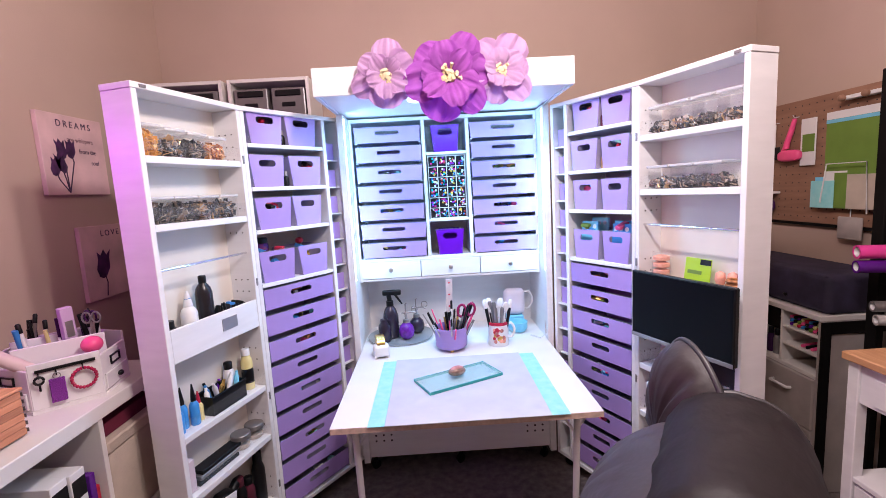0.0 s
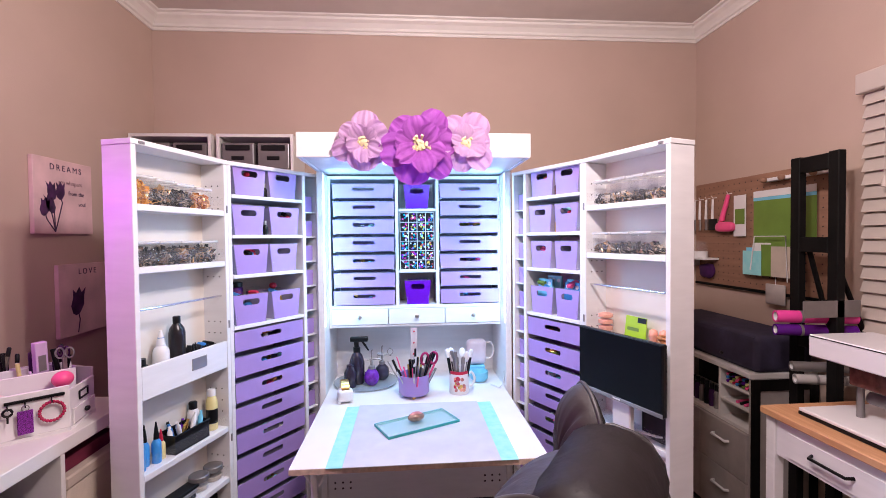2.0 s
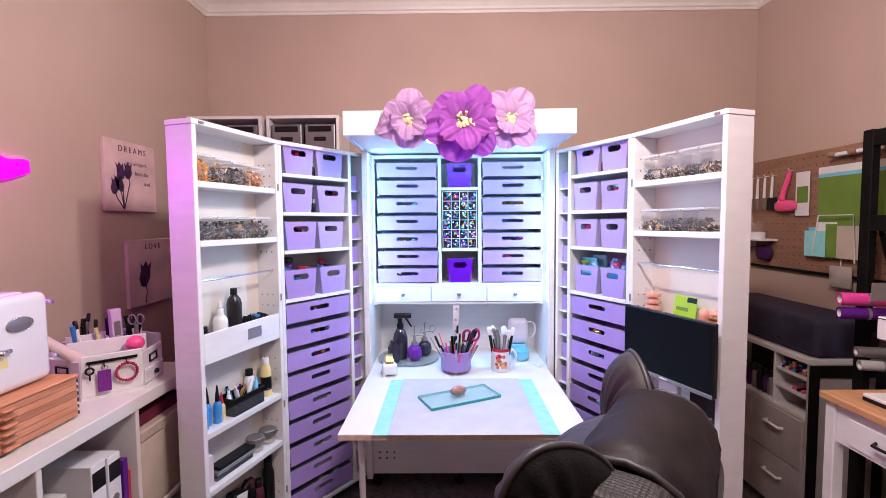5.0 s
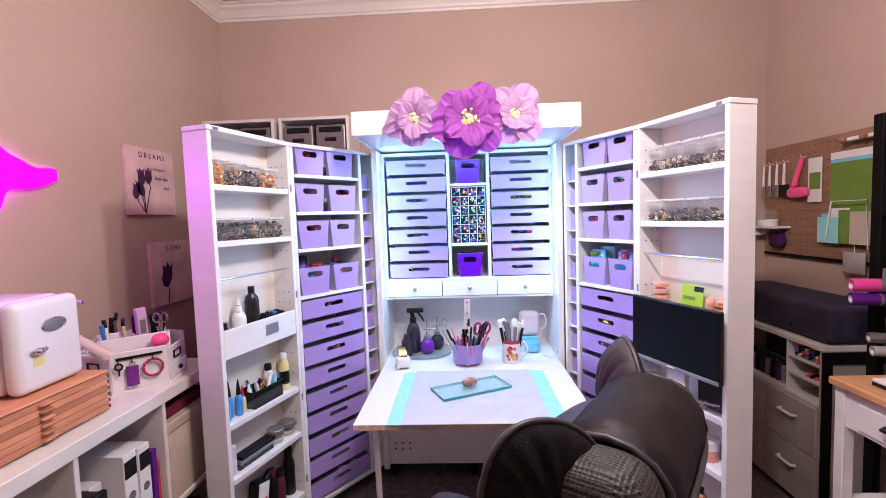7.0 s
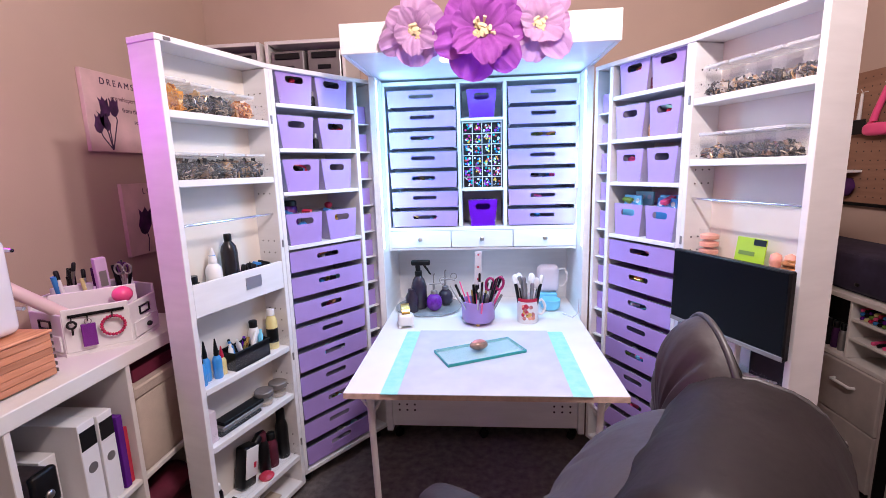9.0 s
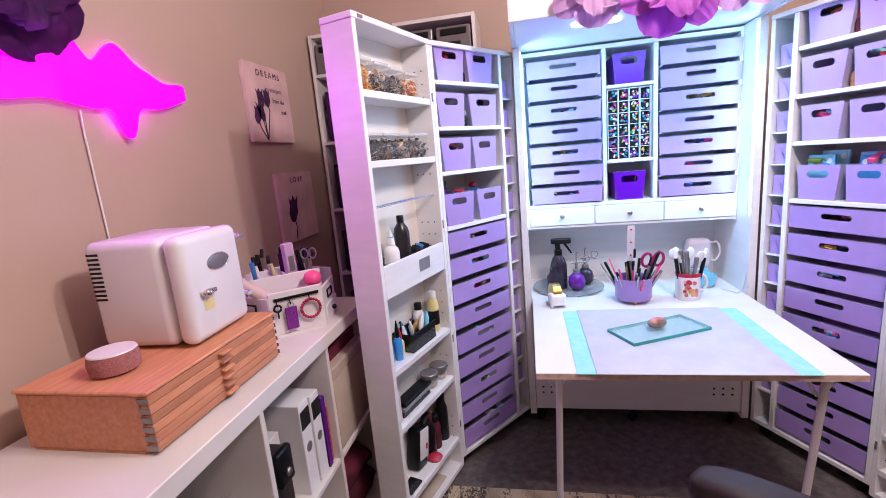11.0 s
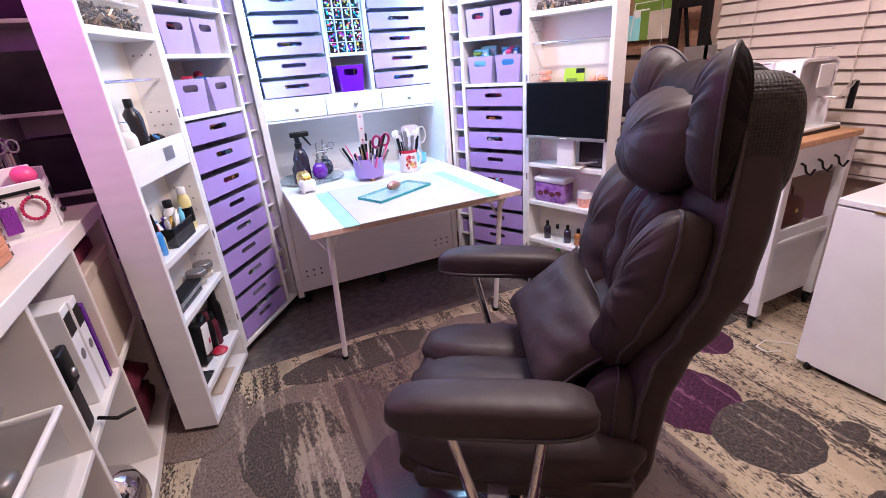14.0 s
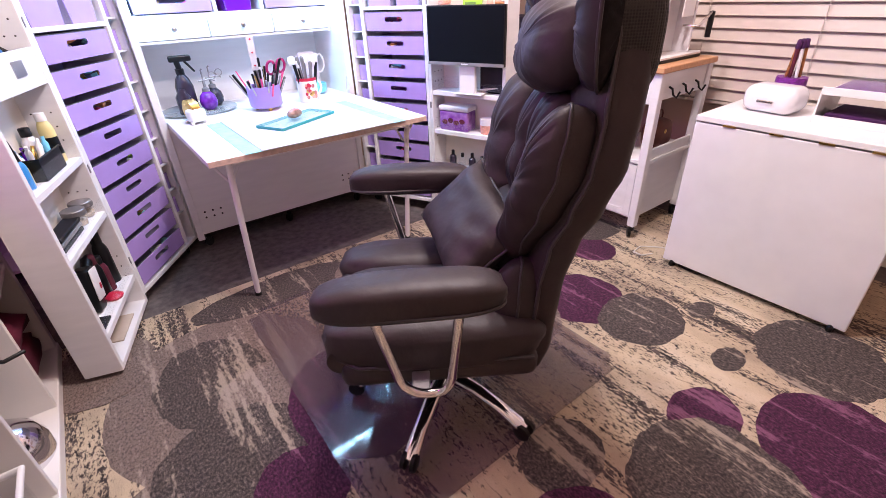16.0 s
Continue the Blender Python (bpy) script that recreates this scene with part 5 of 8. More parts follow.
canvas(2.80, 3.19, 1.71, 2.08, "DREAMS", 1, (("are whispers", 0.1), ("from the", 0.2), ("soul", 0.3)), 4)
canvas(2.935, 3.32, 1.185, 1.555, "LOVE", 2, (), 1)

# ---- cube bookcase along the west wall ----
KX1, KZ = 0.075, 0.975
KY = [2.66 - 0.42 * i for i in range(7)]
kal = thing("cube_bookcase", "long white cube bookcase along the wall", "bookcase")
part("top_slab", new_box(XL + 0.02, KX1, KY[-1] - 0.02, KY[0] + 0.02, 0.922, KZ, 0.003), SHELF, kal)
part("bottom_slab", new_box(XL + 0.02, KX1, KY[-1] - 0.02, KY[0] + 0.02, 0.0, 0.05, 0.003), SHELF, kal)
for y in KY:
    t_ = 0.02 if y in (KY[0], KY[-1]) else 0.01
    part("upright", new_box(XL + 0.02, KX1 - 0.006, y - t_, y + t_, 0.0505, 0.9215, 0.002), SHELF, kal)
for a, b in zip(KY, KY[1:]):
    part("shelf", new_box(XL + 0.02, KX1 - 0.008, b + 0.0105, a - (0.0205 if a == KY[0] else 0.0105), 0.455, 0.475, 0.002), SHELF, kal)
part("back_panel", new_box(XL + 0.016, XL + 0.0195, KY[-1], KY[0], 0.05, 0.92), SHELF, kal)


def shelf_box(name, label, x0, x1, y0, y1, z0, h, mat, cat="box", band=None, group="boxes in the bookcase"):
    th = thing(name, label, cat, pose((x0 + x1) / 2, (y0 + y1) / 2, z0), group)
    w, d = (x1 - x0) / 2, (y1 - y0) / 2
    part("carton", new_box(-w, w, -d, d, 0, h, 0.002), mat, th)
    if band:
        part("print_band", new_box(w + 0.0002, w + 0.0012, -d * 0.9, d * 0.9, h * 0.72, h * 0.92), band, th)
        part("print_mark", new_lathe([(d * 0.55, 0), (d * 0.55, 0.001)], 20, pose(w + 0.0002, 0, h * 0.5, 0, 90, 0)), STEELGREY, th)
    return th


S1 = 0.4755
shelf_box("product_box", "white cardboard box with grey print", -0.25, 0.045, 2.035, 2.10, S1, 0.33, WHITEPL, band=BLACK)
shelf_box("product_box", "white cardboard box with dark lettering bars", -0.20, 0.05, 2.105, 2.165, S1, 0.325, WHITEPL, band=BLACK)
shelf_box("document_box", "plain white box standing on the shelf", -0.24, -0.03, 1.965, 2.02, S1, 0.25, WHITEPL)
shelf_box("notebook", "violet bound notebook standing on the shelf", -0.18, 0.052, 2.175, 2.20, S1, 0.28, VIOLET, "notebook")
shelf_box("notebook", "crimson notebook standing on the shelf", -0.18, 0.045, 2.203, 2.222, S1, 0.22, RED, "notebook")
bg = thing("black_bag", "slim black padded bag with a buckle", "bag", pose(-0.035, 1.90, S1))
part("pouch", new_box(-0.17, 0.09, -0.045, 0.04, 0, 0.27, 0.02, 3), LEATHER, bg, smooth=50)
part("flap", new_box(0.075, 0.1, -0.04, 0.036, 0.16, 0.275, 0.008, 2), BLACK, bg, smooth=50)
part("buckle", new_blob((0.104, -0.002, 0.20), (0.008, 0.014, 0.014), 12, 8), NICKEL, bg, smooth=60)
part("strap", new_tube([(0.10, 0.02, 0.02), (0.15, 0.0, 0.012), (0.19, 0.03, 0.006)], 0.006, 8), BLACK, bg, smooth=60)
fb = thing("fabric_bin", "beige fabric storage bin in the bookcase", "storage bin", pose(-0.13, 2.44, S1))
part("bin_body", new_box(-0.2, 0.19, -0.175, 0.175, 0.0, 0.30, 0.012, 2), FABRIC, fb, smooth=50)
part("bin_rim", new_box(-0.205, 0.195, -0.18, 0.18, 0.30, 0.345, 0.006), FABRIC, fb)
sc = thing("folded_cloth", "heap of wine-red fabric in the bookcase", "fabric", pose(-0.1, 2.44, 0.0505))
part("fold", new_blob((0, 0, 0.10), (0.16, 0.16, 0.10), 18, 12, 3, lump=0.25), WINE, sc, smooth=60)
part("fold", new_blob((0.03, -0.02, 0.23), (0.13, 0.14, 0.06), 18, 12, 3, lump=0.3), WINE, sc, smooth=60)
shelf_box("flat_box", "wine-red flat box lying on the fabric bin", -0.28, 0.03, 2.30, 2.58, 0.822, 0.05, WINE)


def caddy(m, label, group="clear caddies", extra=True):
    th = thing("storage_caddy", label, "storage caddy", m, group)
    bm = new_box(-0.17, 0.17, -0.17, 0.17, 0, 0.16)
    bmesh.ops.delete(bm, geom=[f for f in bm.faces if f.normal.z > 0.9], context="FACES_ONLY")
    bmesh.ops.solidify(bm, geom=bm.faces[:], thickness=0.004)
    part("tub", bm, CLEAR, th)
    bm = bmesh.new()
    tube(bm, [(0.178, -0.178, 0.165), (0.178, 0.178, 0.165), (-0.178, 0.178, 0.165), (-0.178, -0.178, 0.165)], 0.011, 10, closed=True)
    part("rim", bm, WHITEPL, th, "white plastic rim", smooth=60)
    part("handle", new_tube([(0.05, -0.175, 0.17)] + arc((0.08, -0.17, 0.215), (0.10, 0, 0.245), (0.08, 0.17, 0.215), 8) + [(0.05, 0.175, 0.17)], 0.008, 10), CLEAR, th, smooth=60)
    for k in range(14):
        s = rng.uniform(0.02, 0.04)
        part("item", new_blob((rng.uniform(-0.11, 0.11), rng.uniform(-0.11, 0.11), rng.uniform(0.04, 0.12)), (s, s, s * 0.7), 10, 7, 3), (BLACK, FABRIC, COPPER, WHITEPL, STEELGREY)[k % 5], th, smooth=60)


caddy(pose(-0.13, 1.61, S1), "clear plastic caddy of craft odds and ends with white rim")
caddy(pose(-0.13, 1.19, S1), "clear plastic caddy of craft odds and ends with white rim")
caddy(pose(-0.13, 1.61, 0.0505), "clear plastic tub of dark tools with white rim")
dm = thing("steel_bowl", "upturned polished steel bowl in the bookcase", "bowl", pose(-0.05, 2.03, 0.0505))
part("dome", new_lathe([(0.12, 0), (0.118, 0.05), (0.10, 0.10), (0.06, 0.14), (0.01, 0.15)], 28), CHROME, dm, smooth=60)

# ---- on the bookcase: cedar chest, fridge, speaker, organiser ----
chest = thing("wooden_drawer_chest", "flat red cedar chest with six slim drawers", "drawer chest", pose(-0.18, 1.805, KZ))
part("case", new_box(-0.175, 0.155, -0.247, 0.247, 0.006, 0.142, 0.003), CEDAR, chest)
for k in range(5):
    part("end_board", new_box(-0.172, 0.152, 0.2472, 0.2502, 0.008 + k * 0.0268, 0.0335 + k * 0.0268, 0.001), CEDAR, chest)
for k in range(6):
    z0 = 0.008 + k * 0.0223
    dr = part("drawer", new_box(0.156, 0.178, -0.247, 0.247, z0, z0 + 0.0208, 0.0015), CEDAR, chest)
    part("pull", new_box(0.1785, 0.194, -0.022, 0.022, z0 + 0.006, z0 + 0.015, 0.003), CEDAR, dr)
    for y in (-0.249, 0.2505):
        part("corner_bracket", new_box(0.150, 0.1795, y, y + 0.002, z0 + 0.004, z0 + 0.016), STEELGREY, dr)
for y in (-0.235, 0.235):
    part("foot", new_box(-0.16, 0.14, y - 0.01, y + 0.01, 0.0, 0.006), CEDAR, chest)
part("lid", new_box(-0.178, 0.182, -0.252, 0.254, 0.1425, 0.152, 0.003), CEDAR, chest)
FZ = KZ + 0.1525
fr = thing("mini_fridge", "small white retro fridge with chrome fittings", "mini fridge", pose(-0.183, 1.895, FZ, 0, 0, 2))
part("body", new_box(-0.15, 0.075, -0.125, 0.125, 0.004, 0.295, 0.026, 5), FRIDGE, fr, smooth=50)
door = part("door", new_box(0.077, 0.135, -0.125, 0.125, 0.004, 0.295, 0.026, 5), FRIDGE, fr, smooth=50)
part("badge", new_blob((0.136, 0.01, 0.205), (0.003, 0.045, 0.021), 24, 10), STEELGREY, door, "dark oval window", smooth=60)
part("badge_rim", new_tube([(0.1365, 0.01 + 0.046 * math.cos(a), 0.205 + 0.022 * math.sin(a)) for a in [2 * math.pi * i / 28 for i in range(28)]], 0.0022, 6, closed=True), CHROME, door, smooth=60)
part("latch", new_box(0.136, 0.150, -0.085, -0.03, 0.128, 0.142, 0.005, 2), CHROME, door, "chrome latch", smooth=50)
part("latch_knob", new_blob((0.146, -0.065, 0.135), (0.012, 0.016, 0.011), 12, 8), CHROME, door, smooth=60)
part("sticker", new_box(0.1352, 0.1358, -0.075, -0.035, 0.085, 0.115), YELLOW, door, "small yellow sticker")
for z in (0.075, 0.255):
    part("hinge", new_tube([(0.08, 0.127, z), (0.125, 0.132, z), (0.14, 0.128, z)], [0.007, 0.009, 0.006], 10), CHROME, door, "chrome hinge", smooth=60)
for k in range(11):
    part("vent_slot", new_box(-0.135, -0.10, -0.1262, -0.1254, 0.14 + k * 0.012, 0.146 + k * 0.012), BLACK, fr)
sp = thing("smart_speaker", "small round dusty-pink smart speaker", "speaker", pose(-0.175, 1.655, FZ))
part("body", new_lathe([(0.042, 0.0), (0.052, 0.006), (0.055, 0.03), (0.052, 0.05)], 28), material("pink_cloth", (0.42, 0.17, 0.17), 0.9, vary=0.15, scale=200, bump=0.6, bump_scale=400), sp, smooth=50)
part("top_plate", new_lathe([(0.052, 0.0505), (0.05, 0.054), (0.01, 0.0545)], 28), WHITEPL, sp, "white top", smooth=50)

OM = pose(-0.14, 2.375, KZ, 0, 0, -48)
org = thing("desk_organiser", "white six-sided wooden desk organiser with hooks and slots", "organiser", OM)
part("base", new_lathe([(0.196, 0.0), (0.196, 0.012)], 6, pose(0, 0, 0, 0, 0, 30)), WHITEPL, org)
for k, h in enumerate((0.168, 0.150, 0.185, 0.195, 0.185, 0.150)):
    bm = new_box(0.158, 0.168, -0.096, 0.096, 0.012, h, 0.002)
    bmesh.ops.transform(bm, matrix=pose(0, 0, 0, 0, 0, 60 * k), verts=bm.verts)
    wall_ = part("front_panel" if k == 0 else "side_panel", bm, WHITEPL, org)
    if k == 0:
        part("hook_rail", new_box(0.1685, 0.176, -0.078, 0.082, 0.138, 0.148, 0.001), BLACK, wall_, "black hook rail")
        for y in (-0.07, -0.025, 0.045):
            part("hook", new_tube([(0.172, y, 0.138), (0.180, y, 0.126), (0.190, y, 0.124), (0.193, y, 0.131)], 0.0022, 6), BLACK, wall_)
    elif k in (1, 5):
        R6 = pose(0, 0, 0, 0, 0, 60 * k)
        bm = bmesh.new()
        for q in ((-0.035, 0.035, 0.093, 0.098), (-0.035, 0.035, 0.121, 0.126), (-0.035, -0.030, 0.0985, 0.1205), (0.030, 0.035, 0.0985, 0.1205)):
            box(bm, 0.1685, 0.1735, *q, m=R6)
        part("label_frame", bm, BLACK, wall_, "black label holder")
        bm = bmesh.new()
        box(bm, 0.1685, 0.175, -0.085, 0.085, 0.018, 0.075, 0.002, m=R6)
        dl = part("drawer", bm, WHITEPL, wall_)
        bm = new_blob((0.182, 0.0, 0.046), (0.009, 0.014, 0.010), 12, 8)
        bmesh.ops.transform(bm, matrix=R6, verts=bm.verts)
        part("drawer_knob", bm, BLACK, dl, smooth=60)
part("divider", new_box(0.05, 0.058, -0.13, 0.13, 0.012, 0.205, 0.002), WHITEPL, org)
part("divider", new_box(-0.06, -0.052, -0.13, 0.13, 0.012, 0.21, 0.002), WHITEPL, org)
part("divider", new_box(-0.0515, 0.0495, 0.0, 0.008, 0.012, 0.20, 0.002), WHITEPL, org)


def ring_of_beads(m, r, n, br, mat, name, label):
    th = thing(name, label, "bracelet", m)
    for i in range(n):
        a = 2 * math.pi * i / n
        part("bead", new_blob((0, r * math.cos(a), r * math.sin(a)), (br, br, br), 10, 7), mat, th, smooth=60)
    return th


ring_of_beads(OM @ pose(0.184, 0.045, 0.090), 0.034, 22, 0.0058, material("raspberry_bead", (0.42, 0.02, 0.08), 0.15), "bead_bracelet", "raspberry bead bracelet hanging from the organiser hooks")
kf = thing("key_fob", "purple patterned strap fob hanging from a hook", "key fob", OM @ pose(0.184, -0.025, 0.030))
part("strap", new_box(-0.003, 0.003, -0.022, 0.02, 0.0, 0.082, 0.002), SPECK, kf)
part("ring", new_tube([(0, 0.010 * math.cos(a), 0.09 + 0.010 * math.sin(a)) for a in [2 * math.pi * i / 16 for i in range(16)]], 0.0016, 6, closed=True), STEELGREY, kf)
ky = thing("key_ring", "small black key charm hanging from a hook", "key ring", OM @ pose(0.184, -0.07, 0.085))
part("charm", new_tube([(0, 0.012 * math.cos(a), 0.03 + 0.012 * math.sin(a)) for a in [2 * math.pi * i / 16 for i in range(16)]], 0.004, 6, closed=True), BLACK, ky)
part("stem", new_tube([(0, 0, 0.018), (0, 0, -0.006)], 0.003, 6), BLACK, ky)


def stick(name, label, cat, m, L, r, mat, taper=1.0, group="tools in the organiser", cap=None):
    th = thing(name, label, cat, m, group)
    part("shaft", new_lathe([(r * 0.9, 0), (r, 0.01), (r * taper, L)], 12), mat, th, smooth=50)
    if cap:
        part("cap", new_lathe([(r * taper * 1.15, L), (r * taper * 1.2, L + 0.03), (r * taper * 0.7, L + 0.035)], 12), cap, th, smooth=50)
    return th


stick("paper_roll", "pale pink rolled vinyl leaning in the organiser", "vinyl roll", OM @ pose(0.105, -0.045, 0.10, 47, 0, 6), 0.25, 0.022, material("pale_pink_vinyl", (0.78, 0.60, 0.60), 0.4))
pk = thing("tall_carton", "tall pale violet cosmetics carton", "carton", OM @ pose(-0.01, 0.04, 0.014, 3, 2, 20), "tools in the organiser")
part("carton", new_box(-0.014, 0.014, -0.02, 0.02, 0, 0.30, 0.002), material("pale_violet_card", (0.62, 0.42, 0.66), 0.4), pk)
part("print_bar", new_box(0.0142, 0.0148, -0.012, 0.012, 0.19, 0.25), STEELGREY, pk)
for k in range(19):
    c = (BLACK, STEELGREY, BLACK, WHITEPL, DKPURPLE, BLACK, NICKEL, BLUE, BLACK, VIOLET, YELLOW, BLACK)[k % 12]
    x, y = rng.uniform(-0.13, 0.03), rng.uniform(-0.11, 0.11)
    stick("pen", "assorted pen or tool standing in the organiser", "pen", OM @ pose(x, y, 0.014, rng.uniform(-10, 10), rng.uniform(-10, 10), 0), rng.uniform(0.19, 0.27), rng.uniform(0.004, 0.011), c, 0.9, cap=BLACK if k % 3 == 0 else None)
solid("foam_ball", new_blob((0, 0, 0.03), (0.034, 0.034, 0.03), 18, 12), PINK, "neon pink round foam puff on the organiser", "foam puff", OM @ pose(0.105, 0.085, 0.15), smooth=60)
for k in range(3):
    a0 = OM @ pose(-0.03 + 0.035 * k, 0.10, 0.19, 0, 0, 30 * k)
    th = thing("scissors", "scissors with dark looped handles", "scissors", a0, "tools in the organiser")
    for s_ in (-1, 1):
        part("loop", new_tube([(s_ * 0.016 + 0.014 * math.cos(a), 0, 0.075 + 0.02 * math.sin(a)) for a in [2 * math.pi * i / 18 for i in range(18)]], 0.0035, 6, closed=True), (BLACK, DKPURPLE, STEELGREY)[k], th, smooth=60)
        part("blade", new_box(s_ * 0.004 - 0.003, s_ * 0.004 + 0.003, -0.001, 0.001, -0.12, 0.055), NICKEL, th)


# ---- on the fold-down table ----
TZ = 0.7625


def sized(x, y, z, k, rz=0):
    return pose(x, y, z, 0, 0, rz) @ Matrix.Scale(k, 4)


bm = new_box(0.957, 1.735, 2.352, 3.005, TZ, TZ + 0.0022)
solid("craft_mat", bm, TEAL, "thin teal patterned craft mat on the table", "craft mat")
solid("silicone_mat", new_box(1.024, 1.662, 2.345, 3.010, TZ + 0.0025, TZ + 0.0065, 0.001), PALEMAT, "pale grey marbled work mat over the teal mat", "work mat")
gl = thing("glass_plate", "thick clear glass plate with green edges", "glass plate", pose(1.3285, 2.731, TZ + 0.0068, 0, 0, 25.8))
part("plate", new_box(-0.186, 0.186, -0.084, 0.084, 0, 0.0125), GLASS, gl)
for q in ((-0.188, 0.188, -0.086, -0.0842), (-0.188, 0.188, 0.0842, 0.086), (-0.188, -0.1862, -0.0841, 0.0841), (0.1862, 0.188, -0.0841, 0.0841)):
    part("edge", new_box(*q, 0, 0.013), GLASSEDGE, gl, "polished sea-green edge")
st = thing("painted_stone", "pink and bronze decorated oval stone on the glass", "painted stone", sized(1.323, 2.735, TZ + 0.0202, 1.25, 20))
part("stone", new_blob((0, 0, 0.017), (0.034, 0.022, 0.017), 18, 12), material("bronze_shell", (0.42, 0.27, 0.22), 0.25, metal=0.4, vary=0.3, scale=40), st, smooth=60)
part("flower_inlay", new_blob((0.0, 0, 0.026), (0.026, 0.015, 0.011), 16, 10), FLORAL, st, smooth=60)


def bottle(name, label, m, h, r, mat, cap, neck=0.35, cap_h=0.3, group="bottles", tip=False, band=None):
    th = thing(name, label, "bottle", m, group)
    bh = h * (1 - cap_h)
    part("body", new_lathe([(r * 0.94, 0), (r, h * 0.02), (r, bh * 0.80), (r * 0.85, bh * 0.90), (r * neck, bh)], 18), mat, th, smooth=50)
    if tip:
        part("cap", new_lathe([(r * 0.55, bh), (r * 0.5, bh + h * cap_h * 0.3), (r * 0.14, h), (r * 0.10, h)], 16), cap, th, smooth=50)
    else:
        part("cap", new_lathe([(r * neck * 1.15, bh), (r * neck * 1.15, h * 0.985), (r * neck, h)], 16), cap, th, smooth=50)
    if band:
        part("label_band", new_lathe([(r * 1.012, bh * 0.2), (r * 1.012, bh * 0.62)], 18, cap=False), band, th, smooth=50)
    return th


DKGLASS = material("smoked_glass", (0.03, 0.022, 0.04), 0.08, vary=0.1, spec=0.7)
PURGLASS = material("violet_glass", (0.16, 0.02, 0.35), 0.06, vary=0.2, scale=60, bump=0.4, bump_scale=60, spec=0.7)
tray = thing("round_glass_tray", "round grey glass tray under the bottles", "tray", sized(1.02, 3.425, TZ, 1.16))
part("plate", new_lathe([(0.155, 0), (0.17, 0.004), (0.172, 0.009), (0.165, 0.007), (0.02, 0.005)], 40), material("grey_glass", (0.42, 0.45, 0.48), 0.12, vary=0.03, alpha=0.7), tray, smooth=50)
sb = thing("spray_bottle", "black glass trigger spray bottle on the tray", "spray bottle", sized(0.968, 3.39, TZ + 0.0105, 1.14))
part("body", new_lathe([(0.038, 0), (0.041, 0.006), (0.041, 0.115), (0.03, 0.15), (0.016, 0.17)], 22), DKGLASS, sb, smooth=50)
part("collar", new_lathe([(0.019, 0.17), (0.019, 0.195)], 16), BLACK, sb)
part("trigger_head", new_box(-0.035, 0.062, -0.013, 0.013, 0.225, 0.252, 0.006, 2), BLACK, sb, smooth=50)
part("neck", new_tube([(0, 0, 0.195), (-0.004, 0, 0.232)], 0.013, 12), BLACK, sb, smooth=50)
part("trigger", new_tube([(0.03, 0, 0.226), (0.045, 0, 0.205), (0.064, 0, 0.175)], [0.006, 0.006, 0.004], 8), BLACK, sb, smooth=50)
db = thing("dropper_jar", "short black glass jar on the tray", "bottle", sized(0.935, 3.315, TZ + 0.0105, 1.2))
part("body", new_lathe([(0.028, 0), (0.031, 0.005), (0.031, 0.075), (0.018, 0.095), (0.018, 0.11)], 20), DKGLASS, db, smooth=50)
for (x, y, r, mt, nm) in ((1.062, 3.345, 0.036, PURGLASS, "round violet glass plant mister with a metal pump"), (1.120, 3.445, 0.036, DKGLASS, "round smoked glass plant mister with a metal pump")):
    th = thing("plant_mister", nm, "plant mister", sized(x, y, TZ + 0.0105, 1.3), "misters")
    part("globe", new_lathe([(0.02, 0), (r * 0.92, 0.016), (r, 0.035), (r * 0.85, 0.058), (0.014, 0.075)], 22), mt, th, smooth=60)
    part("collar", new_lathe([(0.016, 0.075), (0.015, 0.088), (0.006, 0.092), (0.006, 0.12)], 14), STEELGREY, th, smooth=40)
    part("pump_arm", new_tube([(-0.02, 0, 0.118), (0.03, 0, 0.122), (0.045, 0, 0.115)], 0.0035, 8), STEELGREY, th, smooth=50)
    part("pump_rod", new_tube([(0.0, 0, 0.12), (0.0, 0, 0.16), (0.006, 0, 0.165)], 0.003, 8), STEELGREY, th, smooth=50)
    part("finger_loop", new_tube([(0.04 + 0.014 * math.cos(a), 0, 0.135 + 0.014 * math.sin(a)) for a in [2 * math.pi * i / 14 for i in range(14)]], 0.002, 6, closed=True), STEELGREY, th)
td = thing("trinket_holder", "small white and gold rounded tape holder", "tape holder", sized(0.932, 3.10, TZ, 1.5, 15))
part("wheel", new_lathe([(0.014, -0.016), (0.036, -0.014), (0.036, 0.014), (0.014, 0.016)], 24, pose(0, 0.01, 0.042, 0, 90, 0)), GOLD, td, smooth=40)
part("shell", new_box(-0.028, 0.028, -0.034, 0.012, 0.006, 0.05, 0.012, 3), WHITEPL, td, smooth=50)
for x in (-0.022, 0.022):
    part("foot", new_lathe([(0.005, 0), (0.007, 0.01)], 10, pose(x, -0.022, 0)), WHITEPL, td)
    part("foot", new_lathe([(0.005, 0), (0.007, 0.01)], 10, pose(x, 0.022, 0)), WHITEPL, td)

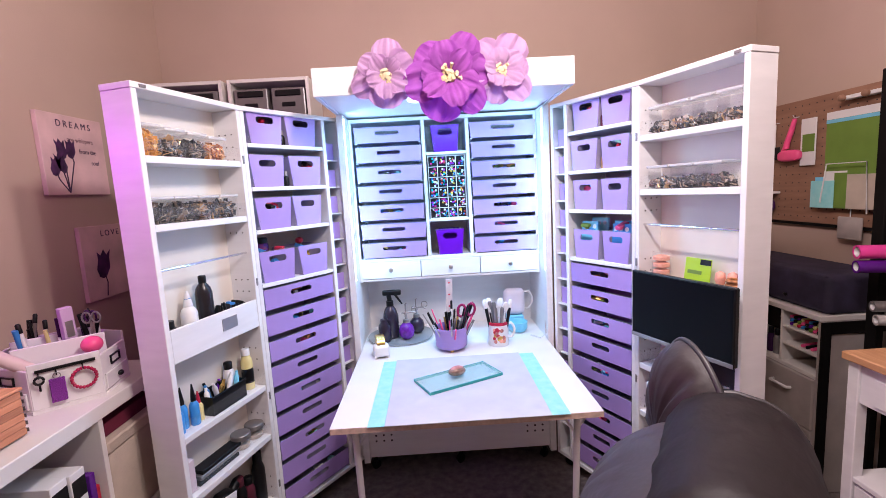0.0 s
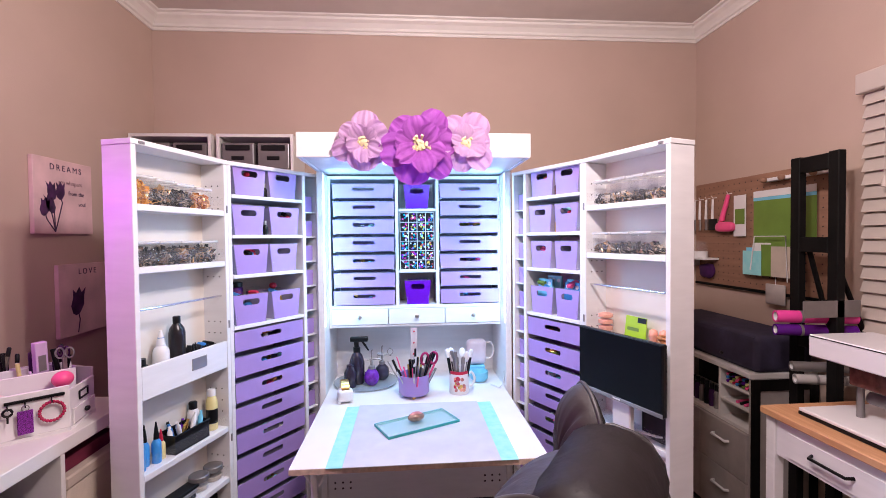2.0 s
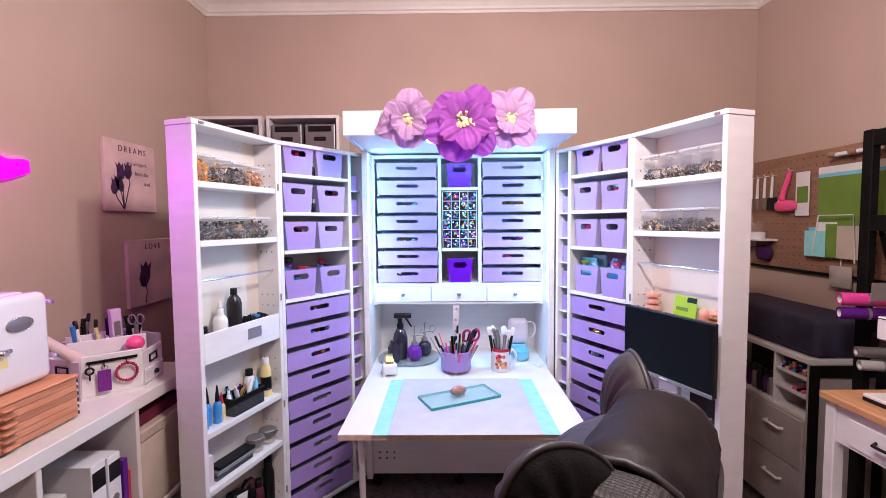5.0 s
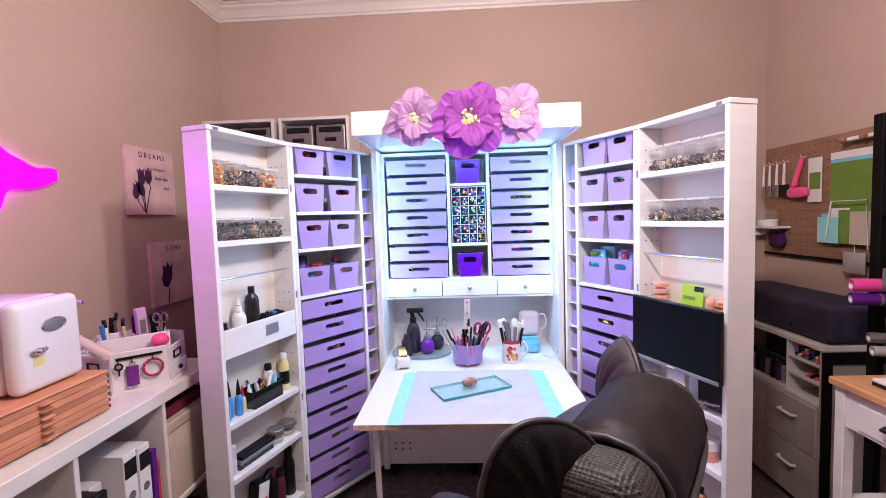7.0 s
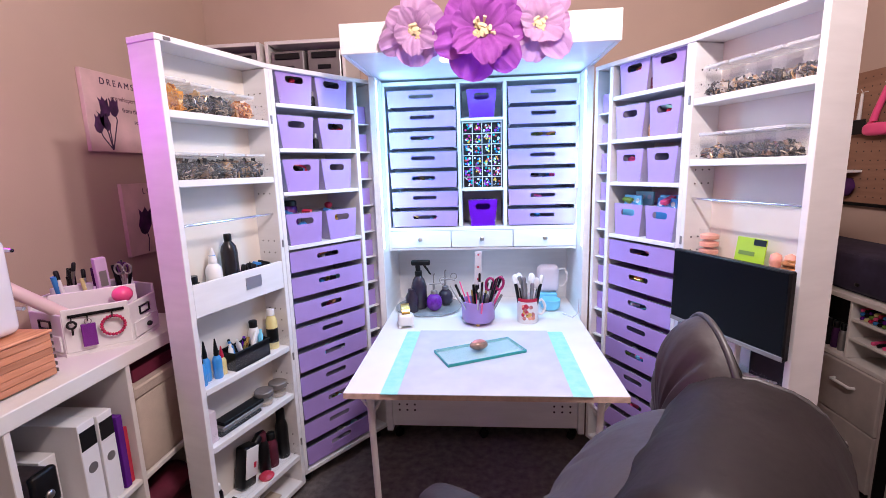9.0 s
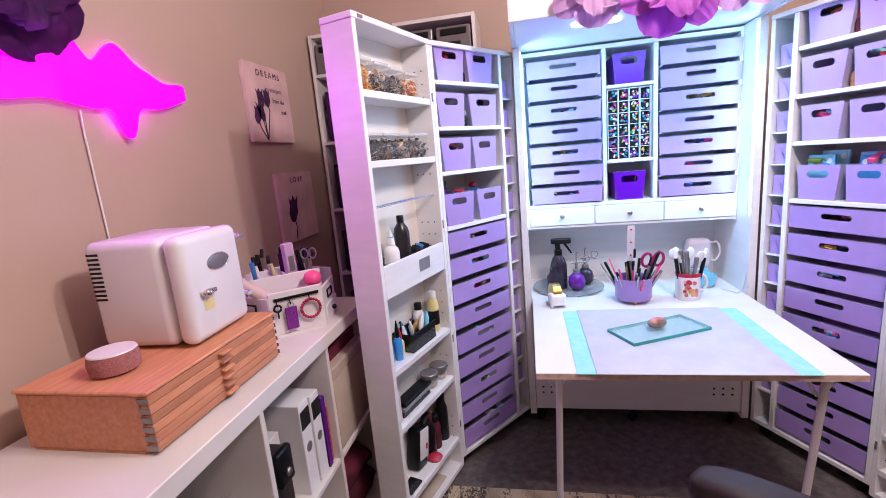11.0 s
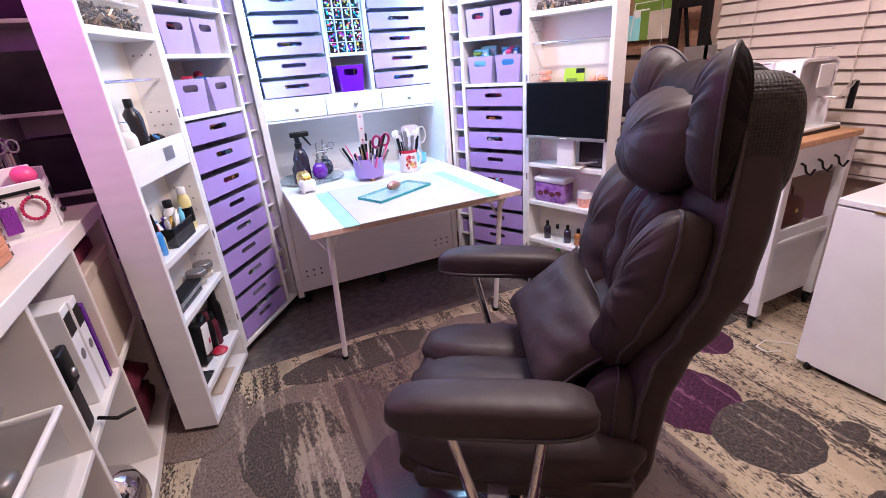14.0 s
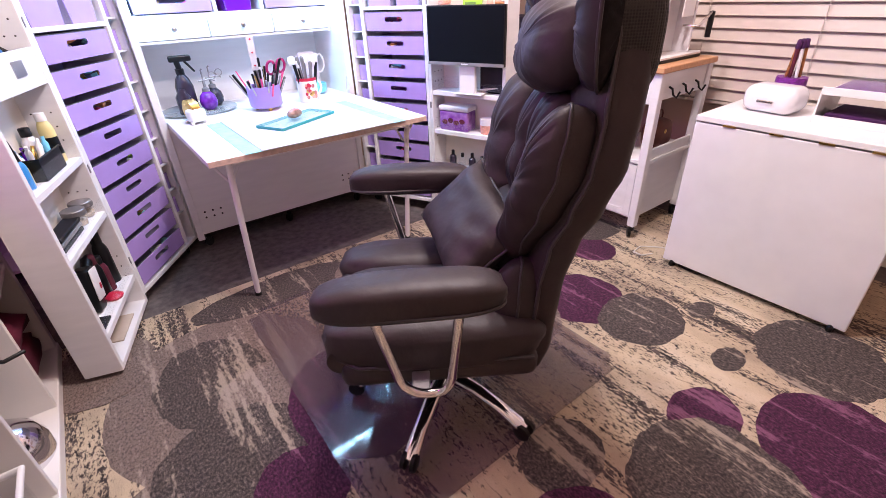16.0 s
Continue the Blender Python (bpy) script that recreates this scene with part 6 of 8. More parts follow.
pot = thing("tool_pot", "lilac ceramic pot on gold feet holding tools", "pot", sized(1.319, 3.15, TZ, 1.32))
part("bowl", new_lathe([(0.058, 0.012), (0.066, 0.02), (0.068, 0.098), (0.063, 0.098), (0.062, 0.03), (0.02, 0.028)], 32), LILAC, pot, smooth=50)
for k in range(3):
    part("foot", new_lathe([(0.007, 0), (0.009, 0.014)], 12, pose(0.042 * math.cos(k * 2.09 + 0.5), 0.042 * math.sin(k * 2.09 + 0.5), 0)), GOLD, pot, "small gold foot")
PM = sized(1.319, 3.15, TZ, 1.32)
for k in range(44):
    a, rr = rng.uniform(0, 6.28), rng.uniform(0.0, 0.052)
    L = rng.uniform(0.085, 0.15)
    stick("craft_tool", "slim craft tool standing in the lilac pot", "craft tool", PM @ pose(rr * math.cos(a), rr * math.sin(a), 0.032, 15 * -math.sin(a) * rr / 0.04 * 1.6, 15 * math.cos(a) * rr / 0.04 * 1.6, 0), L, rng.uniform(0.003, 0.0065), (BLACK, NICKEL, STEELGREY, WHITEPL, BLACK, PINK, NICKEL, BLACK, GOLD)[k % 9], 0.8, "tools in the pot", cap=(BLACK if k % 4 == 0 else None))
rl = thing("plastic_ruler", "clear ruler with red dots standing in the pot", "ruler", PM @ pose(-0.005, 0.035, 0.032, -4, 2, 0), "tools in the pot")
part("blade", new_box(-0.014, 0.014, -0.001, 0.001, 0, 0.255, 0.0005), material("frosted_ruler", (0.75, 0.68, 0.72), 0.3, alpha=0.75), rl)
for k in range(4):
    part("dot", new_lathe([(0.004, 0), (0.004, 0.0008)], 10, pose(0, -0.0012, 0.09 + 0.05 * k, 90, 0, 0)), RED, rl)
scs = thing("scissors", "scissors with magenta handles standing in the pot", "scissors", PM @ pose(0.04, 0.0, 0.05, 0, 14, -20), "tools in the pot")
for s_ in (-1, 1):
    part("loop", new_tube([(s_ * 0.019 + 0.016 * math.cos(a), 0, 0.118 + s_ * 0.008 + 0.026 * math.sin(a)) for a in [2 * math.pi * i / 20 for i in range(20)]], 0.0055, 8, closed=True), material("magenta_grip", (0.34, 0.01, 0.10), 0.35) if s_ < 0 else bpy.data.materials["magenta_grip"], scs, smooth=60)
    part("blade", new_box(s_ * 0.005 - 0.004, s_ * 0.005 + 0.004, -0.0015, 0.0015, -0.01, 0.1), bpy.data.materials["magenta_grip"], scs)

mug = thing("brush_mug", "white mug with a floral heart print holding brushes", "mug", sized(1.583, 3.175, TZ, 1.27))
part("cup", new_lathe([(0.042, 0), (0.045, 0.004), (0.045, 0.105), (0.041, 0.105), (0.040, 0.01), (0.01, 0.008)], 28), WHITEPL, mug, smooth=50)
part("rim_band", new_lathe([(0.0455, 0.094), (0.0457, 0.1065), (0.0405, 0.1068)], 28, cap=False), RED, mug, "red rim", smooth=50)
part("handle", new_tube([(0.043, 0.01, 0.085)] + arc((0.06, 0.014, 0.09), (0.09, 0.02, 0.055), (0.06, 0.014, 0.025), 8) + [(0.043, 0.01, 0.03)], 0.006, 10), WHITEPL, mug, smooth=60)
for k in range(22):
    a, z = -92 + rng.uniform(-30, 30), rng.uniform(0.022, 0.082)
    part("print_flower", new_blob((0.0452 * math.cos(radians(a)), 0.0452 * math.sin(radians(a)), z), (0.0085, 0.0022, 0.0085), 10, 6), (FLORAL, RED, PEACH, GOLD)[k % 4], mug, smooth=60)
MM = sized(1.583, 3.175, TZ, 1.27)
for k in range(14):
    a = rng.uniform(0, 6.28)
    rr = rng.uniform(0.005, 0.028)
    M_ = MM @ pose(rr * math.cos(a), rr * math.sin(a), 0.012, -10 * math.sin(a), 10 * math.cos(a), 0)
    if k % 3 == 0:
        th = thing("silicone_spoon", "white silicone spoon standing in the mug", "craft tool", M_, "tools in the mug")
        part("stem", new_lathe([(0.004, 0), (0.004, 0.14)], 8), WHITEPL, th, smooth=50)
        part("head", new_blob((0, 0, 0.165), (0.015, 0.006, 0.024), 14, 9), WHITEPL, th, smooth=60)
    else:
        stick("brush", "grey-handled brush standing in the mug", "brush", M_, rng.uniform(0.13, 0.17), 0.006, (STEELGREY, BLACK, STEELGREY)[k % 3], 1.2, "tools in the mug", cap=(BLACK, WHITEPL, STEELGREY)[k % 3])
hm = thing("white_appliance", "pale rounded plug-in gadget with a loop handle", "gadget", sized(1.735, 3.50, TZ, 1.2))
part("body", new_box(-0.055, 0.055, -0.03, 0.03, 0.06, 0.20, 0.028, 4), material("pale_pink_plastic", (0.74, 0.66, 0.74), 0.3), hm, smooth=50)
part("stand", new_box(-0.045, 0.045, -0.028, 0.03, 0.0, 0.06, 0.006), AQUA, hm)
part("loop", new_tube([(0.05, 0, 0.175)] + arc((0.08, 0, 0.18), (0.115, 0, 0.13), (0.075, 0, 0.09), 8) + [(0.05, 0, 0.09)], 0.005, 8), WHITEPL, hm, smooth=60)
bw = thing("blue_dish", "pale blue rubber dish beside the mug", "dish", sized(1.735, 3.385, TZ, 1.15))
part("bowl", new_lathe([(0.035, 0), (0.048, 0.015), (0.05, 0.052), (0.044, 0.052), (0.03, 0.01)], 24), AQUA, bw, smooth=50)
solid("table_cable", new_tube([(1.79, 3.30, TZ + 0.004), (1.83, 3.22, TZ + 0.004), (1.852, 3.16, TZ + 0.05), (1.857, 3.20, TZ + 0.11), (1.862, 3.235, TZ + 0.02)], 0.003, 8), WHITEPL, "white cable looped at the cabinet side", "cable", smooth=60)


# ---- shelf contents: shared kinds ----
def square_jar(m, w, h, fill, lid_h=0.012, group="clear jars", fill_k=0.45):
    th = thing("square_jar", "clear square jar of metal jewellery findings", "jar", m, group)
    bm = bmesh.new()
    a = w / 2
    ring = [(-a, -a + 0.008), (-a + 0.008, -a), (a - 0.008, -a), (a, -a + 0.008), (a, a - 0.008), (a - 0.008, a), (-a + 0.008, a), (-a, a - 0.008)]
    lo = [bm.verts.new((x, y, 0.0005)) for x, y in ring]
    hi = [bm.verts.new((x, y, h - lid_h)) for x, y in ring]
    bm.faces.new(lo)
    for i in range(8):
        bm.faces.new((lo[i], lo[(i + 1) % 8], hi[(i + 1) % 8], hi[i]))
    part("jar_wall", bm, JARWALL, th)
    part("lid", new_box(-a - 0.001, a + 0.001, -a - 0.001, a + 0.001, h - lid_h, h, 0.003), LIDCLEAR, th, "frosted lid")
    bm = bmesh.new()
    hh = (h - lid_h) * fill_k
    for i in range(210):
        L = rng.uniform(0.016, 0.042)
        x, y = rng.uniform(-a + 0.012, a - 0.012), rng.uniform(-a + 0.012, a - 0.012)
        c = (x, y, rng.uniform(0.006, min(h - lid_h - 0.018, max(0.012, hh * (1.0 - 0.16 * (abs(x) + abs(y)) / a)))))
        if i % 3 == 0:
            tube(bm, [Vector((L * math.cos(q), L * math.sin(q) * 0.8, 0)) * 0.5 + Vector(c) + Vector((0, 0, 0.006 * math.sin(q + i))) for q in [2 * math.pi * j / 8 for j in range(8)]], 0.0018, 5, closed=True)
        else:
            box(bm, -L * 0.5, L * 0.5, -0.008, 0.008, -0.0018, 0.0018, m=pose(*c, rng.uniform(0, 90), rng.uniform(0, 90), rng.uniform(0, 180)))
    f = part("finding", bm, fill, th, "heap of small metal findings")
    f["kind"] = "stuff"
    return th


def findings(name, colours, metal=0.75):
    """Small metal bits, each with a colour of its own."""
    m = bpy.data.materials.new(name)
    m.use_nodes = True
    nt = m.node_tree
    bsdf = nt.nodes["Principled BSDF"]
    geo = nt.nodes.new("ShaderNodeNewGeometry")
    ramp = nt.nodes.new("ShaderNodeValToRGB")
    ramp.color_ramp.interpolation = "CONSTANT"
    el = ramp.color_ramp.elements
    el[0].color = (*colours[0], 1)
    el[1].position, el[1].color = 1 / len(colours), (*colours[1], 1)
    for i, c in enumerate(colours[2:], 2):
        e = el.new(i / len(colours))
        e.color = (*c, 1)
    nt.links.new(geo.outputs["Random Per Island"], ramp.inputs[0])
    nt.links.new(ramp.outputs[0], bsdf.inputs["Base Color"])
    bsdf.inputs["Roughness"].default_value, bsdf.inputs["Metallic"].default_value = 0.3, metal
    return m


GOLDBITS = findings("gold_findings", ((0.95, 0.50, 0.08), (0.80, 0.36, 0.04), (1.0, 0.70, 0.25), (0.45, 0.17, 0.02), (0.90, 0.45, 0.06)), 0.5)
AMBERBITS = findings("amber_findings", ((0.85, 0.36, 0.08), (0.60, 0.18, 0.03), (0.95, 0.62, 0.35), (0.30, 0.09, 0.03)), 0.4)
BRIGHTBITS = findings("bright_findings", ((0.55, 0.48, 0.42), (0.05, 0.035, 0.028), (0.60, 0.38, 0.18), (0.025, 0.02, 0.02), (0.30, 0.17, 0.09), (0.02, 0.016, 0.016)), 0.35)
DARKBITS = findings("gunmetal_findings", ((0.06, 0.045, 0.04), (0.015, 0.012, 0.012), (0.20, 0.12, 0.07), (0.02, 0.016, 0.016), (0.50, 0.40, 0.30), (0.04, 0.025, 0.02)), 0.35)
for k, f in enumerate((GOLDBITS, BRIGHTBITS, DARKBITS, AMBERBITS)):
    square_jar(LW @ pose(0.075 + 0.107 * k, 0.07, 1.8115, 0, 0, rng.uniform(-4, 4)), 0.092, 0.115 - 0.006 * k, f, fill_k=0.9 if k == 0 else 0.78)
for k, f in enumerate((DARKBITS, DARKBITS, BRIGHTBITS, BRIGHTBITS)):
    square_jar(LW @ pose(0.078 + 0.112 * k, 0.07, 1.5715), 0.105, 0.098, f, fill_k=0.82)
for k, f in enumerate((BRIGHTBITS, BRIGHTBITS, DARKBITS, BRIGHTBITS)):
    square_jar(RW @ pose(0.095 + 0.105 * k, 0.07, 1.8215, 0, 0, rng.uniform(-3, 3)), 0.094, 0.115, f, fill_k=0.42)
for k, f in enumerate((BRIGHTBITS, DARKBITS, DARKBITS)):
    square_jar(RW @ pose(0.105 + 0.118 * k, 0.07, 1.5915), 0.112, 0.098, f, fill_k=0.5)

Z = 1.1005
th = bottle("glue_bottle", "white squeeze bottle with a blue cap and nozzle", LW @ pose(0.175, 0.065, Z), 0.20, 0.031, WHITEPL, WHITEPL, 0.45, 0.30, tip=True)
part("nozzle_band", new_lathe([(0.0125, 0.155), (0.0125, 0.172)], 14), BLUE, th, smooth=40)
th = bottle("dark_bottle", "tall black bottle with a narrow neck", LW @ pose(0.262, 0.068, Z), 0.245, 0.033, material("dark_bottle_glass", (0.018, 0.015, 0.018), 0.25), BLACK, 0.4, 0.12)
for k in range(4):
    bottle("dropper_bottle", "small black dropper bottle", LW @ pose(0.335 + 0.038 * k, 0.055 + 0.02 * (k % 2), Z), 0.105 if k < 2 else 0.085, 0.015, BLACK, BLACK, 0.5, 0.4, "dropper bottles", tip=True)
th = thing("ink_jar", "squat black ink jar", "jar", LW @ pose(0.062, 0.05, Z))
part("jar", new_lathe([(0.024, 0), (0.026, 0.004), (0.026, 0.085)], 18), BLACK, th, smooth=40)
part("lid", new_lathe([(0.020, 0.0855), (0.020, 0.112)], 18), BLACK, th, smooth=40)
for k in range(4):
    solid("stamp_block", new_box(-0.03, 0.03, -0.012, 0.012, 0, 0.094, 0.003), (BLACK, DARK, BLUE, BLACK)[k], "dark plastic tool resting in the tray", "tool", LW @ pose(0.34 + 0.032 * k, 0.085, Z, 0, 20, 0), "tray tools")

Z = 0.7765
for k in range(3):
    bottle("dye_bottle", "blue dye bottle with a black cone cap", LW @ pose(0.052 + 0.037 * k, 0.05 + 0.02 * (k % 2), Z), 0.165 - 0.01 * (k == 0), 0.018, material("blue_dye", (0.05, 0.30, 0.70), 0.3) if k == 0 else bpy.data.materials["blue_dye"], BLACK, 0.5, 0.42, "dye bottles", tip=True)
bottle("small_glue", "small pale bottle with a red tip", LW @ pose(0.158, 0.06, Z), 0.12, 0.016, YELLOW, RED, 0.5, 0.4, tip=True)
bk_ = thing("black_basket", "black plastic basket of tubes and bottles", "basket", LW @ pose(0.285, 0.066, Z))
bm = bmesh.new()
box(bm, -0.095, 0.095, -0.045, 0.045, 0, 0.004)
for q in ((-0.097, -0.094, -0.047, 0.047), (0.094, 0.097, -0.047, 0.047), (-0.094, 0.094, -0.047, -0.044), (-0.094, 0.094, 0.044, 0.047)):
    box(bm, *q, 0.0, 0.075)
part("tub", bm, BLACK, bk_)
part("rim", new_tube([(-0.098, -0.048, 0.077), (0.098, -0.048, 0.077), (0.098, 0.048, 0.077), (-0.098, 0.048, 0.077)], 0.004, 8, closed=True), BLACK, bk_)
for k in range(9):
    part("tube", new_lathe([(0.010, 0.0), (0.011, 0.05), (0.006, 0.06), (0.006, 0.075)], 10, pose(-0.07 + 0.018 * k, rng.uniform(-0.02, 0.025), 0.02 + rng.uniform(0, 0.03), rng.uniform(-20, 20), rng.uniform(-25, 25), 0)), (WHITEPL, BLUE, BLACK, WHITEPL, GOLD, PURPLE, WHITEPL, BLACK, AQUA)[k], bk_, smooth=50)
bottle("white_bottle", "white plastic bottle with a black cap", LW @ pose(0.372, 0.095, Z), 0.155, 0.026, WHITEPL, BLACK, 0.6, 0.2)
bottle("yellow_bottle", "pale yellow medium bottle with a white cap", LW @ pose(0.448, 0.06, Z), 0.19, 0.026, YELLOW, WHITEPL, 0.6, 0.16, band=BLACK)

Z = 0.5315
for k in range(3):
    solid("ink_pad_case", new_box(-0.11, 0.11, -0.03, 0.03, 0, 0.016, 0.002), (BLACK, STEELGREY, BLACK)[k], "flat dark metal case on the shelf", "case", LW @ pose(0.20 + 0.012 * k, 0.062 + 0.003 * k, Z + 0.0165 * k), "flat cases")
for k in range(2):
    th = thing("round_tin", "round jar with a grey metal lid", "jar", LW @ pose(0.365 + 0.09 * k, 0.066, Z), "round jars")
    part("jar", new_lathe([(0.036, 0), (0.041, 0.006), (0.041, 0.045)], 22), CLEAR, th, smooth=40)
    part("filling", new_lathe([(0.034, 0.003), (0.037, 0.02)], 18), FABRIC, th, smooth=40)
    part("lid", new_lathe([(0.043, 0.0455), (0.043, 0.066), (0.040, 0.069)], 22), STEELGREY, th, smooth=40)
solid("small_carton", new_box(-0.02, 0.02, -0.02, 0.02, 0, 0.13, 0.002), material("pale_carton", (0.72, 0.62, 0.66), 0.4), "small pale carton standing on the shelf", "carton", LW @ pose(0.055, 0.05, Z))

Z = 0.2015
for k, (x, h, r, mt, cp) in enumerate(((0.46, 0.25, 0.03, BLACK, BLACK), (0.385, 0.17, 0.028, WINE, BLACK), (0.335, 0.20, 0.026, BLACK, WINE), (0.07, 0.12, 0.022, BLACK, WHITEPL))):
    bottle("spray_can", "dark cylindrical bottle on the lower shelf", LW @ pose(x, 0.075, Z), h, r, mt, cp, 0.6, 0.2, "lower shelf bottles")
ht = thing("heat_tool", "white and black heat tool on the lower shelf", "heat tool", LW @ pose(0.22, 0.075, Z, 0, 10, 0))
part("body", new_box(-0.04, 0.04, -0.022, 0.04, 0.0, 0.19, 0.014, 3), BLACK, ht, smooth=50)
part("front_panel", new_box(-0.034, 0.034, -0.029, -0.0225, 0.05, 0.185, 0.003, 2), WHITEPL, ht, "white front panel", smooth=50)
part("switch", new_box(0.006, 0.02, -0.032, -0.0295, 0.09, 0.115, 0.001), RED, ht)
part("grip", new_tube([(0.03, 0.01, 0.15), (0.075, 0.01, 0.20), (0.10, 0.01, 0.205)], [0.02, 0.022, 0.016], 14), BLACK, ht, smooth=60)
solid("red_puck", new_lathe([(0.03, 0), (0.035, 0.01), (0.02, 0.024)], 20), RED, "glossy red round pincushion", "pincushion", LW @ pose(0.30, 0.036, Z), smooth=50)
solid("black_phone_case", new_box(-0.045, 0.045, -0.03, 0.03, 0, 0.012, 0.003), BLACK, "flat black case lying on the shelf", "case", LW @ pose(0.10, 0.045, Z))
solid("paper_strip", new_box(-0.10, 0.10, -0.035, 0.035, 0, 0.008, 0.002), FABRIC, "strip of beige card on the bottom board", "card", LW @ pose(0.27, 0.06, 0.0555))

# right shelf cabinet contents
pt = thing("bead_tower", "stack of peach beads in a clear tube", "bead tower", RW @ pose(0.085, 0.065, 1.1555))
for k in range(5):
    part("bead_ring", new_lathe([(0.02, 0), (0.034, 0.006), (0.034, 0.02), (0.02, 0.026)], 18, pose(0, 0, 0.03 * k)), PEACH, pt, smooth=50)
part("tube_wall", new_lathe([(0.037, 0), (0.037, 0.165)], 20, cap=False), CLEAR, pt)
lc = thing("hang_card", "lime green packaged craft blade on a card", "packet", RW @ pose(0.25, 0.07, 1.1555, -8, 0, 0))
part("card", new_box(-0.06, 0.06, 0, 0.003, 0.0, 0.15, 0.001), LIME, lc)
part("print_bar", new_box(-0.045, 0.02, -0.0012, -0.0002, 0.085, 0.10), GREEN, lc)
part("print_corner", new_box(0.01, 0.058, -0.0012, -0.0002, 0.125, 0.147), BLACK, lc)
for k in range(2):
    th = thing("wooden_stamp", "turned wooden stamp with a round handle", "stamp", RW @ pose(0.37 + 0.035 * k, 0.06 + 0.02 * k, 1.1555), "wooden stamps")
    part("handle", new_lathe([(0.012, 0), (0.02, 0.01), (0.009, 0.05), (0.02, 0.085), (0.016, 0.11), (0.002, 0.118)], 18), PEACH, th, smooth=60)
th = thing("wire_spool", "spool of coiled copper wire on end", "spool", RW @ pose(0.44, 0.055, 1.1555))
for k in range(5):
    part("coil", new_tube([(0.03 * math.cos(a), 0.03 * math.sin(a), 0.02 + 0.018 * k) for a in [2 * math.pi * i / 20 for i in range(20)]], 0.008, 8, closed=True), COPPER, th, smooth=60)

mon = thing("computer_monitor", "slim black computer monitor in front of the shelves", "monitor", RW @ pose(0.285, -0.05, 0.8015, 0, 0, 2))
bez = part("bezel", new_box(-0.232, 0.232, -0.012, 0.012, 0.155, 0.445, 0.004), BLACK, mon)
part("screen", new_box(-0.225, 0.225, -0.0135, -0.0125, 0.175, 0.438), SCREEN, bez)
part("chin", new_box(-0.231, 0.231, -0.0145, -0.0125, 0.1555, 0.172, 0.001), STEELGREY, bez)
part("brand_mark", new_box(-0.02, 0.02, -0.0156, -0.0148, 0.161, 0.167), WHITEPL, bez)
part("stand_arm", new_box(-0.05, 0.05, 0.0125, 0.04, 0.0, 0.22, 0.004), WHITEPL, mon)
part("stand_foot", new_box(-0.09, 0.09, 0.005, 0.10, -0.0, 0.008, 0.003), WHITEPL, mon)
bx_ = thing("black_box", "matt black box standing behind the monitor stand", "box", RW @ pose(0.395, 0.075, 0.8015))
part("case", new_box(-0.075, 0.075, -0.03, 0.04, 0, 0.20, 0.006, 2), BLACK, bx_, smooth=50)
part("front_panel", new_box(-0.066, 0.066, -0.0325, -0.0305, 0.01, 0.19, 0.0008), DARK, bx_)
for k in range(7):
    solid("paper_strips", new_tube([(0.2 + 0.03 * k, 0.02, 0.0), (0.30 + 0.02 * k, -0.01, 0.012), (0.38 + 0.012 * k, 0.03 + 0.005 * k, 0.006)], 0.004, 6), WHITEPL, "white bundled cable on the shelf", "cable", RW @ pose(0, 0.03, 0.8055 + 0.003 * k), "bundled cables")
ct = thing("clear_tub", "clear shallow tub on the shelf", "tub", RW @ pose(0.12, 0.065, 0.8015))
part("tub", new_box(-0.075, 0.075, -0.045, 0.045, 0, 0.07, 0.006, 2), CLEAR, ct)
pb = thing("purple_tub", "purple printed tub with a white lid", "tub", RW @ pose(0.155, 0.066, 0.5715))
part("tub", new_box(-0.10, 0.10, -0.05, 0.05, 0, 0.115, 0.01, 2), material("purple_print", (0.17, 0.02, 0.28), 0.3, scale=25, second=(0.42, 0.22, 0.52)), pb, smooth=50)
part("lid", new_box(-0.104, 0.104, -0.054, 0.054, 0.1155, 0.145, 0.008, 2), WHITEPL, pb, smooth=50)
for k in range(4):
    part("print_spot", new_blob((-0.06 + 0.04 * k, -0.0502, 0.05 + 0.01 * (k % 2)), (0.02, 0.002, 0.015), 12, 6), WINE, pb)
th = thing("peach_jar", "small jar of peach clay with a clear lid", "jar", RW @ pose(0.36, 0.066, 0.5715))
part("jar", new_lathe([(0.04, 0), (0.042, 0.05)], 20), PEACH, th, smooth=40)
part("lid", new_lathe([(0.043, 0.0505), (0.043, 0.085)], 20), WHITEPL, th, smooth=40)
for k in range(4):
    bottle("glass_bottle", "small dark glass bottle on the shelf", RW @ pose(0.12 + 0.07 * k, 0.06, 0.3265), 0.11 - 0.01 * (k % 2), 0.022, (DKGLASS, CLEAR, DKGLASS, COPPER)[k], BLACK, 0.4, 0.25, "lower bottles")
bottle("green_bottle", "bright green squeeze bottle on the lowest shelf", RW @ pose(0.20, 0.06, 0.1665), 0.12, 0.018, material("bright_green", (0.03, 0.55, 0.06), 0.3), bpy.data.materials["bright_green"], 0.6, 0.25)
solid("dark_pouch", new_blob((0, 0, 0.05), (0.10, 0.045, 0.05), 18, 12, 3, lump=0.15), DKPURPLE, "dark purple pouch on the lowest shelf", "pouch", RW @ pose(0.36, 0.066, 0.1665), smooth=60)
th = thing("clip_jar", "clip-top glass jar on the tote shelf", "jar", L2 @ pose(0.26, 0.17, 1.2465))
part("glass", new_lathe([(0.045, 0), (0.05, 0.01), (0.05, 0.13), (0.04, 0.145)], 22), CLEAR, th, smooth=50)
part("lid", new_lathe([(0.046, 0.1455), (0.048, 0.16), (0.02, 0.17)], 22), CLEAR, th, smooth=50)
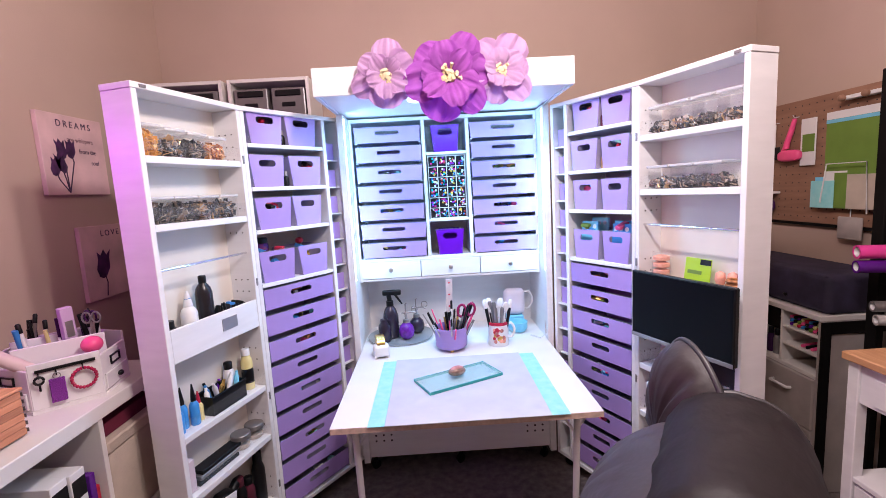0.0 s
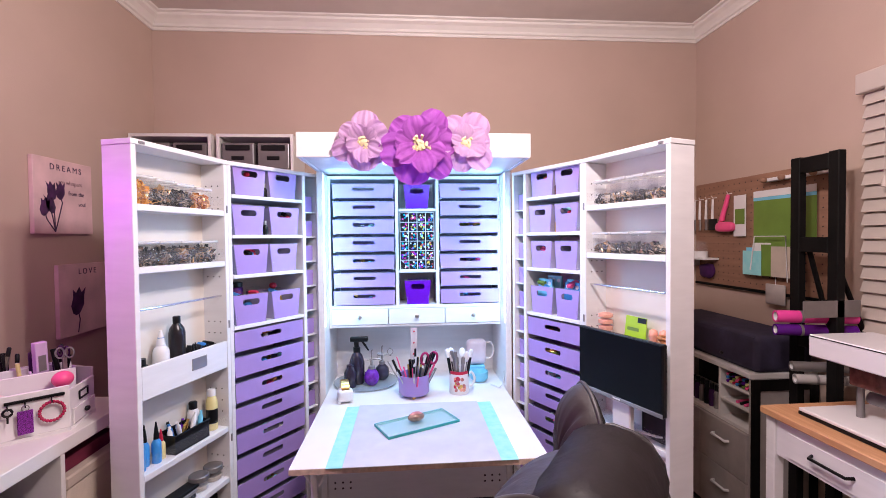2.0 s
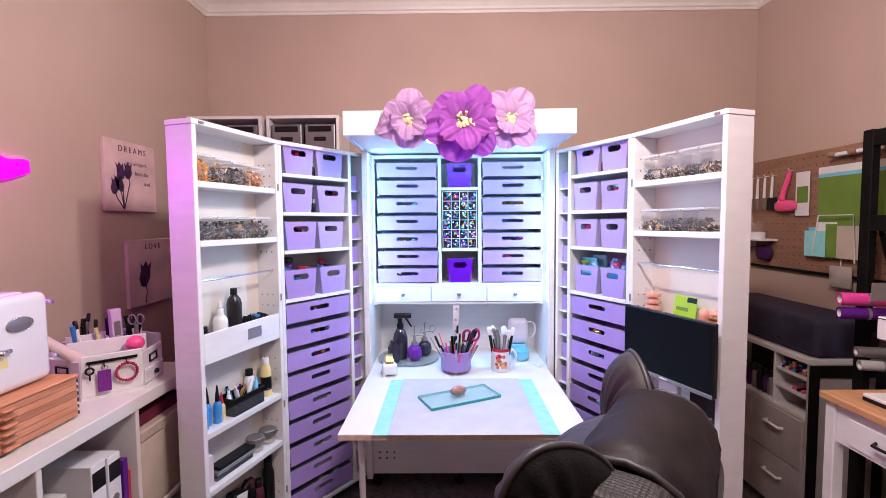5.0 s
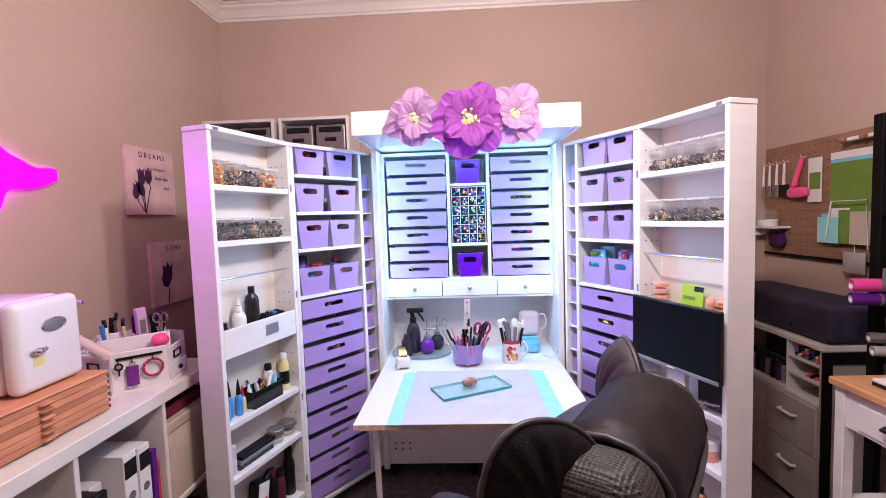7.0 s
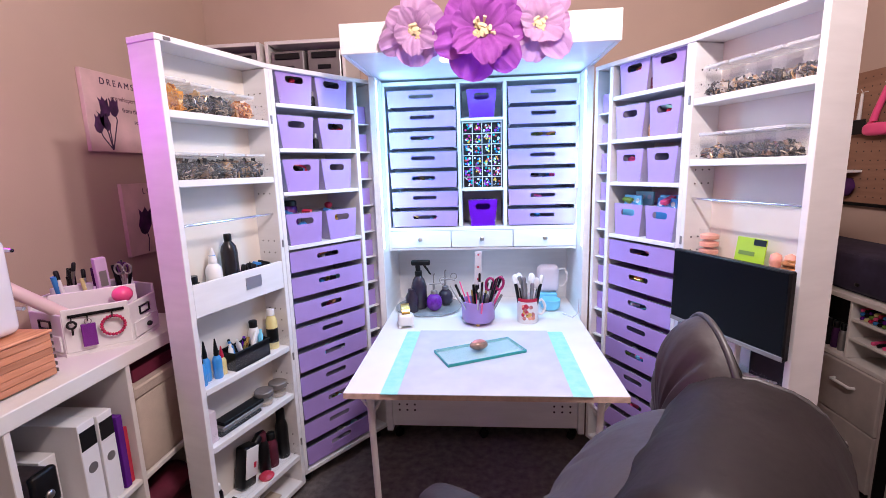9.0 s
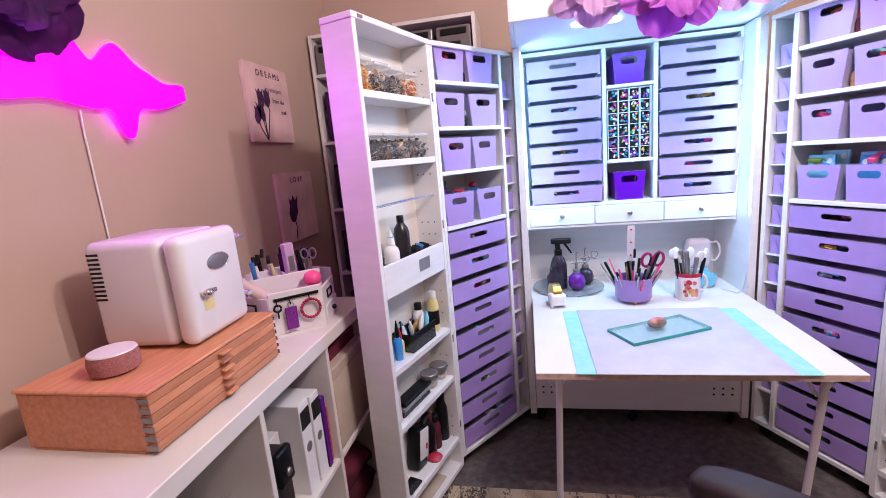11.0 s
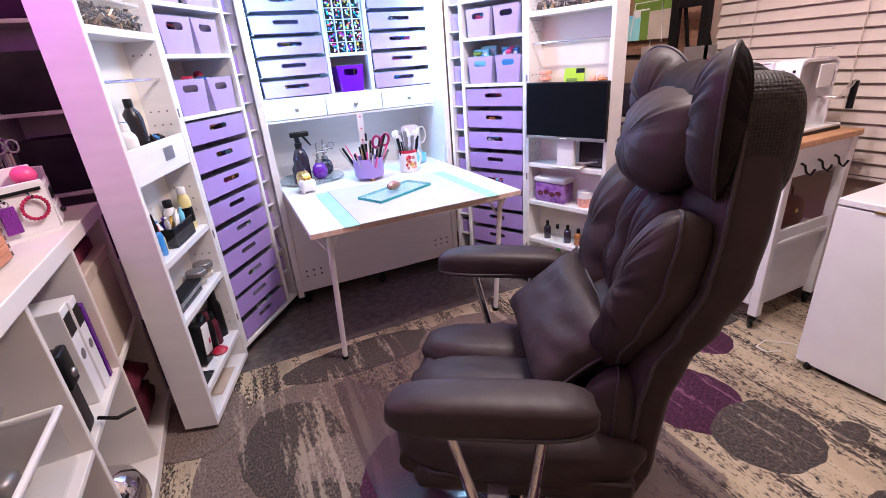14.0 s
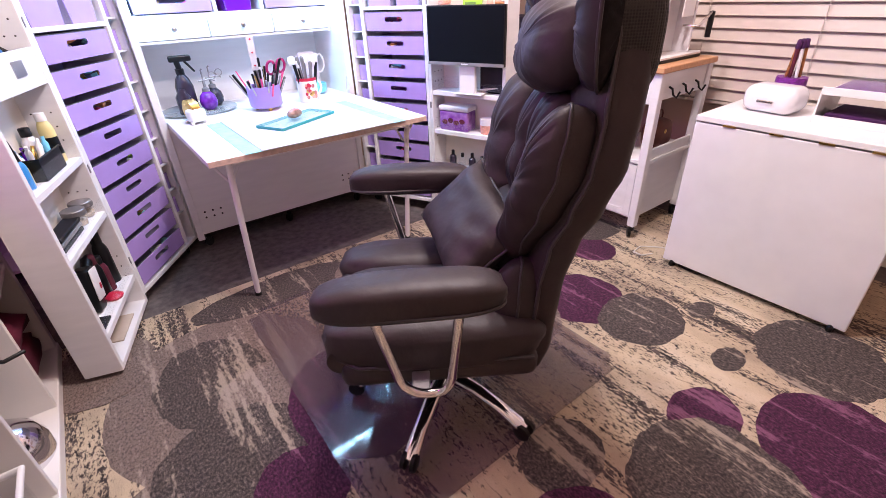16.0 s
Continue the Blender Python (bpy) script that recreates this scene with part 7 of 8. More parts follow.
part("filling", new_lathe([(0.044, 0.004), (0.046, 0.08)], 18), COPPER, th, smooth=50)
for (x, z) in ((0.245, 1.8935), (0.245, 1.6965)):
    bottle("small_bottle", "small dark bottle between two totes", L2 @ pose(x, 0.05, z), 0.075, 0.014, BLACK, STEELGREY, 0.5, 0.3, "small bottles")
    bottle("small_bottle", "small bronze bottle between two totes", R2 @ pose(0.315, 0.05, z), 0.085, 0.014, WINE if z > 1.8 else COPPER, RED if z > 1.8 else BLACK, 0.5, 0.3, "small bottles")

# ---- tall bookcases behind the wings ----
for i, (x0, x1) in enumerate(((-0.437, 0.060), (0.092, 0.570))):
    bc = thing("tall_bookcase", "tall narrow white bookcase in the corner", "bookcase", pose(0, 0, 0), "tall bookcases")
    Y0 = 3.53
    part("side", new_box(x0, x0 + 0.02, Y0, YB - 0.02, 0, 2.345, 0.002), SHELF, bc)
    part("side", new_box(x1 - 0.02, x1, Y0, YB - 0.02, 0, 2.345, 0.002), SHELF, bc)
    part("top", new_box(x0 + 0.0205, x1 - 0.0205, Y0, YB - 0.02, 2.325, 2.345, 0.002), SHELF, bc)
    part("back_panel", new_box(x0 + 0.0205, x1 - 0.0205, YB - 0.028, YB - 0.0205, 0.02, 2.32), SHELF, bc)
    for z in (0.05, 0.44, 0.86, 1.28, 1.70, 2.10):
        part("shelf", new_box(x0 + 0.0205, x1 - 0.0205, Y0 + 0.002, YB - 0.029, z, z + 0.02, 0.002), SHELF, bc)
    for k in range(2):
        w = (x1 - x0) / 2 - 0.04
        cx = x0 + (x1 - x0) * (0.27 + 0.46 * k)
        th = thing("grey_bin", "smoky translucent storage bin with a dark handle", "storage bin", pose(cx, Y0 + 0.01, 2.1205), "smoky bins")
        part("tub", new_box(-w / 2, w / 2, 0, 0.26, 0, 0.17, 0.008, 2), material("smoky_plastic", (0.17, 0.15, 0.15), 0.25) if i == 0 and k == 0 else bpy.data.materials["smoky_plastic"], th)
        part("handle", new_box(-w * 0.38, w * 0.38, -0.008, -0.0005, 0.12, 0.155, 0.004), BLACK, th)
        part("handle", new_box(-w * 0.2, w * 0.2, -0.006, -0.0005, 0.06, 0.085, 0.003), BLACK, th)
    for z, h in ((1.7205, 0.30), (1.3005, 0.28), (0.8805, 0.28), (0.4605, 0.28)):
        cx = (x0 + x1) / 2
        th = thing("fabric_cube", "dark purple fabric cube with a metal-ringed grip", "storage cube", pose(cx, Y0 + 0.015, z), "fabric cubes")
        part("cube", new_box(-0.20, 0.20, 0, 0.27, 0, h, 0.012, 2), DKPURPLE if z > 1.6 else DARK, th, smooth=50)
        if z > 1.6:
            part("grip_ring", new_tube([(0.055 * math.copysign(abs(math.cos(a)) ** 0.5, math.cos(a)), -0.002, h * 0.72 + 0.016 * math.sin(a)) for a in [2 * math.pi * j / 24 for j in range(24)]], 0.004, 8, closed=True), CHROME, th, smooth=60)
part_ = thing("rolled_paper", "rolled copper foil lying on the fabric cube", "roll", pose(-0.30, 3.60, 2.045, 0, 78, 12))
part("roll", new_lathe([(0.014, 0), (0.014, 0.26)], 14), COPPER, part_, smooth=50)

# ---- east wall: pegboard and what hangs on it ----
PX = XR - 0.022
pg = thing("pegboard", "brown wooden pegboard mounted on the wall", "pegboard")
part("board", new_box(PX, XR - 0.004, 2.70, 3.83, 1.325, 2.045, 0.002), PEG, pg)
bm = bmesh.new()
for i in range(22):
    for j in range(14):
        lathe(bm, [(0.004, -0.0004), (0.004, 0.0006)], 6, pose(PX - 0.0004, 2.73 + 0.05 * i, 1.36 + 0.05 * j, 0, 90, 0))
h_ = part("peg_hole", bm, DARK, pg)
h_["kind"] = "stuff"
# black strip standing in for the shadow along the board's lower edge
part("edge_shadow_strip", new_box(PX - 0.004, XR - 0.004, 2.70, 3.83, 1.308, 1.3245, 0.001), BLACKWOOD, pg)


def peg_hook(y, z):
    return solid("peg_hook", new_tube([(PX, y, z), (PX - 0.03, y, z - 0.004), (PX - 0.04, y, z + 0.012)], 0.0022, 6), WHITEPL, "white wire peg hook on the pegboard", "hook", group="peg hooks")


for k, y in enumerate((3.80, 3.74, 3.67, 3.60)):
    peg_hook(y, 1.935)
    th = thing("hanging_tool", "white-handled weeding tool hanging on the pegboard", "hand tool", pose(PX - 0.03, y, 1.925), "hanging tools")
    part("grip", new_tube([(0, 0, 0), (0, 0.004, -0.14)], [0.007, 0.010], 8), WHITEPL, th, smooth=50)
    part("blade", new_box(-0.003, 0.003, -0.012 if k < 3 else -0.045, 0.012 if k < 3 else 0.045, -0.22, -0.14, 0.002), STEELGREY if k < 3 else BLACK, th)
peg_hook(3.45, 1.95)
gr = thing("pink_tape_runner", "hot pink plastic tape gun hanging on a hook", "tape gun", pose(PX - 0.035, 3.44, 1.94))
part("handle", new_tube([(0, 0, 0), (0, 0.02, -0.06), (0, 0.05, -0.13), (0, 0.06, -0.17)], [0.012, 0.015, 0.016, 0.018], 12), PINK, gr, smooth=60)
part("head", new_blob((0, 0.03, -0.215), (0.025, 0.085, 0.035), 18, 12, 3), PINK, gr, smooth=60)
part("guard", new_tube([(0, 0.06, -0.17), (0, 0.085, -0.18), (0, 0.09, -0.21)], 0.009, 8), PINK, gr, smooth=60)
pc = thing("blade_pack", "white blister card with a green panel", "packet", pose(PX - 0.012, 3.36, 1.66))
part("card", new_box(-0.004, 0.004, -0.05, 0.055, 0, 0.27, 0.002), WHITEPL, pc)
part("panel", new_box(-0.0052, -0.0042, -0.045, 0.04, 0.08, 0.18), GREEN, pc)
sf = thing("peg_shelf", "small white peg shelf with a clear jar", "shelf", pose(PX, 3.70, 1.495))
part("board", new_box(-0.12, -0.001, -0.13, 0.12, 0, 0.014, 0.002), WHITEPL, sf)
part("bracket", new_box(-0.10, -0.001, 0.08, 0.09, -0.05, -0.0005), WHITEPL, sf)
jr = thing("dome_jar", "clear round jar with a white base", "jar", pose(PX - 0.065, 3.70, 1.5095))
part("base", new_lathe([(0.06, 0), (0.06, 0.045)], 24), WHITEPL, jr, smooth=40)
part("dome", new_lathe([(0.057, 0.0455), (0.057, 0.09), (0.045, 0.115), (0.01, 0.12)], 24), CLEAR, jr, smooth=60)
solid("patterned_pouch", new_blob((0, 0, 0), (0.025, 0.07, 0.05), 16, 10, 3, lump=0.2), DKPURPLE, "dark floral pouch hanging under the peg shelf", "pouch", pose(PX - 0.03, 3.66, 1.415), smooth=60)
gm = thing("cutting_mat", "green cutting mat hanging on the pegboard", "cutting mat", pose(PX - 0.005, 3.05, 1.595))
part("sheet", new_box(-0.003, 0.0, -0.24, 0.20, 0, 0.325, 0.001), GREEN, gm)
part("top_strip", new_box(-0.0045, -0.0032, -0.24, 0.20, 0.305, 0.345), WHITEPL, gm)
part("blue_strip", new_box(-0.0042, -0.0031, -0.24, 0.20, 0.285, 0.304), AQUA, gm)
wr = thing("wire_rack", "white wire holder full of coloured cards", "wire rack", pose(PX - 0.02, 3.02, 1.42))
part("wire_frame", new_tube([(-0.04, 0.19, 0.03), (-0.03, 0.17, 0.24), (-0.03, -0.06, 0.24), (-0.045, -0.09, -0.02)], 0.004, 8), WHITEPL, wr, smooth=50)
for k, (a, b, mt, z) in enumerate(((0.26, -0.15, AQUA, 0.17), (0.20, 0.06, WHITEPL, 0.2), (0.13, -0.02, GREEN, 0.19), (0.05, -0.14, FABRIC, 0.18), (0.27, 0.12, TEAL, 0.15))):
    part("card", new_box(-0.012 - 0.004 * k, -0.009 - 0.004 * k, b, a, 0.0, z, 0.001), mt, wr)
tg = thing("grey_tag", "grey felt tag hanging under the pegboard", "tag", pose(PX - 0.02, 3.062, 1.365))
part("felt", new_box(-0.006, 0.006, -0.07, 0.07, -0.11, 0.01, 0.005, 2), GREYDRAWER, tg, smooth=50)
part("hook", new_tube([(0, 0, 0.01), (0, 0, 0.05), (-0.004, 0.006, 0.075), (0.0, 0.012, 0.05)], 0.0025, 6), WHITEPL, tg)
pr_ = thing("paint_rail", "small white ledge with wooden pegs", "ledge", pose(PX, 2.93, 1.985))
part("ledge", new_box(-0.05, -0.001, -0.2, 0.2, 0, 0.02, 0.003), WHITEPL, pr_)
for y in (-0.15, 0.05, 0.18):
    part("peg", new_blob((-0.06, y, 0.01), (0.02, 0.018, 0.018), 12, 8), PEG, pr_, smooth=60)

# ---- black tower stand with vinyl rolls ----
tw = thing("roll_stand", "tall black wooden stand holding vinyl rolls", "stand", pose(3.30, 2.635, 0))
for y in (-0.105, 0.105):
    part("post", new_box(-0.02, 0.02, y - 0.027, y + 0.027, 0, 2.06, 0.003), BLACKWOOD, tw)
for z in (1.98, 1.58, 1.10, 0.55, 0.05):
    part("crossbar", new_box(-0.019, 0.019, -0.0775, 0.0775, z, z + 0.075, 0.003), BLACKWOOD, tw)
part("strut", new_tube([(0.02, 0.06, 1.59), (0.16, 0.09, 1.2)], 0.012, 8), BLACKWOOD, tw)
part("strut", new_tube([(0.02, -0.06, 1.59), (0.16, -0.09, 1.2)], 0.012, 8), BLACKWOOD, tw)
part("roll_bracket", new_box(-0.19, 0.10, -0.132, -0.128, 1.28, 1.36, 0.002), STEELGREY, tw, "grey metal bracket with two bolts")


def vinyl_roll(p, L, r, mat, label, rz=-16):
    th = thing("vinyl_roll", label, "vinyl roll", pose(*p, 0, 90, rz), "vinyl rolls")
    part("roll", new_lathe([(r, 0), (r, L), (r * 0.72, L), (r * 0.72, 0.0), (r, 0.0)], 22, cap=False), mat, th, smooth=50)
    part("paper_core", new_lathe([(r * 0.71, 0.002), (r * 0.71, L - 0.002), (r * 0.6, L - 0.002), (r * 0.6, 0.002)], 20, cap=False), WHITEPL, th, smooth=50)
    for k in (0.3, 0.72):
        part("elastic_band", new_lathe([(r * 1.02, L * k), (r * 1.02, L * k + 0.012)], 22, cap=False), STEELGREY, th)


vinyl_roll((3.083, 2.63, 1.270), 0.34, 0.030, MAGENTA, "glossy hot pink vinyl roll on the stand")
vinyl_roll((3.083, 2.63, 1.205), 0.34, 0.028, VIOLET, "glossy violet vinyl roll on the stand")
vinyl_roll((3.16, 2.62, 1.025), 0.28, 0.024, STEELGREY, "silver vinyl roll on the stand")
vinyl_roll((3.17, 2.61, 0.965), 0.28, 0.024, material("clear_vinyl", (0.5, 0.47, 0.46), 0.2), "clear grey vinyl roll on the stand")
vinyl_roll((3.12, 2.60, 0.70), 0.28, 0.032, WINE, "wine-red vinyl roll on the stand")
vinyl_roll((3.14, 2.60, 0.63), 0.28, 0.030, YELLOW, "yellow vinyl roll on the stand")

# ---- storage unit under the pegboard ----
un = thing("drawer_unit", "grey storage unit with cubbies, drawers and a black end", "storage unit", pose(0, 0, 0))
UX, U0, U1 = 3.10, 2.80, 3.80
part("top", new_box(UX - 0.01, XR - 0.02, U0, U1, 0.905, 0.93, 0.002), SHELF, un)
part("end_panel", new_box(UX, XR - 0.02, U0, U0 + 0.02, 0.0, 0.9045, 0.002), GREYDRAWER, un)
bm = bmesh.new()
box(bm, UX - 0.004, UX + 0.045, U0 - 0.008, U0 - 0.0005, 0, 0.9)
box(bm, XR - 0.07, XR - 0.022, U0 - 0.008, U0 - 0.0005, 0, 0.9)
box(bm, UX + 0.0455, XR - 0.0705, U0 - 0.008, U0 - 0.0005, 0.84, 0.9)
part("end_frame", bm, BLACKWOOD, un, "black frame around the end panel")
part("end_panel", new_box(UX, XR - 0.02, U1 - 0.02, U1, 0.0, 0.9045, 0.002), GREYDRAWER, un)
# back coloured near-black to stand in for the shade deep in the unit
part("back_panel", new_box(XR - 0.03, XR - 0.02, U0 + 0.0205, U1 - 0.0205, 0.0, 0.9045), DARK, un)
part("mid_shelf", new_box(UX, XR - 0.031, U0 + 0.0205, U1 - 0.0205, 0.60, 0.62, 0.002), SHELF, un)
part("divider", new_box(UX, XR - 0.031, U0 + 0.24, U0 + 0.255, 0.6205, 0.9045, 0.002), SHELF, un)
for z in (0.715, 0.81):
    part("cubby_shelf", new_box(UX + 0.002, XR - 0.031, U0 + 0.021, U0 + 0.2395, z, z + 0.012, 0.001), SHELF, un)
for y0, y1 in ((U0 + 0.022, U0 + 0.40), (U0 + 0.405, U1 - 0.022)):
    for z0, z1 in ((0.33, 0.597), (0.04, 0.325)):
        dr = part("drawer", new_box(UX - 0.012, UX + 0.3, y0, y1, z0, z1, 0.004), GREYDRAWER, un)
        ym, zm = (y0 + y1) / 2, (z0 + z1) / 2 + 0.04
        part("drawer_handle", new_tube([(UX - 0.013, ym + 0.06, zm), (UX - 0.035, ym + 0.055, zm), (UX - 0.035, ym - 0.055, zm), (UX - 0.013, ym - 0.06, zm)], 0.008, 8), WHITEPL, dr, "pale bar handle", smooth=50)
for k in range(24):
    stick("marker", "coloured marker lying in the cubby", "marker", pose(UX + 0.015, U0 + 0.035 + 0.024 * (k % 8), 0.8225 + 0.011 + 0.02 * (k // 8), 0, 90, 0), 0.12, 0.0085, (BLACK, RED, GREEN, VIOLET, BLUE, PINK, YELLOW, BLACK)[(k * 5 + k // 8) % 8], 1.0, "markers in the cubby")
for k in range(3):
    stick("marker", "coloured marker lying in the cubby", "marker", pose(UX + 0.02, U0 + 0.07 + 0.03 * k, 0.737, 0, 90, 10), 0.12, 0.009, (PINK, BLACK, PINK)[k], 1.0, "markers in the cubby")
for k in range(8):
    bottle("paint_bottle", "small dark paint bottle in the unit", pose(UX + 0.05, U0 + 0.29 + 0.045 * k, 0.6205), 0.14, 0.018, (BLACK, STEELGREY, DKPURPLE)[k % 3], BLACK, 0.6, 0.25, "paint bottles")
cv = thing("machine_cover", "dark violet quilted dust cover over a machine", "dust cover", pose(3.30, 3.22, 0.9305))
part("cover", new_box(-0.175, 0.16, -0.42, 0.50, 0, 0.20, 0.035, 4), NAVY, cv, smooth=50)
part("seam", new_tube([(-0.165, -0.40, 0.185), (-0.165, 0.48, 0.185)], 0.004, 6), NAVY, cv)
part("toggle", new_blob((-0.178, -0.16, 0.05), (0.006, 0.015, 0.01), 10, 6), BLACK, cv)

# ---- kitchen cart with a press ----
KX, KXE, KYA, KYB = 2.78, 3.29, 1.645, 2.32
cart = thing("rolling_cart", "white rolling cart with a butcher-block top", "cart")
part("top", new_box(KX - 0.02, KXE + 0.01, KYA - 0.015, KYB + 0.015, 0.925, 0.955, 0.004), BUTCHER, cart, "warm wooden top")
for x in (KX + 0.02, KXE - 0.02):
    for y in (KYA + 0.02, KYB - 0.02):
        lg = part("leg", new_box(x - 0.022, x + 0.022, y - 0.022, y + 0.022, 0.085, 0.9245, 0.003), WHITE, cart)
        bm = bmesh.new()
        lathe(bm, [(0.02, -0.01), (0.03, -0.008), (0.03, 0.008), (0.02, 0.01)], 18, pose(x, y + 0.012, 0.038, 90, 0, 40))
        lathe(bm, [(0.014, 0.055), (0.018, 0.084)], 12, pose(x, y, 0))
        part("castor", bm, BLACK, lg, "black castor with a steel fork", smooth=40)
ap = part("apron", new_box(KX + 0.008, KX + 0.026, KYA + 0.0425, KYB - 0.0425, 0.77, 0.9245, 0.002), WHITE, cart)
part("drawer", new_box(KX + 0.002, KX + 0.0075, KYA + 0.10, KYB - 0.10, 0.785, 0.885, 0.002), WHITE, ap)
part("drawer_pull", new_tube([(KX + 0.002, 1.95, 0.845), (KX - 0.022, 1.96, 0.842), (KX - 0.022, 2.10, 0.842), (KX + 0.002, 2.11, 0.845)], 0.006, 8), BLACK, ap, "black bar pull", smooth=50)
part("apron", new_box(KX + 0.0425, KXE - 0.0425, KYA + 0.008, KYA + 0.026, 0.79, 0.9245, 0.002), WHITE, cart)
part("apron", new_box(KX + 0.0425, KXE - 0.0425, KYB - 0.026, KYB - 0.008, 0.79, 0.9245, 0.002), WHITE, cart)
part("lower_shelf", new_box(KX + 0.003, KXE - 0.003, KYA + 0.003, KYB - 0.003, 0.455, 0.475, 0.002), WHITE, cart)
cbx = part("cabinet_box", new_box(KX + 0.03, KXE - 0.03, KYA + 0.03, KYB - 0.03, 0.12, 0.4545, 0.002), WHITE, cart)
for y0, y1 in ((KYA + 0.045, 2.03), (2.035, KYB - 0.045)):
    d = part("door", new_box(KX + 0.012, KX + 0.0295, y0, y1, 0.135, 0.445, 0.002), WHITE, cbx)
    bm = bmesh.new()
    for q in ((y0 + 0.002, y0 + 0.04, 0.137, 0.443), (y1 - 0.04, y1 - 0.002, 0.137, 0.443), (y0 + 0.0405, y1 - 0.0405, 0.137, 0.175), (y0 + 0.0405, y1 - 0.0405, 0.405, 0.443)):
        box(bm, KX + 0.006, KX + 0.0118, *q, 0.001)
    part("door_frame", bm, WHITE, d)
bm = new_box(KX + 0.0425, KXE - 0.0425, KYA + 0.012, KYA + 0.028, 0.476, 0.53, 0.002)
part("guard_rail", bm, WHITE, cart)
for k in range(3):
    x = KX + 0.10 + 0.13 * k
    part("towel_hook", new_tube([(x, KYA + 0.006, 0.85), (x, KYA - 0.012, 0.842), (x, KYA - 0.02, 0.815), (x + 0.012, KYA - 0.034, 0.80), (x + 0.02, KYA - 0.044, 0.83)], 0.0055, 8), BLACK, cart, "black metal hook", smooth=50)
PZ = 0.9555
pm = thing("manual_press", "white manual die-cutting press with crank handles", "press", pose(3.035, 1.96, PZ))
part("base_board", new_box(-0.20, 0.20, -0.26, 0.27, 0.0, 0.014, 0.003), BLACK, pm)
part("bed", new_box(-0.20, 0.20, -0.258, 0.268, 0.0145, 0.028, 0.003), WHITEPL, pm)
bm = bmesh.new()
prof = [(-0.155, 0.0285), (-0.155, 0.295), (-0.148, 0.317), (-0.125, 0.325), (0.10, 0.325), (0.123, 0.317), (0.13, 0.295), (0.13, 0.0285)]
inner = [(x + (0.012 if x < 0 else -0.012), z - (0.012 if z > 0.3 else 0.0)) for x, z in prof]
strips = [[bm.verts.new((x, y, z)) for x, z in p] for p, y in ((prof, -0.225), (prof, -0.115), (inner, -0.115), (inner, -0.225))]
for q in range(4):
    for i in range(len(prof) - 1):
        bm.faces.new((strips[q][i], strips[q][i + 1], strips[(q + 1) % 4][i + 1], strips[(q + 1) % 4][i]))
for i in (0, -1):
    bm.faces.new([strips[q][i] for q in range(4)])
twr = part("tower", bm, FRIDGE, pm, "bent white sheet-metal frame", smooth=30)
part("tower_web", new_box(-0.1425, 0.1175, -0.135, -0.127, 0.0285, 0.312, 0.002), WHITEPL, pm)
part("bearing_plate", new_box(-0.02, 0.09, -0.232, -0.2255, 0.20, 0.30, 0.003), WHITEPL, pm)
part("gear_block", new_box(-0.10, 0.04, 0.02, 0.16, 0.15, 0.234, 0.006, 2), material("smoked_brown", (0.16, 0.06, 0.05), 0.25, vary=0.3, scale=30), pm, "brown gear block under the beam", smooth=50)
for y in (0.03, 0.15):
    part("clear_post", new_lathe([(0.012, 0.0285), (0.012, 0.15)], 12, pose(-0.06, y, 0)), STEELGREY, pm, smooth=50)
part("beam", new_box(-0.165, 0.11, -0.1145, 0.262, 0.235, 0.32, 0.004), FRIDGE, pm)
part("beam_line", new_box(-0.1665, -0.1652, -0.10, 0.258, 0.3125, 0.316), BLACK, pm)
for k in range(2):
    part("roller", new_lathe([(0.024, -0.11), (0.024, 0.145)], 18, pose(-0.02, 0.0, 0.10 + 0.06 * k, -90, 0, 0)), STEELGREY, pm, "steel roller", smooth=40)
for (y, z) in ((-0.20, 0.28), (-0.20, 0.235), (-0.155, 0.28), (-0.155, 0.235)):
    part("bolt", new_lathe([(0.006, 0), (0.006, 0.004), (0.003, 0.006)], 10, pose(-0.1552, y, z, 0, -90, 0)), BLACK, twr)
part("leaf_print", new_tube([(-0.1558, -0.165, 0.10), (-0.1558, -0.17, 0.15), (-0.1558, -0.165, 0.175)], 0.003, 6), BLACK, twr)
for s_ in (-1, 1):
    for q in range(3):
        part("leaf_print", new_blob((-0.1556, -0.168 + s_ * 0.012, 0.12 + 0.018 * q), (0.001, 0.009, 0.004), 8, 5), BLACK, twr)
part("crank", new_tube([(0.02, -0.226, 0.16), (0.02, -0.29, 0.16), (0.03, -0.30, 0.16), (0.14, -0.30, 0.22)], 0.007, 8), CHROME, pm, smooth=50)
part("crank_grip", new_tube([(0.14, -0.30, 0.22), (0.14, -0.30, 0.10)], 0.014, 10), BLACK, pm, smooth=50)
part("top_rod", new_tube([(-0.02, -0.19, 0.326), (-0.02, -0.19, 0.37), (0.05, -0.215, 0.37), (0.08, -0.215, 0.36)], 0.006, 8), CHROME, pm, smooth=50)
bgm = thing("mini_backpack", "small brown leather bag on the cart shelf", "bag", pose(3.05, 1.76, 0.4755))
part("pouch", new_blob((0, 0, 0.085), (0.10, 0.06, 0.085), 18, 12, 3, lump=0.06), BROWNL, bgm, smooth=60)
part("handle", new_tube([(-0.03, 0, 0.165)] + arc((-0.03, 0, 0.2), (0, 0, 0.235), (0.03, 0, 0.2), 6) + [(0.03, 0, 0.165)], 0.005, 8), BROWNL, bgm, smooth=60)
part("clasp", new_blob((-0.02, -0.062, 0.11), (0.012, 0.004, 0.012), 10, 6), GOLD, bgm)
sg_ = thing("framed_sign", "small white framed sign on the cart shelf", "picture frame", pose(2.82, 1.98, 0.4755, 0, 0, 0))
bm = bmesh.new()
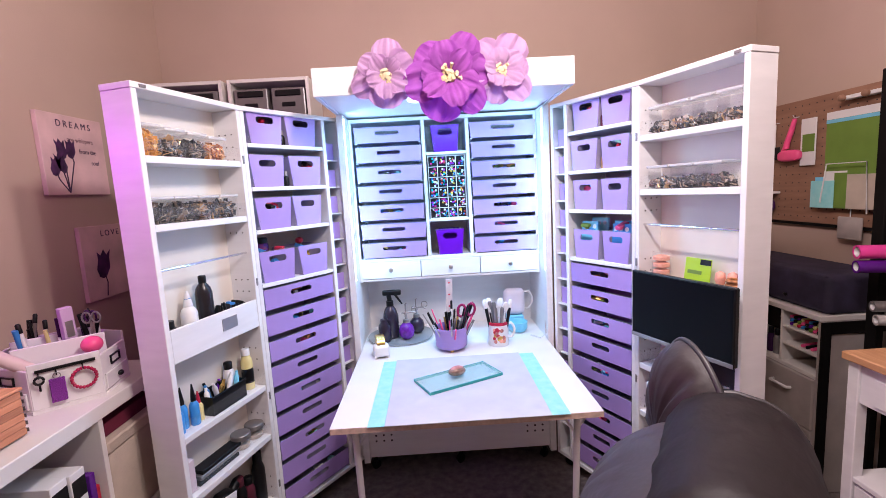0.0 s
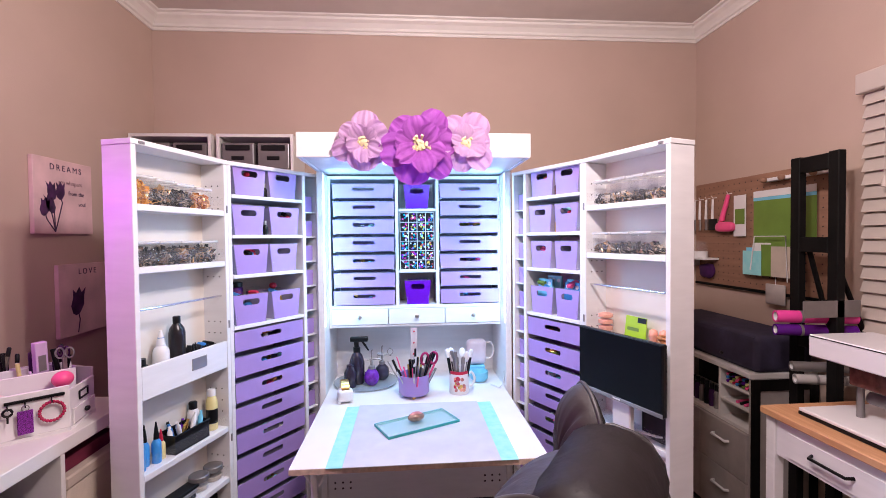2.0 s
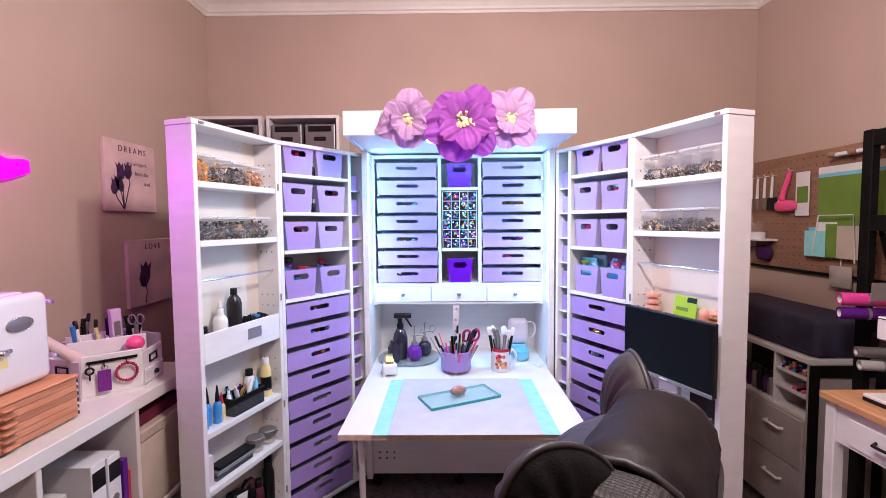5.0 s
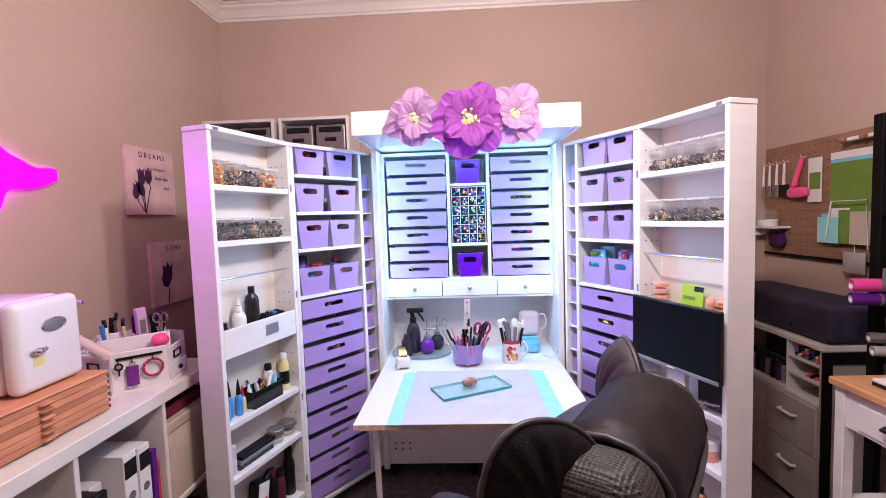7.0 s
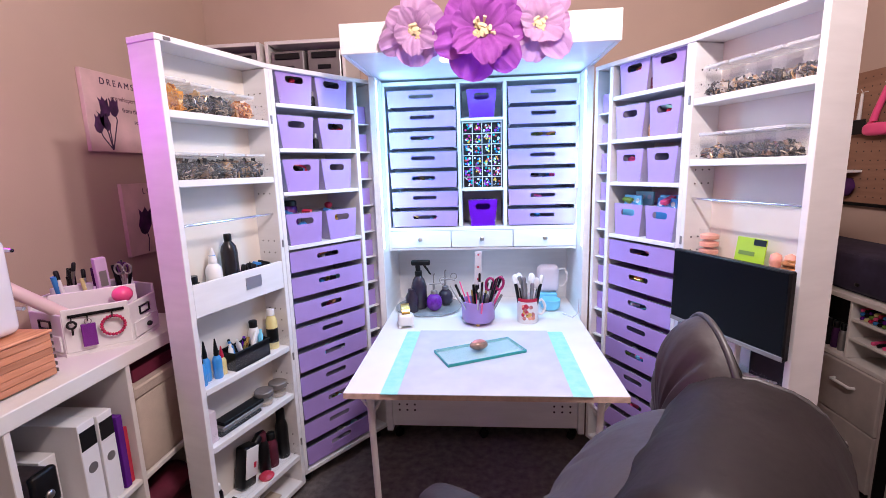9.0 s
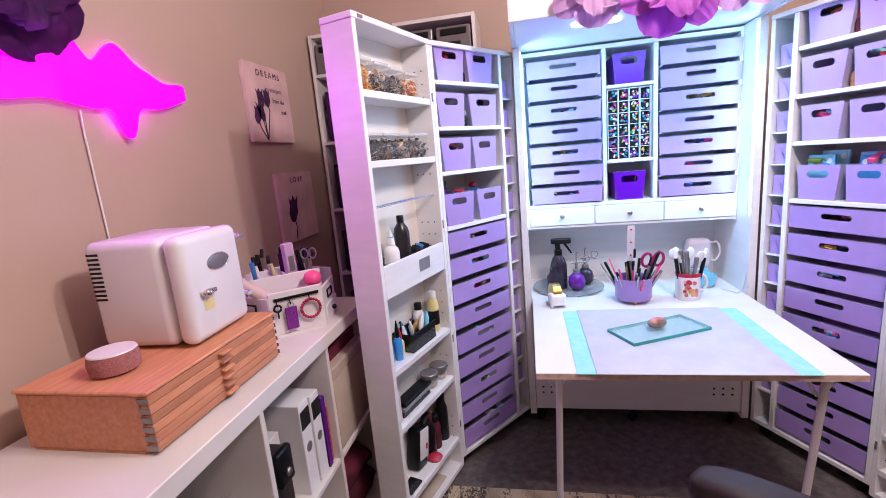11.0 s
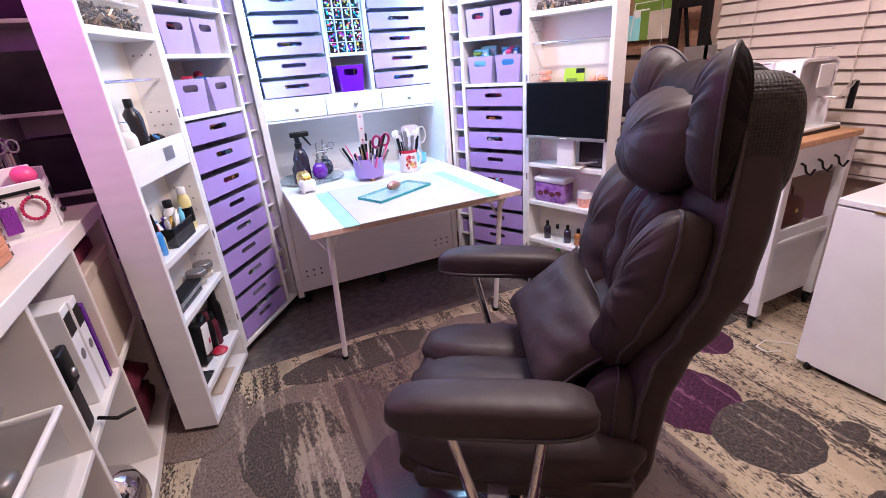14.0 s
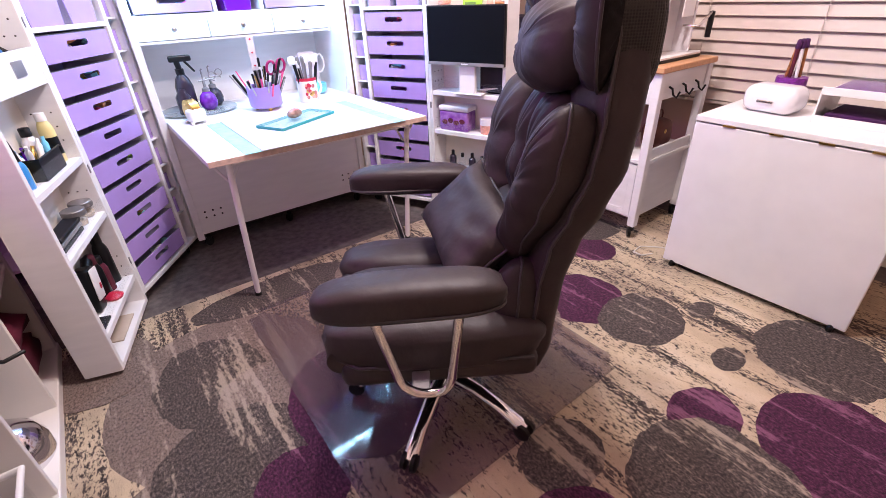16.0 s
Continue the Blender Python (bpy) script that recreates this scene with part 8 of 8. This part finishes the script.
for q in ((-0.07, -0.055, 0, 0.18), (0.055, 0.07, 0, 0.18), (-0.055, 0.055, 0, 0.015), (-0.055, 0.055, 0.165, 0.18)):
    box(bm, -0.01, 0.01, *q)
part("frame", bm, WHITEPL, sg_)
part("panel", new_box(-0.002, 0.004, -0.055, 0.055, 0.015, 0.165), FABRIC, sg_)
th = thing("cork_jar", "glass jar of dried petals on the cart shelf", "jar", pose(2.80, 1.80, 0.4755))
part("jar", new_lathe([(0.035, 0), (0.04, 0.01), (0.04, 0.10), (0.032, 0.115)], 18), CLEAR, th, smooth=50)
part("filling", new_lathe([(0.034, 0.004), (0.036, 0.09)], 16), FABRIC, th, smooth=50)
part("stopper", new_lathe([(0.03, 0.1155), (0.033, 0.135)], 16), GOLD, th, smooth=50)

# ---- drop-leaf table ----
FX, F0, F1 = 2.680, 0.605, 1.395
ft = thing("drop_leaf_table", "white drop-leaf table folded down on castors", "table")
part("leaf", new_box(FX, FX + 0.022, F0, F1, 0.035, 0.757, 0.003), WHITEPL, ft)
part("tabletop", new_box(FX - 0.004, FX + 0.50, F0, F1, 0.764, 0.790, 0.003), WHITEPL, ft)
part("carcass", new_box(FX + 0.06, FX + 0.45, F0 + 0.04, F1 - 0.03, 0.06, 0.7635, 0.003), WHITE, ft)
for y in (1.25, 1.07, 0.90, 0.74):
    part("hinge", new_box(FX - 0.0055, FX + 0.004, y - 0.025, y + 0.025, 0.7575, 0.7638), GOLD, ft)
for y in (F1 - 0.05, F0 + 0.05):
    for x in (FX + 0.012, FX + 0.42):
        part("castor", new_lathe([(0.02, -0.01), (0.024, 0), (0.02, 0.01)], 14, pose(x, y, 0.024, 90, 0, 0)), BLACK, ft, smooth=40)
TT = 0.7905
mm = thing("bread_box_case", "white rounded case with a chrome clasp", "case", pose(2.95, 1.20, TT, 0, 0, -6))
part("case", new_box(-0.08, 0.08, -0.11, 0.11, 0, 0.115, 0.045, 5), FRIDGE, mm, smooth=50)
part("clasp", new_box(-0.088, -0.0805, -0.035, 0.035, 0.045, 0.058, 0.003), CHROME, mm)
gb = thing("glitter_holder", "purple glitter brush holder", "brush holder", pose(3.08, 1.20, TT))
part("cup", new_lathe([(0.06, 0), (0.065, 0.02), (0.06, 0.13)], 22), SPECK, gb, smooth=50)
for k in range(6):
    stick("makeup_brush", "brush standing in the purple holder", "brush", pose(3.08 + 0.025 * math.cos(k), 1.20 + 0.025 * math.sin(k), TT + 0.131, 6 * math.sin(k), 6 * math.cos(k), 0), 0.12, 0.007, (WINE, WHITEPL, COPPER)[k % 3], 1.3, "brushes in the holder", cap=DKPURPLE)
rk = thing("letter_tray", "two-tier white letter tray with purple folders", "letter tray", pose(3.0, 0.82, TT))
for z in (0.0, 0.11):
    part("tier", new_box(-0.14, 0.14, -0.20, 0.20, z, z + 0.006, 0.002), WHITEPL, rk)
    part("tier_lip", new_box(-0.145, -0.1405, -0.20, 0.20, z, z + 0.03, 0.001), WHITEPL, rk)
for y in (-0.198, 0.198):
    part("tier_side", new_box(-0.14, 0.14, y - 0.003, y + 0.003, 0.0065, 0.1095), WHITEPL, rk)
solid("folder", new_box(-0.12, 0.12, -0.17, 0.17, 0, 0.02, 0.003), VIOLET, "glossy violet folder in the letter tray", "folder", pose(3.0, 0.82, TT + 0.1165), "folders")
solid("folder", new_box(-0.12, 0.12, -0.16, 0.17, 0, 0.03, 0.003), DKPURPLE, "dark purple folder in the letter tray", "folder", pose(3.0, 0.82, TT + 0.0065), "folders")
cb = thing("clear_box", "clear lidded box on the letter tray", "box", pose(3.0, 0.86, TT + 0.137))
part("tub", new_box(-0.1, 0.1, -0.12, 0.12, 0, 0.07, 0.012, 2), CLEAR, cb)
solid("floor_cable", new_tube([(2.72, 1.47, 0.012), (2.66, 1.50, 0.012), (2.66, 1.55, 0.012), (2.74, 1.56, 0.012), (2.80, 1.50, 0.012), (2.84, 1.44, 0.012)], 0.004, 6), TRIM, "cream extension cable looped on the rug", "cable", smooth=60)
